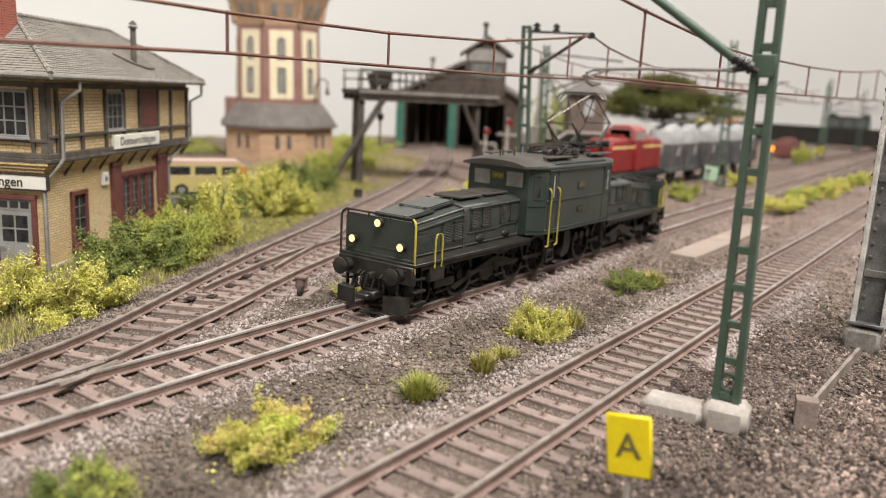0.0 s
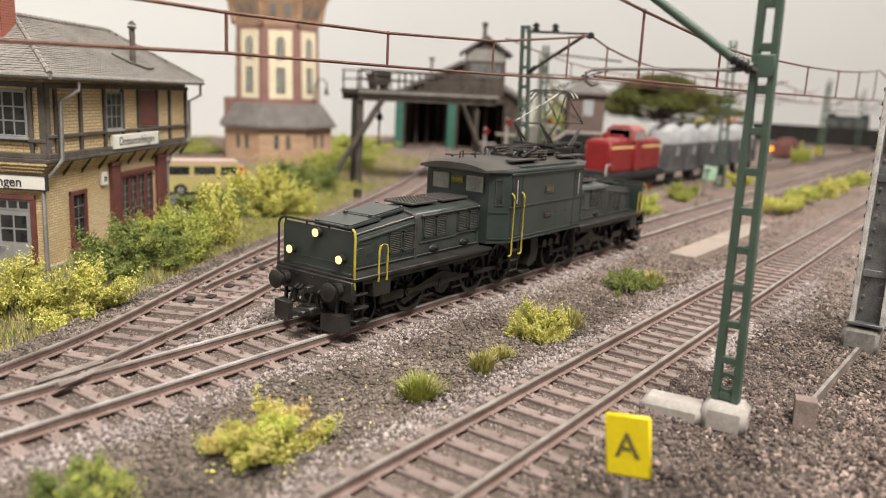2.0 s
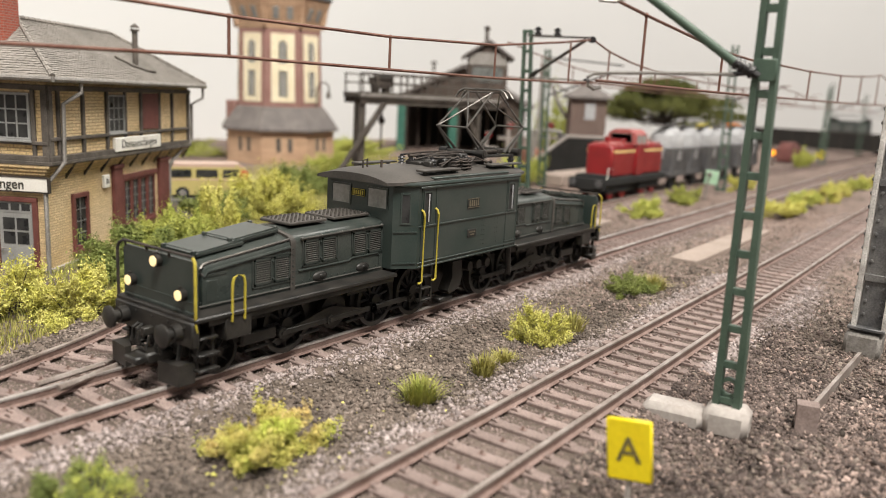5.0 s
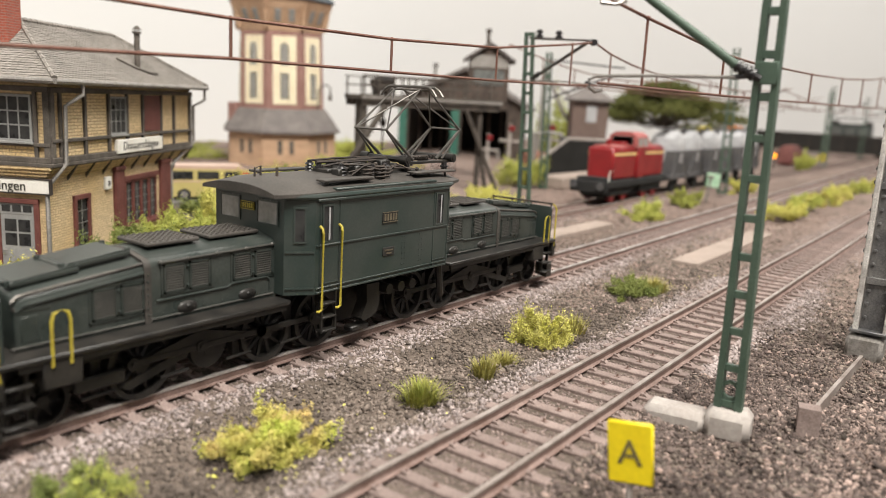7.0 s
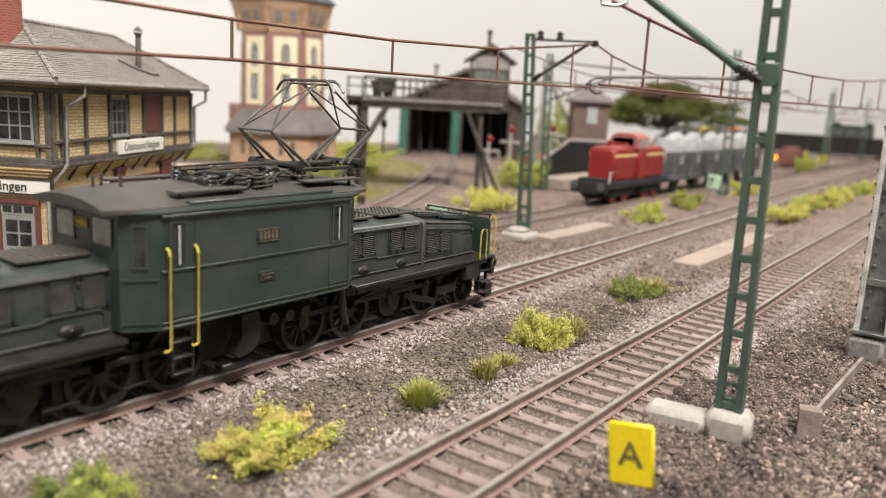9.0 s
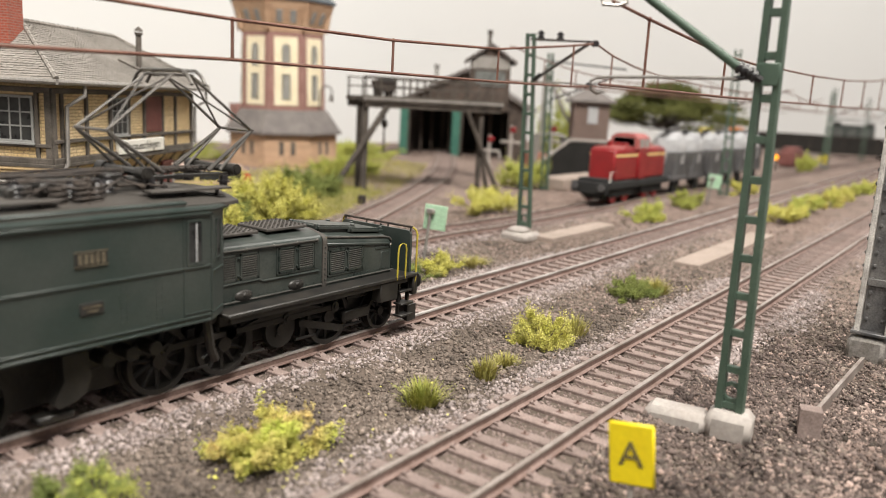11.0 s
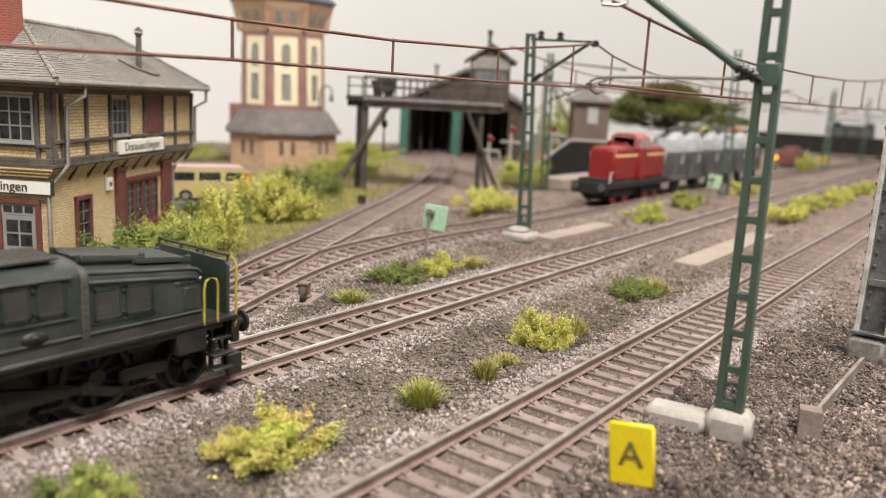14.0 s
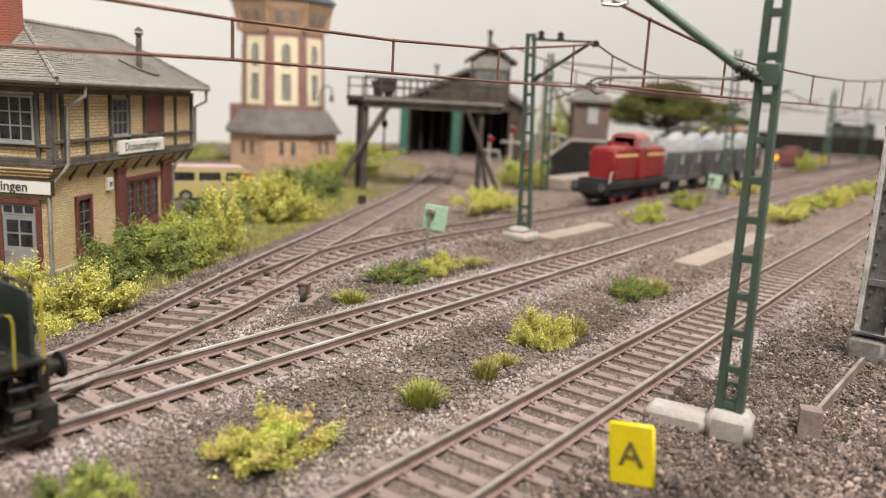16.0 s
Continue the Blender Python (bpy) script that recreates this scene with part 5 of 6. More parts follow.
# hipped roof with rows of tiles
EX0, EX1, EY0, EY1, EZ, RZ, RX0, RX1 = -5.5, 121.5, -5.5, 54.5, 66.2, 86.0, 24.0, 89.0
EYM = (EY0 + EY1) / 2
s = Shape()
s.add([(EX0, EY0, EZ), (EX1, EY0, EZ), (EX1, EY1, EZ), (EX0, EY1, EZ), (RX0, EYM, RZ), (RX1, EYM, RZ), (EX0, EY0, EZ - .8), (EX1, EY0, EZ - .8), (EX1, EY1, EZ - .8), (EX0, EY1, EZ - .8)],
      [(0, 1, 5, 4), (1, 2, 5), (2, 3, 4, 5), (3, 0, 4), (6, 7, 1, 0), (7, 8, 2, 1), (8, 9, 3, 2), (9, 6, 0, 3), (6, 9, 8, 7)])
roof = part("roof", s, slate, house, "grey tiled hipped roof", smooth=False)


def tile_rows(a, b, c, d, width, rows, singles=0):
    """Overlapping tiles from the eave a-b up to the ridge line d-c."""
    a, b, c, d = (Vector(p) for p in (a, b, c, d))
    n = (b - a).cross(d - a).normalized()
    if n.z < 0:
        n = -n
    s = Shape()
    along = (b - a).normalized()
    up = n.cross(along).normalized()
    if up.z < 0:
        up = -up
    pitch = (a - b).cross(a - d).length / (b - a).length / rows
    w = width - .12
    tile = [(0, 0, .34), (w / 2, -pitch * .16, .34), (w, 0, .34), (w, pitch * 1.2, .1), (0, pitch * 1.2, .1), (0, 0, 0), (w / 2, -pitch * .16, 0), (w, 0, 0)]
    faces = [(0, 1, 2, 3, 4), (5, 6, 1, 0), (6, 7, 2, 1)]
    me = mesh_of("tile", Shape().add(tile, faces), slate_piece)
    made = 0
    for r in range(rows):
        l0, r0 = a.lerp(d, r / rows), b.lerp(c, r / rows)
        ln = (r0 - l0).length
        k = max(1, int(ln / width))
        for j in range(k):
            p = l0 + along * (ln * j / k + .06 + (.5 * width if r % 2 and j < k - 1 else 0)) + n * random.uniform(-.07, .1)
            m = Matrix((along, up, n)).transposed().to_4x4()
            m.translation = p
            if made < singles and p.x < 52:
                m.translation = p * MM
                share("tile", me, roof, m)
                made += 1
            else:
                s.add([m @ Vector(q) for q in tile], faces)
    return tagged(part("tiles", s, slate, roof, smooth=False), kind="stuff")


slate_piece = mat("grey_tile_piece", (0.21, 0.192, 0.173), (0.285, 0.26, 0.235), 16, 1.2, 0.85, rand=0.07, mix=0.4)
A, B, C, D = (EX0, EY0, EZ), (EX1, EY0, EZ), (EX1, EY1, EZ), (EX0, EY1, EZ)
E0, E1 = (RX0, EYM, RZ), (RX1, EYM, RZ)
tile_rows(A, B, E1, E0, 1.9, 29, 160)
tile_rows(D, A, E0, E0, 2.1, 25, 140)
tile_rows(B, C, E1, E1, 2.3, 16)
s = Shape()
for p, q in ((E0, E1), (A, E0), (B, E1), (D, E0)):
    p, q = Vector(p), Vector(q)
    k = int((q - p).length / 3.2)
    for j in range(k):
        u, v = p.lerp(q, j / k), p.lerp(q, (j + 1.1) / k)
        s.tube([u + Vector((0, 0, .45)), v + Vector((0, 0, .45))], .95, 7, .75)
tagged(part("ridge_tiles", s, slate, roof), kind="stuff")
s = Shape()
for p, q in ((A, B), (D, A), (B, C)):
    s.tube([Vector(p) + Vector((0, 0, -.6)), Vector(q) + Vector((0, 0, -.6))], .95, 8)
part("gutter", s, zinc, house)
part("downpipe", Shape().tube([(12, -5, 65.2), (12, -5, 61.5), (6.2, -1.8, 57.5), (6.0, -1.6, 38), (1.5, 1.8, 31.5), (.2, 2.2, 30), (.2, 2.2, -2)], .75, 8), zinc, house)
part("downpipe", Shape().tube([(119.5, -5, 65.4), (119.5, -5, 60), (116, -.8, 57), (116, -.8, 40), (97, 2, 30), (97, 2, -2)], .7, 8), zinc, house)
ch = part("chimney", Shape().box(11, 19, 20.5, 29, 74, 108), red_brick, house, "red brick chimney", smooth=False)
part("cap", Shape().box(10.2, 19.8, 19.7, 29.8, 104, 106, .3), red_brick, ch)
part("stove_pipe", Shape().tube([(72, 4.8, 72), (72, 4.8, 87)], 1.15, 10).tube([(72, 4.8, 86.5), (72, 4.8, 87.4)], 1.8, 10).tube([(72, 4.8, 88), (72, 4.8, 89.6)], 2.0, 10, .4), timber, house)
part("roof_ladder", Shape().tube([(60, 7.5, 75.6), (66, 3, 72.5), (74, 0, 70.7), (80, 0, 70.6)], .4, 6), timber, house)


# ---- van ----
def van():
    ob = thing("camper_van", "cream and pale yellow vintage camper van parked behind the bushes", "van", P(281, 379, 2.2, 0, 0, -30))
    prof = [(-24, 2), (24, 2), (25, 6), (24.6, 11), (23, 13), (19.5, 20.5), (17.5, 22), (-22, 22), (-24, 20), (-25, 12)]
    body = part("body", Shape().prism([p for p in prof if p[1] < 12.5] + [], "y", -9.6, 9.6), van_yellow, ob, smooth=False)
    part("upper_body", Shape().prism([(23.6, 12), (19.8, 20), (-23.6, 20), (-24.8, 12)], "y", -9.2, 9.2), van_yellow, ob, smooth=False)
    part("roof", Shape().prism([(20.2, 19.6), (17.5, 22.2), (-22, 22.2), (-24, 19.6)], "y", -9.0, 9.0), van_pink, ob, smooth=False)
    for x0, x1 in ((-22, -10), (-7.5, 4.5), (7.5, 17)):
        for y in (-1, 1):
            part("side_window", Shape().box(x0, x1, y * 9.0, y * 9.45, 13.2, 18.6, .3), win_dark, ob)
    part("windscreen", Shape().prism([(23.4, 13), (20.6, 18.8), (20.2, 18.8), (23, 13)], "y", -8, 8), win_glass, ob)
    part("waist_stripe", Shape().box(-25, 24, -9.75, 9.75, 11.6, 12.4, .1), van_pink, ob)
    for x in (-15, 14):
        for y in (-9.2, 9.2):
            w = part("wheel", Shape().tube([(x, y - 1, 3.6), (x, y + 1, 3.6)], 3.7, 16), tyre, ob)
            part("hubcap", Shape().tube([(x, y - 1.2, 3.6), (x, y + 1.2, 3.6)], 2.1, 12), chrome, w)
    part("bumper", Shape().box(24.4, 25.8, -9.4, 9.4, 3, 5, .4), sign_white, ob)
    for y in (-6.5, 6.5):
        part("headlight", Shape().tube([(24.8, y, 9), (25.6, y, 9)], 1.7, 12), lamp_off, ob)
    return ob


van().scale.z = .88
ts = thing("traffic_sign", "round red sign on a thin post beside the van", "sign", P(292, 360, 0))
part("post", Shape().tube([(0, 0, -2), (0, 0, 15)], .6, 6), zinc, ts)
part("disc", Shape().tube([(-.5, -.4, 15.5), (.4, .3, 15.5)], 2.9, 16), mat("sign_red", (0.42, 0.05, 0.03), rough=.5), ts)
wc = thing("water_crane", "grey water crane post beside the siding", "crane", P(600, 345, 0))
part("post", Shape().tube([(0, 0, -3), (0, 0, 42)], 2.2, 10), zinc, wc)
part("arm", Shape().tube([(0, 0, 40), (6, -10, 43), (12, -22, 41)], 1.6, 8), zinc, wc)
tagged(part("road", Shape().box(215, 345, 372, 430, -1, 2.2, .5), mat("asphalt", (0.12, 0.115, 0.11), (0.16, 0.15, 0.145), 20, .8, .9)), "grey asphalt lane beside the signal box", "road", kind="structure")


# ---- water tower ----
def ngon(r, z, n=8, a0=0.0):
    return [(r * math.cos(a0 + 2 * math.pi * k / n), r * math.sin(a0 + 2 * math.pi * k / n), z) for k in range(n)]


tower = thing("water_tower", "octagonal red and cream brick water tower with slate skirt roof", "tower", P(493, 555, -2, 0, -1.2, 0))
TA = math.atan2(-560, -488) + math.radians(4) + math.pi / 8
part("base", Shape().loft([ngon(52, -4, 8, TA), ngon(51, 34, 8, TA)]), tower_tan, tower, smooth=False)
part("skirt_roof", Shape().loft([ngon(56, 32, 8, TA), ngon(56, 34, 8, TA), ngon(42, 53, 8, TA)]), dark_slate, tower, smooth=False)
shaft = part("shaft", Shape().loft([ngon(40, 52, 8, TA), ngon(38.5, 122, 8, TA)]), tower_red, tower, smooth=False)
part("tank", Shape().loft([ngon(38.8, 120, 8, TA), ngon(40, 126, 8, TA), ngon(46.5, 141, 8, TA), ngon(48, 146, 8, TA), ngon(46, 146.5, 8, TA)]), tower_tan, tower, smooth=False)
part("roof", Shape().loft([ngon(49.5, 146.5, 8, TA), ngon(49.5, 148, 8, TA), ngon(12, 178, 8, TA)]), mat("blue_slate", (0.06, 0.075, 0.09), (0.09, 0.105, 0.12), 9, .8, .6), tower, smooth=False)
for k in range(8):
    a = TA + math.pi / 8 + 2 * math.pi * k / 8
    ap = math.cos(math.pi / 8)
    mk = Matrix.Rotation(a, 4, "Z") @ Matrix.Rotation(math.radians(-1.15), 4, "Y")

    def on(sh, d):
        return sh.moved(Matrix.Rotation(a, 4, "Z") @ Matrix.Translation((d, 0, 0)) @ Matrix.Rotation(math.radians(-1.2), 4, "Y"))
    pn = part("panel", on(Shape().box(-1, .9, -10.2, 10.2, 57, 116, .3), 40 * ap - 0.2 + 1.0), tower_cream, tower, "cream rendered panel", smooth=False)
    for z0, z1, arch in ((62, 84, 0), (91, 110, 1)):
        s = Shape()
        if arch:
            s.prism([(-3.6, z0), (3.6, z0), (3.6, z1 - 3.6)] + [(3.6 * math.cos(t), z1 - 3.6 + 3.6 * math.sin(t)) for t in (.5, 1.05, 1.57, 2.1, 2.64)] + [(-3.6, z1 - 3.6)], "x", .3, 1.1)
        else:
            s.box(.3, 1.1, -3.6, 3.6, z0, z1)
        w = part("window", on(s, 40 * ap + .9), win_dark, pn, smooth=False)
        g = Shape()
        for y in (-1.2, 1.2):
            g.box(1, 1.3, y - .25, y + .25, z0, z1 - 1)
        for j in range(1, 6):
            zz = z0 + (z1 - z0) * j / 6
            g.box(1, 1.3, -3.5, 3.5, zz - .22, zz + .22)
        part("glazing", on(g, 40 * ap + .9), sign_white, pn, smooth=False)
    for y in (-5, 5):
        w = part("base_window", on(Shape().box(-.5, .6, y - 2, y + 2, 14, 26, .2), 51.4 * ap), timber, tower, smooth=False)
    for y in (-6, 6):
        part("tank_window", Shape().box(-.8, .6, y - 2.6, y + 2.6, -6, 5, .3).moved(Matrix.Rotation(a, 4, "Z") @ Matrix.Translation((43.2 * ap, 0, 133.5)) @ Matrix.Rotation(math.radians(23), 4, "Y")), grey_paint, tower, smooth=False)
    part("pilaster", Shape().box(-1, 2, -2, 2, 120, 144, .4).moved(Matrix.Rotation(a - math.pi / 8, 4, "Z") @ Matrix.Translation((41, 0, 0)) @ Matrix.Rotation(math.radians(10), 4, "Y") @ Matrix.Translation((-22, 0, 0))), tower_tan, tower, smooth=False)
part("annex", Shape().box(-8, 8, -6, 6, -2, 57, .5).moved(Matrix.Translation((-33, 20, 0))), tower_red, tower, smooth=False)
wl = thing("wall_lantern", "small dark hooked lantern on the tower", "lamp", P(509, 514, 62))
part("bracket", Shape().tube([(-6, 4, -14), (-6, 4, 6), (-4, 2, 11), (0, 0, 12), (3, -2, 9), (3, -2, 4)], .7, 6), timber, wl)
part("shade", Shape().tube([(3, -2, -2), (3, -2, 4)], 2.2, 8, 1.2), timber, wl)


# ---- coaling gantry across the shed track ----
gan = thing("coaling_gantry", "dark weathered timber coaling gantry on trestles over the track", "gantry", P(393, 383, 0, 0, 0, -30))
GL, GD = 125, 42
part("deck", Shape().box(15, GL, -2, GD, 63.5, 67, .4), gantry_wood, gan)
for y in (0, 13, 27, 40):
    part("girder", Shape().box(16, GL - 1, y - 1.5, y + 1.5, 59, 63.5, .3), gantry_wood, gan)
part("fascia", Shape().box(14, GL + 1, -3, -2, 62.6, 67.6, .2), gantry_wood, gan)
for x in range(16, GL, 11):
    part("rail_post", Shape().box(x, x + 1.1, -2.6, -1.6, 67, 80.5), gantry_wood, gan, smooth=False)
    part("rail_post", Shape().box(x, x + 1.1, GD - 2, GD - 1, 67, 80.5), gantry_wood, gan, smooth=False)
for z in (73.5, 79.8):
    part("guard_rail", Shape().box(15, GL, -2.7, -1.9, z, z + 1), gantry_wood, gan, smooth=False)
    part("guard_rail", Shape().box(15, GL, GD - 2, GD - 1.2, z, z + 1), gantry_wood, gan, smooth=False)
for x, y in ((18, 3), (18, 14), (110, 3)):
    w = 2.2 if x < 60 else 1.6
    part("post", Shape().box(x - w, x + w, y - w, y + w, -4, 59.2, .3), gantry_wood, gan)
for foot, head, y in ((-8, 33, -1.4), (127, 96, -1.4), (124, 111, 14)):
    part("brace", Shape().tube([(foot, y, -4), (head, y, 60)], 2.3 if foot < 60 else 1.7, 6), gantry_wood, gan)
part("kerb", Shape().box(15, GL, -3.6, -3, 64.5, 66.2, .1), zinc, gan, smooth=False)
cart = thing("coal_cart", "dark iron coal cart on the gantry deck", "cart", P(424, 372, 67, 0, 0, -30))
part("tub", Shape().prism([(-6, 3), (6, 3), (8.5, 11), (-8.5, 11)], "y", -4.5, 4.5), iron_dark, cart)
part("heap", Shape().ball((2, 0, 10), 8, 4, 4, 9, 5), black_inside, cart)
for x in (-4, 4):
    part("wheel", Shape().tube([(x, -4.5, 2.2), (x, 4.5, 2.2)], 2.2, 10), iron_dark, cart)
hook = thing("hoist_hook", "dark hoist chain with hook under the gantry", "hoist", P(440, 384, 0))
part("chain", Shape().tube([(0, 0, 64), (0, 0, 26)], .7, 6), iron_dark, hook)
part("block", Shape().ball((0, 0, 47), 2.6, 2.6, 3.2), iron_dark, hook)
cabin = thing("gantry_cabin", "brown boarded cabin with gabled roof on the gantry", "cabin", P(535, 371, 0, 0, 0, -54))
part("wall", Shape().box(-3, 30, -2, 34, 66.9, 101), shed_wood, cabin, smooth=False)
part("gable", Shape().prism([(-3, 101), (30, 101), (13.5, 112)], "y", -2, 34), shed_wood, cabin, smooth=False)
part("roof", Shape().prism([(-8, 98.5), (13.5, 112.5), (35, 98.5), (35, 100.5), (13.5, 115), (-8, 100.5)], "y", -6, 38), dark_slate, cabin, smooth=False)
part("front_board", Shape().box(-2, 29, -2.6, -2, 94, 104), zinc, cabin, smooth=False)
part("window", Shape().box(1, 26, -2.8, -2, 80, 92), win_glass, cabin, smooth=False)
part("vent_pipe", Shape().tube([(12, 12, 112), (12, 12, 124)], 1.5, 8).tube([(12, 12, 123), (12, 12, 126)], 2.4, 8), gantry_wood, cabin)
# ---- engine shed ----
shed = thing("engine_shed", "brown wooden engine shed with open green doors", "shed", P(767, 611, 0, 0, 0, -62))
# near-black back wall: the shed's inner darkness is put into its colour
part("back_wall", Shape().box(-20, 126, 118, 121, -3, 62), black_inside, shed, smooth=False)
for x0, x1 in ((-24, -20), (126, 130)):
    part("side_wall", Shape().box(x0, x1, 2, 121, -3, 62), shed_wood, shed, smooth=False)
part("front_wall", Shape().box(-24, -12, -2, 2, -3, 57).box(43, 55, -2, 2, -3, 57).box(112, 130, -2, 2, -3, 57).box(-24, 130, -2, 2, 57, 64).prism([(-24, 64), (130, 64), (58, 103)], "y", -2, 2), shed_wood, shed, smooth=False)
part("roof", Shape().prism([(-36, 57), (58, 103.5), (142, 57), (142, 61), (58, 108), (-36, 61)], "y", -10, 126), dark_slate, shed, smooth=False)
for x in (-23, 43):
    part("door", Shape().box(x, x + 10, -10, -7, -2, 57, .3), shed_green, shed, "open green wooden door", smooth=False)
for x, y in ((-6, 40), (6, 52), (18, 66), (30, 48), (68, 60), (84, 45), (98, 70)):
    part("inner_post", Shape().box(x, x + 2.4, y, y + 3, -2, 60), shed_wood, shed, smooth=False)
part("vent_pipe", Shape().tube([(14, 30, 78), (14, 30, 108)], 1.6, 8).tube([(14, 30, 107), (14, 30, 111)], 3.4, 8), timber, shed)

# ---- brick hut with a coal ramp ----
hut = thing("brick_hut", "small brown brick hut with pyramid roof on a ramp", "hut", P(701, 345, 0, 0, 0, -54))
part("wall", Shape().box(-17, 17, -14, 18, 36, 74), brick_mat("brown_brick", (0.15, 0.10, 0.085), (0.2, 0.14, 0.12), (0.2, 0.16, 0.14)), hut, smooth=False)
part("roof", Shape().loft([[(-22, -19, 72), (22, -19, 72), (22, 23, 72), (-22, 23, 72)], [(-22, -19, 74), (22, -19, 74), (22, 23, 74), (-22, 23, 74)], [(-1, 1, 88), (1, 1, 88), (1, 3, 88), (-1, 3, 88)]]), dark_slate, hut, smooth=False)
part("window", Shape().box(-4, 6, -14.5, -13.8, 52, 68, .2), silver, hut, smooth=False)
part("base", Shape().box(-24, 24, -18, 22, -3, 36, .5), wagon_grey, hut, smooth=False)
part("ramp", Shape().prism([(-64, -3), (-20, 34), (24, 34), (24, -3)], "y", -24, -18), black_inside, hut, smooth=False)
part("coal_chute", Shape().tube([(-44.6, 15, 104), (-24, 12, 62), (-17, 11, 52)], 2.2, 6).tube([(-40, 15, 92), (-17, 8, 76)], 1.6, 6).tube([(-44.6, 15, 104), (-44.6, 15, -3)], 1.8, 6), zinc, hut)
part("ramp_edge", Shape().tube([(-64, -24, 0), (-20, -24, 36), (24, -24, 36)], 1.5, 6), concrete, hut)


def crossing_post(x, y, h, label):
    ob = thing("signal_post", label, "signal", P(x, y, -2), "small red and white signals")
    part("post", Shape().tube([(0, 0, 0), (0, 0, h)], 1.9, 8, 1.3), concrete, ob)
    part("arm", Shape().box(-1, 1, -14, 12, h - 17.5, h - 15, .3).box(-1, 1, -14, -12.6, h - 26, h - 15, .2), concrete, ob)
    part("disc", Shape().tube([(-1.6, -2, h - 4), (1.2, -2, h - 4)], 2.8, 14), red_paint, ob)
    part("foot", Shape().box(-3, 3, -3, 3, 0, 4, .4), concrete, ob)


crossing_post(652, 403, 48, "white signal post with a red disc")
crossing_post(696, 382, 50, "white signal post with a red disc")
crossing_post(676, 444, 36, "low white signal post with a red disc")
br = tagged(part("oil_tank", Shape().tube([(672, 398, 11), (700, 384, 11)], 10, 16), mat("rusty_tank", (0.2, 0.09, 0.06), (0.28, 0.14, 0.1), 9, .7, .7)), "rusty brown oil tank lying by the shed", "tank")
tagged(part("loading_platform", Shape().box(575, 690, 300, 326, -2, 7, .6), slab_mat), "pale concrete loading platform beside the siding", "platform")


# ---- red diesel and its hopper wagons ----
def bogie_wheels(ob, xs_, r, material):
    for x in xs_:
        for y in (-8.4, 8.4):
            part("wheel", Shape().tube([(x, y - 1.2, r), (x, y + 1.2, r)], r, 16), material, ob)


red = thing("diesel_locomotive", "red model diesel locomotive with cream stripe standing on the siding", "locomotive", P(478, 232, 2.3, 0, 0, 0))
part("frame", Shape().box(4, 116, -13, 13, 10, 15, .5), tyre, red)
part("underframe", Shape().box(10, 110, -8, 8, 3, 10, .5), tyre, red)
part("buffer_beam", Shape().box(2, 5, -13.5, 13.5, 7, 15, .4), tyre, red)
for y in (-10, 10):
    for x0, x1 in ((0, 3), (116, 119)):
        b = part("buffer", Shape().tube([(x0, y, 12), (x1, y, 12)], 1.5, 10), tyre, red)
        part("buffer_head", Shape().tube([(x0 if x0 < 9 else x1 - .8, y, 12), (x0 + .8 if x0 < 9 else x1, y, 12)], 2.6, 16).tube([(x0 - .1 if x0 < 9 else x1 - .8, y, 12), (x0 + .2 if x0 < 9 else x1 + .1, y, 12)], 1.2, 12), wagon_grey, b)
part("front_hood", Shape().box(19, 60, -10, 10, 15, 37.6, 1.4), red_paint, red)
part("rear_hood", Shape().box(70, 112, -10, 10, 15, 37.2, 1.4), red_paint, red)
part("hood_top", Shape().box(22, 58, -8, 8, 37.5, 38.8, .6).box(72, 110, -8, 8, 37, 38.4, .6), red_dusty, red)
for y in (-10.2, 9.9):
    part("stripe", Shape().box(20, 59, y, y + .3, 32, 33.8).box(71, 111, y, y + .3, 32, 33.8), stripe, red, smooth=False)
cabr = part("cab", Shape().box(58, 72, -11.5, 11.5, 15, 38, .8), red_paint, red)
part("cab_top", Shape().prism([(-11.5, 37), (11.5, 37), (10.5, 45), (6, 48), (-6, 48), (-10.5, 45)], "x", 54, 76), red_dusty, red)
for y in (-11.4, 11.0):
    part("windscreen", Shape().box(53.6, 54.2, -8, 8, 39, 45, .2), win_pale, cabr)
    part("window", Shape().box(57, 64, y, y + .4, 38, 44, .2).box(66, 73, y, y + .4, 38, 44, .2), win_pale, cabr)
part("exhaust", Shape().tube([(30, 0, 38), (30, 0, 43)], 2, 8).box(46, 52, -5, 5, 38, 41, .5), red_paint, red)
part("side_rail", Shape().tube([(8, -12.6, 15), (8, -12.6, 22), (18, -12.6, 22)], .4, 6), sign_white, red)
for y in (-11, 9.6):
    part("side_frame", Shape().box(12, 52, y, y + 1.4, 4.5, 10.5, .5).box(68, 108, y, y + 1.4, 4.5, 10.5, .5), tyre, red)
part("front_apron", Shape().box(7, 19.2, -11, 11, 15, 17, .3), tyre, red)
bogie_wheels(red, (22, 42, 78, 98), 5.6, red_paint)


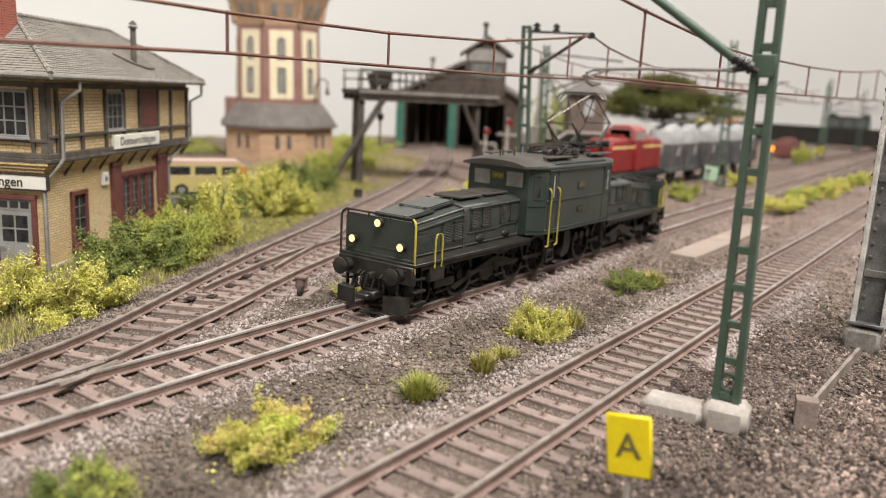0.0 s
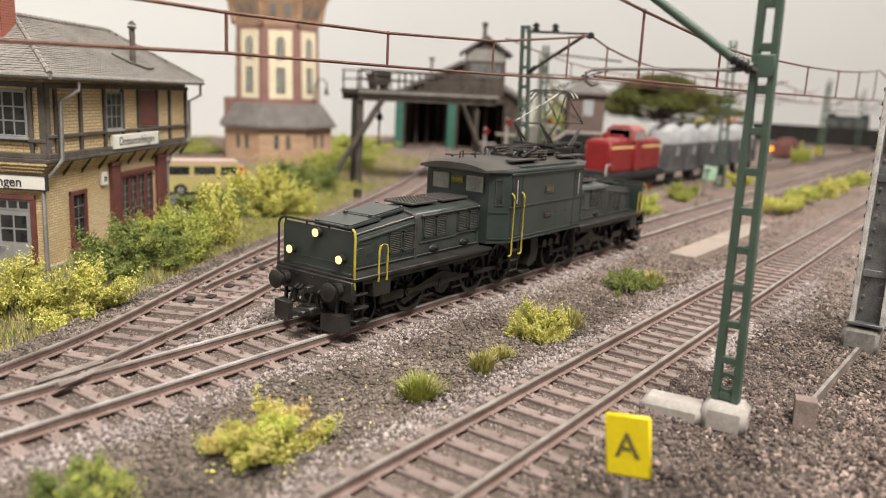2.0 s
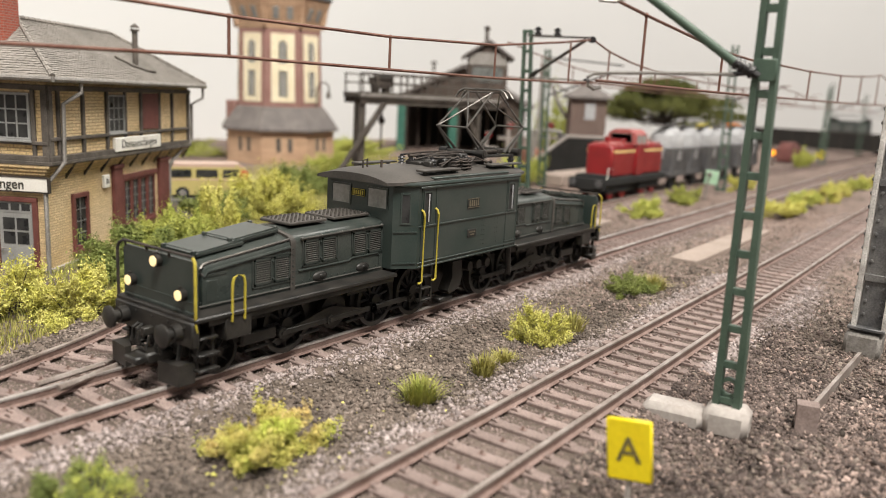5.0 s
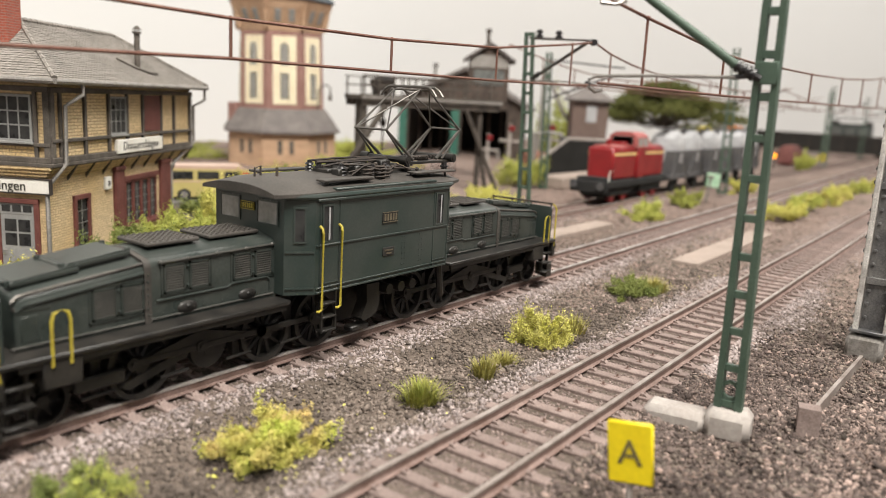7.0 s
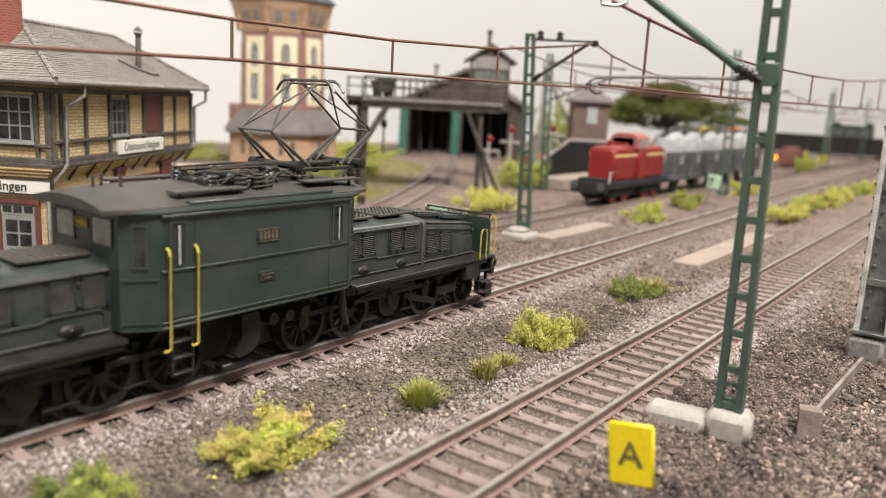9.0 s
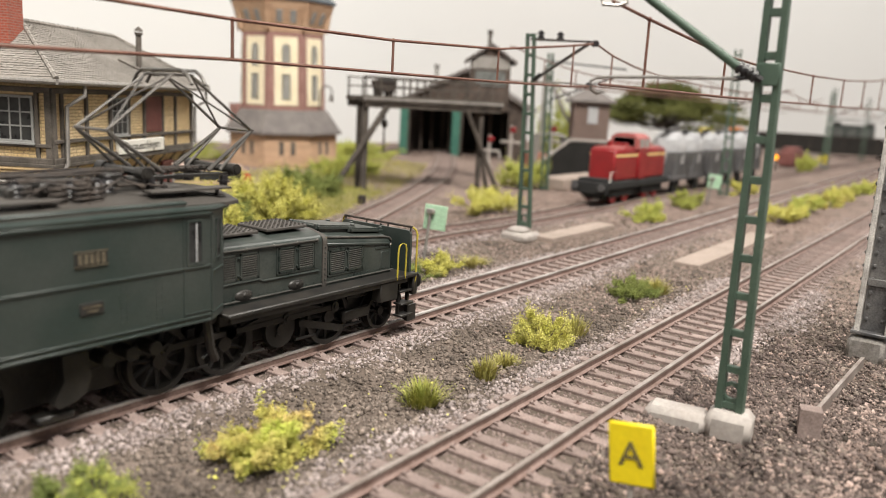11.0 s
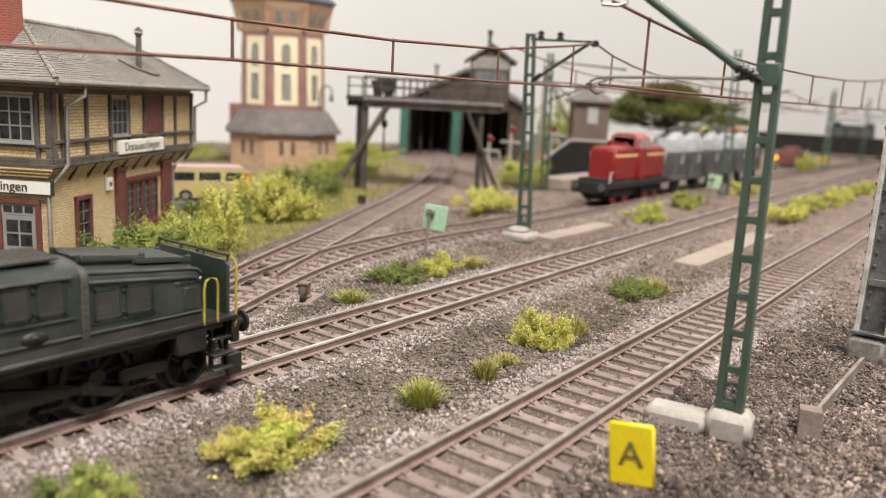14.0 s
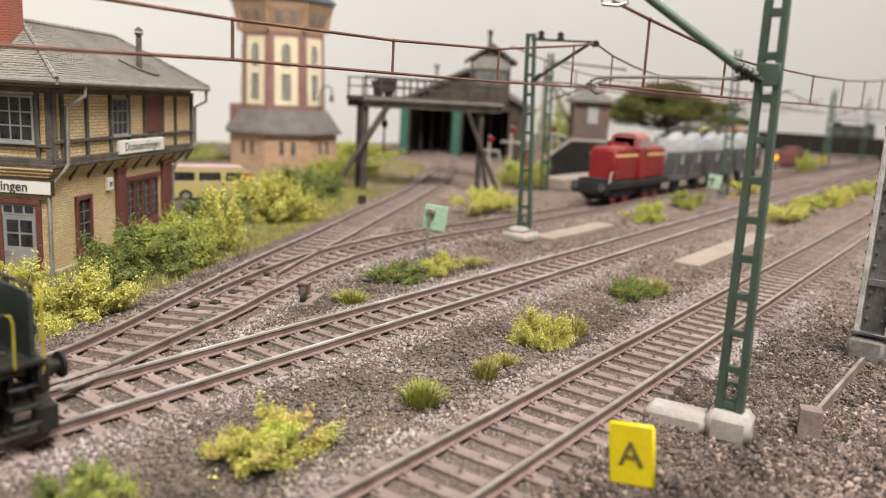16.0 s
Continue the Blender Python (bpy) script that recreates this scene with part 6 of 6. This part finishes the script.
def hopper(x):
    ob = thing("hopper_wagon", "silver and grey domed hopper wagon behind the diesel", "wagon", P(x, 232, 2.3), "hopper wagons")
    part("frame", Shape().box(0, 82, -12, 12, 10, 14, .5), wagon_grey, ob)
    for c in (21, 61):
        part("silo", Shape().loft([[(c + r * math.cos(a), min(1, 12.5 / r) * r * math.sin(a), z) for a in (2 * math.pi * k / 18 for k in range(18))] for r, z in ((6, 12), (18, 24), (19, 36), (17, 43), (9, 48), (4, 49))]), silver, ob)
        part("lid", Shape().tube([(c, 0, 48.6), (c, 0, 51)], 4, 12), wagon_grey, ob)
        for y in (-12, 12):
            part("stay", Shape().tube([(c - 18, y, 12), (c - 10, y, 30)], .9, 6).tube([(c + 18, y, 12), (c + 10, y, 30)], .9, 6), wagon_grey, ob)
    part("walkway", Shape().box(2, 80, -4, 4, 50, 51, .2), wagon_grey, ob)
    part("lower_body", Shape().prism([(-11.5, 14), (11.5, 14), (12.4, 33), (-12.4, 33)], "x", 4, 78), wagon_grey, ob, smooth=False)
    part("end_ladder", Shape().box(81, 82, -6, -5, 12, 50).box(81, 82, 5, 6, 12, 50), wagon_grey, ob, smooth=False)
    for y in (-10, 10):
        part("buffer", Shape().tube([(-4, y, 12), (0, y, 12)], 1.8, 10), tyre, ob)
    bogie_wheels(ob, (14, 68), 5.4, tyre)
    return ob


for x in (603, 693, 783):
    hopper(x)


def machine(x, y, z, material, label, s=1.0):
    ob = thing("excavator", label, "excavator", P(x, y, z, 0, 0, -40))
    part("body", Shape().box(-12 * s, 10 * s, -9 * s, 9 * s, 8, 20 * s, 1), material, ob)
    part("cab", Shape().box(0, 9 * s, -9 * s, 1, 18 * s, 30 * s, 1), material, ob)
    part("arm", Shape().tube([(8 * s, 4, 16 * s), (22 * s, 4, 28 * s), (34 * s, 4, 18 * s)], 2 * s, 6), material, ob)
    for y2 in (-7, 7):
        part("crawler", Shape().box(-14 * s, 12 * s, y2 * s - 3, y2 * s + 3, 0, 8, 2), tyre, ob)


tagged(part("loading_dock", Shape().box(850, 990, 270, 345, -3, 27, 1), concrete), "raised grey loading dock behind the wagons", "dock")
machine(905, 303, 27, sign_yellow, "yellow toy excavator on the loading dock", .8)
machine(950, 283, 27, mat("orange_paint", (0.75, 0.22, 0.02), rough=.4), "orange toy excavator on the loading dock", .9)
tagged(part("tail_car", Shape().box(1190, 1250, 258, 280, 0, 22, 2).box(1200, 1240, 260, 278, 22, 27, 1.5), mat("dull_red_brown", (0.16, 0.06, 0.055), (0.22, 0.09, 0.08), 9, .6, .7)), "dull red end wagon far down the siding", "wagon")
tagged(part("signal_light", Shape().tube([(1113, 265, 15), (1116, 265, 15)], 3.4, 12), glow("orange_glow", (1.0, 0.36, 0.03), 1.6)), "small glowing orange signal lamp", "lamp")

tagged(part("signal_post", Shape().box(1116.2, 1118, 264, 266, -4, 18, .3).box(1115.8, 1119, 261, 269, 11, 19.4, .5), tyre), "thin black signal post far down the siding", "signal")

# ---- far bridge with a dark tram car on it ----
bridge = thing("girder_bridge", "dark plate girder bridge across the far tracks", "bridge", P(1700, 0, 0))
part("girder", Shape().box(0, 8, -60, 560, 4, 36, .8), loco_black, bridge)
part("top_flange", Shape().box(-3, 11, -60, 560, 36, 39, .5), iron_dark, bridge)
part("deck", Shape().box(8, 70, -60, 560, 8, 14, .5), concrete, bridge)
for y in (-40, 330, 540):
    part("pier", Shape().box(4, 66, y - 10, y + 10, -5, 8, 1), concrete, bridge)
for y in range(-50, 550, 30):
    part("stiffener", Shape().box(-1.5, 0, y, y + 2, 5, 36), iron_dark, bridge, smooth=False)
tram = thing("tram_car", "dark green boxy tram car on the far bridge", "tram", P(1735, 274, 18))
part("body", Shape().box(-14, 14, -38, 38, 4, 40, 1.5), loco_green, tram)
part("roof", Shape().box(-12, 12, -37, 37, 40, 44, 1.5), loco_black, tram)
for y in (-24, 0, 24):
    part("window", Shape().box(-14.5, -13.8, y - 9.5, y + 9.5, 22, 36, .4), win_glass, tram)
for y in (-30, 30):
    part("wheel", Shape().tube([(-10, y, 4), (10, y, 4)], 4, 12), tyre, tram)
    part("roof_box", Shape().box(-6, 6, y - 7, y + 7, 44, 49, .8), loco_black, tram)
ds = thing("round_sign", "yellow round sign on a thin post", "sign", P(1376, 253, -2))
part("post", Shape().tube([(0, 0, 0), (0, 0, 12)], 1, 6), zinc, ds)
part("disc", Shape().tube([(-1, 0, 8), (0, 0, 8)], 7, 16), sign_yellow, ds)

# ---- small things by the track ----
sgn = thing("letter_sign", "yellow board lettered A on a thin post", "sign", P(119, 44.8, -3.6, 0, 0, 0))
brd = part("board", Shape().box(-.4, .4, -4.0, 3.9, 6.2, 17.4, .35), sign_yellow, sgn, m=P(0, -1.0, .7, -6, 0, 9))
letters("letter", "A", 6.3, mat("faded_ink", (0.17, 0.14, 0.05)), brd, P(-.45, 0, 11.7, 90, 0, -90), bold=.06)
part("post", Shape().tube([(.5, 0, -1), (.5, 0, 8)], .6, 8), concrete, sgn)
gs = thing("green_sign", "pale green square sign seen from behind on a post", "sign", P(262, 199, -2))
part("post", Shape().tube([(-2.4, 1.8, 0), (-1.2, .2, 21.5)], .75, 7), zinc, gs)
part("board", Shape().box(-.4, .4, -5.0, 5.0, 13.2, 24.0, .15).moved(Matrix.Rotation(math.radians(22), 4, "Z") @ Matrix.Rotation(math.radians(4), 4, "X")), mat("pale_green_enamel", (0.33, 0.52, 0.36), (0.4, 0.58, 0.42), 6, .6, .5), gs)
part("bracket", Shape().box(-2.2, -.4, -1.9, 2.0, 20.2, 22.4, .3), zinc, gs)
for k in range(9):
    x = 140 + k * 6.2
    tagged(part("slide_chair", Shape().box(-1.7, 1.7, -1.3, 1.3, 0, .7, .15).box(-.9, .9, -.6, .6, .6, 1.0, .15), iron_dark, m=P(x, float(shed_line(x)) + (-2.5 if k % 2 else 3.2), 0, 0, 0, 26)), "dark iron slide chair between the turnout rails", "chair plate", "turnout slide chairs")
gs2 = copy_thing(gs, P(608, 188.5, -3, 0, 0, 0))
tagged(gs2, "distant pale green square sign beside the main line")
sw = thing("point_lever", "rusty point lever box with weight beside the turnout", "lever", P(172, 184, -1.2, 0, 0, 25))
part("base", Shape().box(-7, 9, -5, 5, -.6, .5, .2), sleeper_mat, sw)
part("lantern", Shape().box(1.6, 4.8, -1.6, 1.6, .5, 1.6, .2).box(1.6, 2.4, -1.6, 1.6, 1.5, 4.6, .15).box(1.6, 4.8, -1.6, -.9, 1.5, 4.6, .15).box(1.6, 4.8, .9, 1.6, 1.5, 4.6, .15).box(1.3, 5.1, -1.9, 1.9, 4.4, 5.4, .25), rust, sw)
part("weight", Shape().tube([(-4, -3.1, 2.0), (-4, -1.9, 2.0)], 1.7, 14).tube([(-4, -3.4, 2.0), (-4, -1.6, 2.0)], .6, 8), iron_dark, sw)
part("lever", Shape().tube([(-4, -2.5, 2.4), (0, -2.5, 1.2), (3, -2.5, 1)], .4, 6), rust, sw)
lp = thing("point_lever", "small rusty point lever by the shed track", "lever", P(357, 328, -1))
part("lantern", Shape().box(-2, 2, -2, 2, 0, 6, .3), iron_dark, lp)
part("base", Shape().box(-6, 6, -3, 3, -.6, .4, .2), sleeper_mat, lp)

flange_grey = mat("worn_grey_steel", (0.62, 0.60, 0.57), (0.36, 0.34, 0.32), 5, 0.5, 0.5, 0.0, bump=0.2, depth=0.05)
stub_grey = mat("weathered_block", (0.24, 0.225, 0.21), (0.15, 0.135, 0.12), 4, 0.7, 0.85, depth=0.2)
leg = thing("steel_column", "grey riveted steel column standing on a stone block", "column", P(254.6, 22.2, -2.4))
part("block", Shape().box(-4.5, 5, .4, 10.4, -2, 6.6, 1.1), stub_grey, leg)
part("web", Shape().box(-1.2, .2, 1, 7.6, 7.4, 112), girder_grey, leg, smooth=False)
part("flange", Shape().box(-3.6, 4, 7.8, 9.2, 7.4, 112, .2), flange_grey, leg, smooth=False)
part("flange", Shape().box(-3.6, 4, -.2, 1.2, 7.4, 112, .2), flange_grey, leg, smooth=False)
part("base_plate", Shape().box(-4.2, 4.6, 0, 10, 7.4, 8.4, .2), girder_grey, leg)
for z in (22, 50, 78):
    part("gusset", Shape().box(-2.0, -1.2, 1, 7.8, z, z + 2.2, .2), girder_grey, leg)
rv = Shape()
for z in range(12, 108, 4):
    for y in (2.2, 6.6):
        rv.ball((-1.4, y, z), .45, .6, .6, 6, 4)
    for x in (-3.6, 3):
        rv.ball((x * .8, 9.3, z), .6, .4, .6, 6, 4)
tagged(part("rivets", rv, girder_grey, leg), kind="stuff")
tagged(part("concrete_stub", Shape().prism([(-2.6, -4), (2.6, -4), (2.0, 3.4), (-2.0, 3.4)], "y", -2.3, 2.3), sleeper_mat, m=P(180.5, 28.3, 0, 0, 0, 15)), "brown weathered stub block beside the ballast", "block")
tagged(part("loose_rail", Shape().prism([(182, 28.4), (182, 29.3), (244, 27.4), (244, 26.5)], "z", -3.4, .3), rail_top), "rusty rail lying from the stub to the gantry leg", "rail")
for a, b in (((76, 153.4), (92, 157.8)), ((74, 158.6), (90, 160.6))):
    tagged(part("check_rail", Shape().tube([(a[0], a[1], 2.2), (b[0], b[1], 2.2)], .7, 6), rail_top), "short bright check rail in the turnout", "rail")


# ---- plants ----
def bush(label, x, y, rx, ry, h, material, n, leaf=1.0, seed=1, lumps=7, z=None, name="bush", kind=""):
    """A loose clump of many small leaves round several uneven lumps, with a few twigs."""
    rng = np.random.default_rng(seed)
    z0 = float(ground_z(np.array(x), np.array(y))) if z is None else z
    lumps2 = lumps * 3
    cs = np.c_[rng.uniform(-.8, .8, lumps2) * rx, rng.uniform(-.8, .8, lumps2) * ry, rng.uniform(.08, .9, lumps2) * h]
    cs[:, 2] *= 1 - .45 * np.clip((cs[:, 0] / rx) ** 2 + (cs[:, 1] / ry) ** 2, 0, 1)
    cr = rng.uniform(.11, .29, lumps2)
    n, leaf = int(n * 5.6), leaf * .5
    k = rng.integers(0, lumps2, n)
    d = rng.normal(0, 1, (n, 3))
    d /= np.linalg.norm(d, axis=1)[:, None]
    rad = rng.uniform(.35, 1.08, n) ** .6
    p = cs[k] + d * (cr[k] * rad)[:, None] * np.array([rx, ry, h * .8])
    tw = rng.random(n) < .45
    u = rng.uniform(.2, 1.0, n)[:, None]
    root = cs[k] * [.35, .35, .15]
    tip = cs[k] + (cs[k] * [.35, .35, .2] + rng.normal(0, .10, (n, 3)) * [0, 0, h]) + np.array([0, 0, .1 * h])
    line_p = root + (tip - root) * u + rng.normal(0, .045, (n, 3)) * [rx, ry, h]
    p = np.where(tw[:, None], line_p, p)
    p[:, 2] = np.maximum(p[:, 2], rng.uniform(0, .12, n) * h)
    a = rng.normal(0, 1, (n, 3)) + d * .4
    a /= np.linalg.norm(a, axis=1)[:, None]
    b = np.cross(a, rng.normal(0, 1, (n, 3)))
    b /= np.linalg.norm(b, axis=1)[:, None]
    c = np.cross(a, b)
    sz = rng.uniform(.5, 1.15, n)[:, None] * leaf
    quad = np.stack([p - a * sz * .95, p + b * sz * .34 + c * sz * .12, p + a * sz * .95, p - b * sz * .34 + c * sz * .12], 1)
    co = (quad.reshape(-1, 3) + [x, y, z0]) * MM
    i = np.arange(n)[:, None] * 4
    me = bpy.data.meshes.new(name)
    me.from_pydata(co, [], np.r_[np.c_[i, i + 1, i + 2], np.c_[i, i + 2, i + 3]].tolist())
    me.materials.append(material)
    ob = thing(name, label, name, kind=kind)
    f = new("foliage", me)
    f.parent = ob
    s = Shape()
    for j in range(lumps2):
        q = cs[j]
        s.tube([(x + q[0] * .2, y + q[1] * .2, z0 - .6), (x + q[0] * .6, y + q[1] * .6, z0 + q[2] * .5), (x + q[0], y + q[1], z0 + q[2])], .28, 4, .12)
    part("stem", s, timber, ob)
    return ob


def tuft(label, x, y, r, h, n, material, seed):
    rng = np.random.default_rng(seed)
    z0 = float(ground_z(np.array(x), np.array(y))) - .2
    s = Shape()
    for k in range(n):
        a, q = rng.uniform(0, 6.28), rng.uniform(0, 1) ** .6
        bx, by = x + r * .55 * q * math.cos(a), y + r * .55 * q * math.sin(a)
        a2 = a + rng.normal(0, .5)
        hh, out = h * rng.uniform(.5, 1.1) * (1 - .35 * q), r * rng.uniform(.2, .75) * (q + .15)
        w = rng.uniform(.10, .19)
        tx, ty = -math.sin(a2) * w, math.cos(a2) * w
        mx, my = bx + out * .35 * math.cos(a2), by + out * .35 * math.sin(a2)
        s.add([(bx - tx, by - ty, z0), (bx + tx, by + ty, z0), (mx + tx * .8, my + ty * .8, z0 + hh * .62), (mx - tx * .8, my - ty * .8, z0 + hh * .62), (bx + out * math.cos(a2), by + out * math.sin(a2), z0 + hh)],
              [(0, 1, 2, 3), (3, 2, 4)])
    me = mesh_of("grass_tuft", s, material, fix=False)
    return tagged(new("grass_tuft", me), label, "grass tuft")


bush("ragged yellow-orange bush in the gravel", 92, 107.5, 12.5, 9, 9.6, leaf_autumn, 3600, 1.0, 11, 13)
bush("low green bush with yellow tips", 58.5, 113, 7.5, 7.5, 7.6, leaf_dark, 1800, .8, 12, 8)
bush("low yellow-green sprig at the layout edge", 60, 111, 6, 6, 7.6, leaf_lime, 420, .8, 13, 8)
tuft("green grass tuft in the gravel", 133, 101, 7, 7.5, 420, grass_mat, 1)
tuft("dry grass tuft in the gravel", 159, 101, 5, 7, 260, grass_dry, 2)
tuft("low dry grass beside the yellow bush", 170, 102, 5, 4.5, 180, grass_dry, 3)
bush("bright yellow bush between the tracks", 192, 103.5, 7.5, 8.5, 11.5, leaf_yellow, 3000, .9, 14, 16)
tuft("dry grass tuft beside the yellow bush", 208, 101, 6, 8, 260, grass_dry, 4)
bush("dark green bush between the tracks", 268, 109, 11, 9, 8.5, leaf_dark, 1800, 1.0, 15, 9)
tuft("pale grass tuft beside the green bush", 284, 105, 8, 7, 260, grass_dry, 5)
bush("dark green bush by the green sign", 222, 183, 14, 8, 8, leaf_dark, 2200, 1.0, 16, 10)
bush("yellow-green bush by the green sign", 246, 181, 11, 7, 9, leaf_yellow, 1700, 1.0, 17, 8)
tuft("grass tuft beside the point lever", 185, 173, 8, 6, 320, grass_mat, 6)
tuft("grass at the end of the bushes", 268, 180, 9, 6, 260, grass_dry, 7)
bush("yellow-green bush at the gantry foot", 405, 268, 26, 16, 17, leaf_yellow, 1700, 2.0, 18, 9)
bush("yellow-green bush beside the main line", 478, 186, 24, 12, 12, leaf_lime, 1100, 2.0, 19, 8)
bush("green bush beside the main line", 578, 196, 26, 12, 12, leaf_green, 1000, 2.2, 20, 8)
for k, (x, y, c) in enumerate(((560, 121, leaf_yellow), (620, 122, leaf_lime), (690, 121, leaf_autumn), (770, 122, leaf_yellow), (850, 122, leaf_lime), (940, 120, leaf_yellow))):
    bush("yellow-green bush in a row between the tracks", x, y, 34, 11, 13, c, 800, 2.6, 30 + k, 7)
bush("yellow-green bush far down the line", 1120, 228, 50, 13, 25, leaf_lime, 900, 4, 40, 7)
bush("yellow-green bush at the far mast", 720, 196, 30, 10, 13, leaf_yellow, 700, 2.6, 41, 6)
# along the signal box and the bank
bush("bright yellow-green bush before the signal box", 112, 212, 15, 11, 15, leaf_yellow, 4600, 1.25, 50, 12)
bush("bright yellow-green bush before the signal box door", 98, 224, 12, 9, 17, leaf_yellow, 1800, 1.25, 51, 10)
bush("dark green bush against the signal box wall", 150, 246, 17, 13, 18, leaf_dark, 5200, 1.4, 52, 13)
bush("green bush against the signal box wall", 166, 250, 17, 12, 18, leaf_green, 4800, 1.4, 53, 13)
bush("green bush by the track bank", 136, 236, 10, 7, 8, leaf_dark, 1400, 1.2, 54, 8)
bush("tall lime bush by the signal box", 180, 262, 13, 11, 21, leaf_lime, 4200, 1.5, 55, 11)
bush("tall yellow bush by the signal box", 200, 264, 11, 10, 26, leaf_yellow, 3600, 1.5, 56, 10)
bush("dark green bush in front of the van", 234, 312, 17, 12, 15, leaf_dark, 2800, 1.6, 57, 11)
bush("large yellow-green bush on the bank", 271, 310, 23, 16, 25, leaf_yellow, 6500, 1.9, 58, 14)
bush("large green bush on the bank", 342, 365, 22, 16, 21, leaf_dark, 4200, 2.0, 59, 11)
bush("yellow-green bush by the gantry trestle", 470, 452, 40, 18, 18, leaf_lime, 1800, 2.6, 62, 12)
bush("yellow-green bush before the engine shed", 590, 560, 60, 24, 20, leaf_lime, 2000, 3.2, 63, 12)
bush("pale green hedge behind the signal box", 380, 620, 90, 26, 19, leaf_green, 2000, 3.4, 65, 12)
bush("yellow-green bush behind the gantry trestle", 560, 330, 30, 18, 26, leaf_lime, 1400, 2.6, 66, 10)
bush("green tree behind the far mast", 800, 420, 40, 30, 80, leaf_green, 1800, 4, 67, 12)


def field(label, n, x0, x1, off0, off1, h, material, seed):
    """Short static grass along the bank beside the shed track."""
    rng = np.random.default_rng(seed)
    x = rng.uniform(x0, x1, n)
    y = shed_line(x) + rng.uniform(off0, off1, n)
    z = ground_z(x, y) - .2
    a, hh, w = rng.uniform(0, 6.28, n), rng.uniform(.5, 1.1, n) * h, .16
    dx, dy = np.cos(a), np.sin(a)
    ln = rng.uniform(.1, .6, n) * hh
    v = np.stack([np.stack([x - dy * w, y + dx * w, z], 1), np.stack([x + dy * w, y - dx * w, z], 1), np.stack([x + dx * ln, y + dy * ln, z + hh], 1)], 1).reshape(-1, 3) * MM
    me = bpy.data.meshes.new("grass")
    me.from_pydata(v, [], (np.arange(n)[:, None] * 3 + np.arange(3)).tolist())
    me.materials.append(material)
    tagged(new("grass", me), label, "grass", kind="stuff")


field("short dry grass along the bank", 9000, 70, 330, 26, 50, 2.4, grass_dry, 3)
field("short green grass along the bank", 14000, 80, 420, 28, 80, 3.4, grass_mat, 4)
field("rough yellow-green grass on the far bank", 9000, 300, 640, 22, 170, 6.0, grass_dry, 5)


def pine(x, y, h, label):
    """A flat-topped pine: trunk, spreading limbs and plates of needles."""
    ob = thing("pine_tree", label, "tree", P(x, y, -2))
    part("trunk", Shape().tube([(0, 0, 0), (2, 1, h * .4), (0, 3, h * .8)], 4, 8, 2), timber, ob)
    rng = np.random.default_rng(8)
    co = []
    for k in range(34):
        a, r = k * 2.4 + rng.uniform(-.5, .5), 14 + 74 * ((k + .5) / 34) ** .8
        cx, cy, cz = r * math.cos(a), r * math.sin(a), h * (1.0 - .40 * (r / 84) ** 1.5) + rng.normal(0, 7)
        part("limb", Shape().tube([(0, 2, h * .5), (cx * .5, cy * .5, cz - 9), (cx, cy, cz - 2)], 1.6, 5, .6), timber, ob)
        for j in range(5):
            q = rng.normal(0, 1, 3) * [9, 9, 2.2] + [cx, cy, cz]
            n = 170
            p = rng.normal(0, 1, (n, 3)) * [6.5, 6.5, 1.9] + q
            p[:, 2] += 2.6 - .02 * ((p[:, 0] - q[0]) ** 2 + (p[:, 1] - q[1]) ** 2)
            d1, d2 = rng.normal(0, 1, (n, 3)) * 1.7, rng.normal(0, 1, (n, 3)) * 1.7
            co.append(np.stack([p, p + d1, p + d2 + [0, 0, 1.2]], 1).reshape(-1, 3))
    v = np.vstack(co) * MM
    me = bpy.data.meshes.new("crown")
    me.from_pydata(v, [], np.arange(len(v)).reshape(-1, 3).tolist())
    me.materials.append(leaf_pine)
    c = new("crown", me)
    c.parent = ob


pine(1000, 378, 100, "dark green flat-topped pine tree behind the wagons")


rng_l = np.random.default_rng(77)
flecks = Shape()
for k in range(90):
    x, y = (rng_l.normal(95, 26), rng_l.normal(103, 9)) if k % 2 else (rng_l.uniform(60, 330), rng_l.uniform(92, 122))
    z = float(ground_z(np.array(x), np.array(y))) + .75
    a, r = rng_l.uniform(0, 6.28), rng_l.uniform(.2, .4)
    flecks.add([(x + r * math.cos(a + q), y + r * math.sin(a + q), z + rng_l.uniform(-.1, .35)) for q in (0, 1.6, 3.1, 4.7)], [(0, 1, 2, 3)])
tagged(new("leaf_litter", mesh_of("leaf_litter", flecks, leaf_yellow, fix=False)), "tiny yellow leaf flecks strewn over the ground", "leaf litter", kind="stuff")


motions()
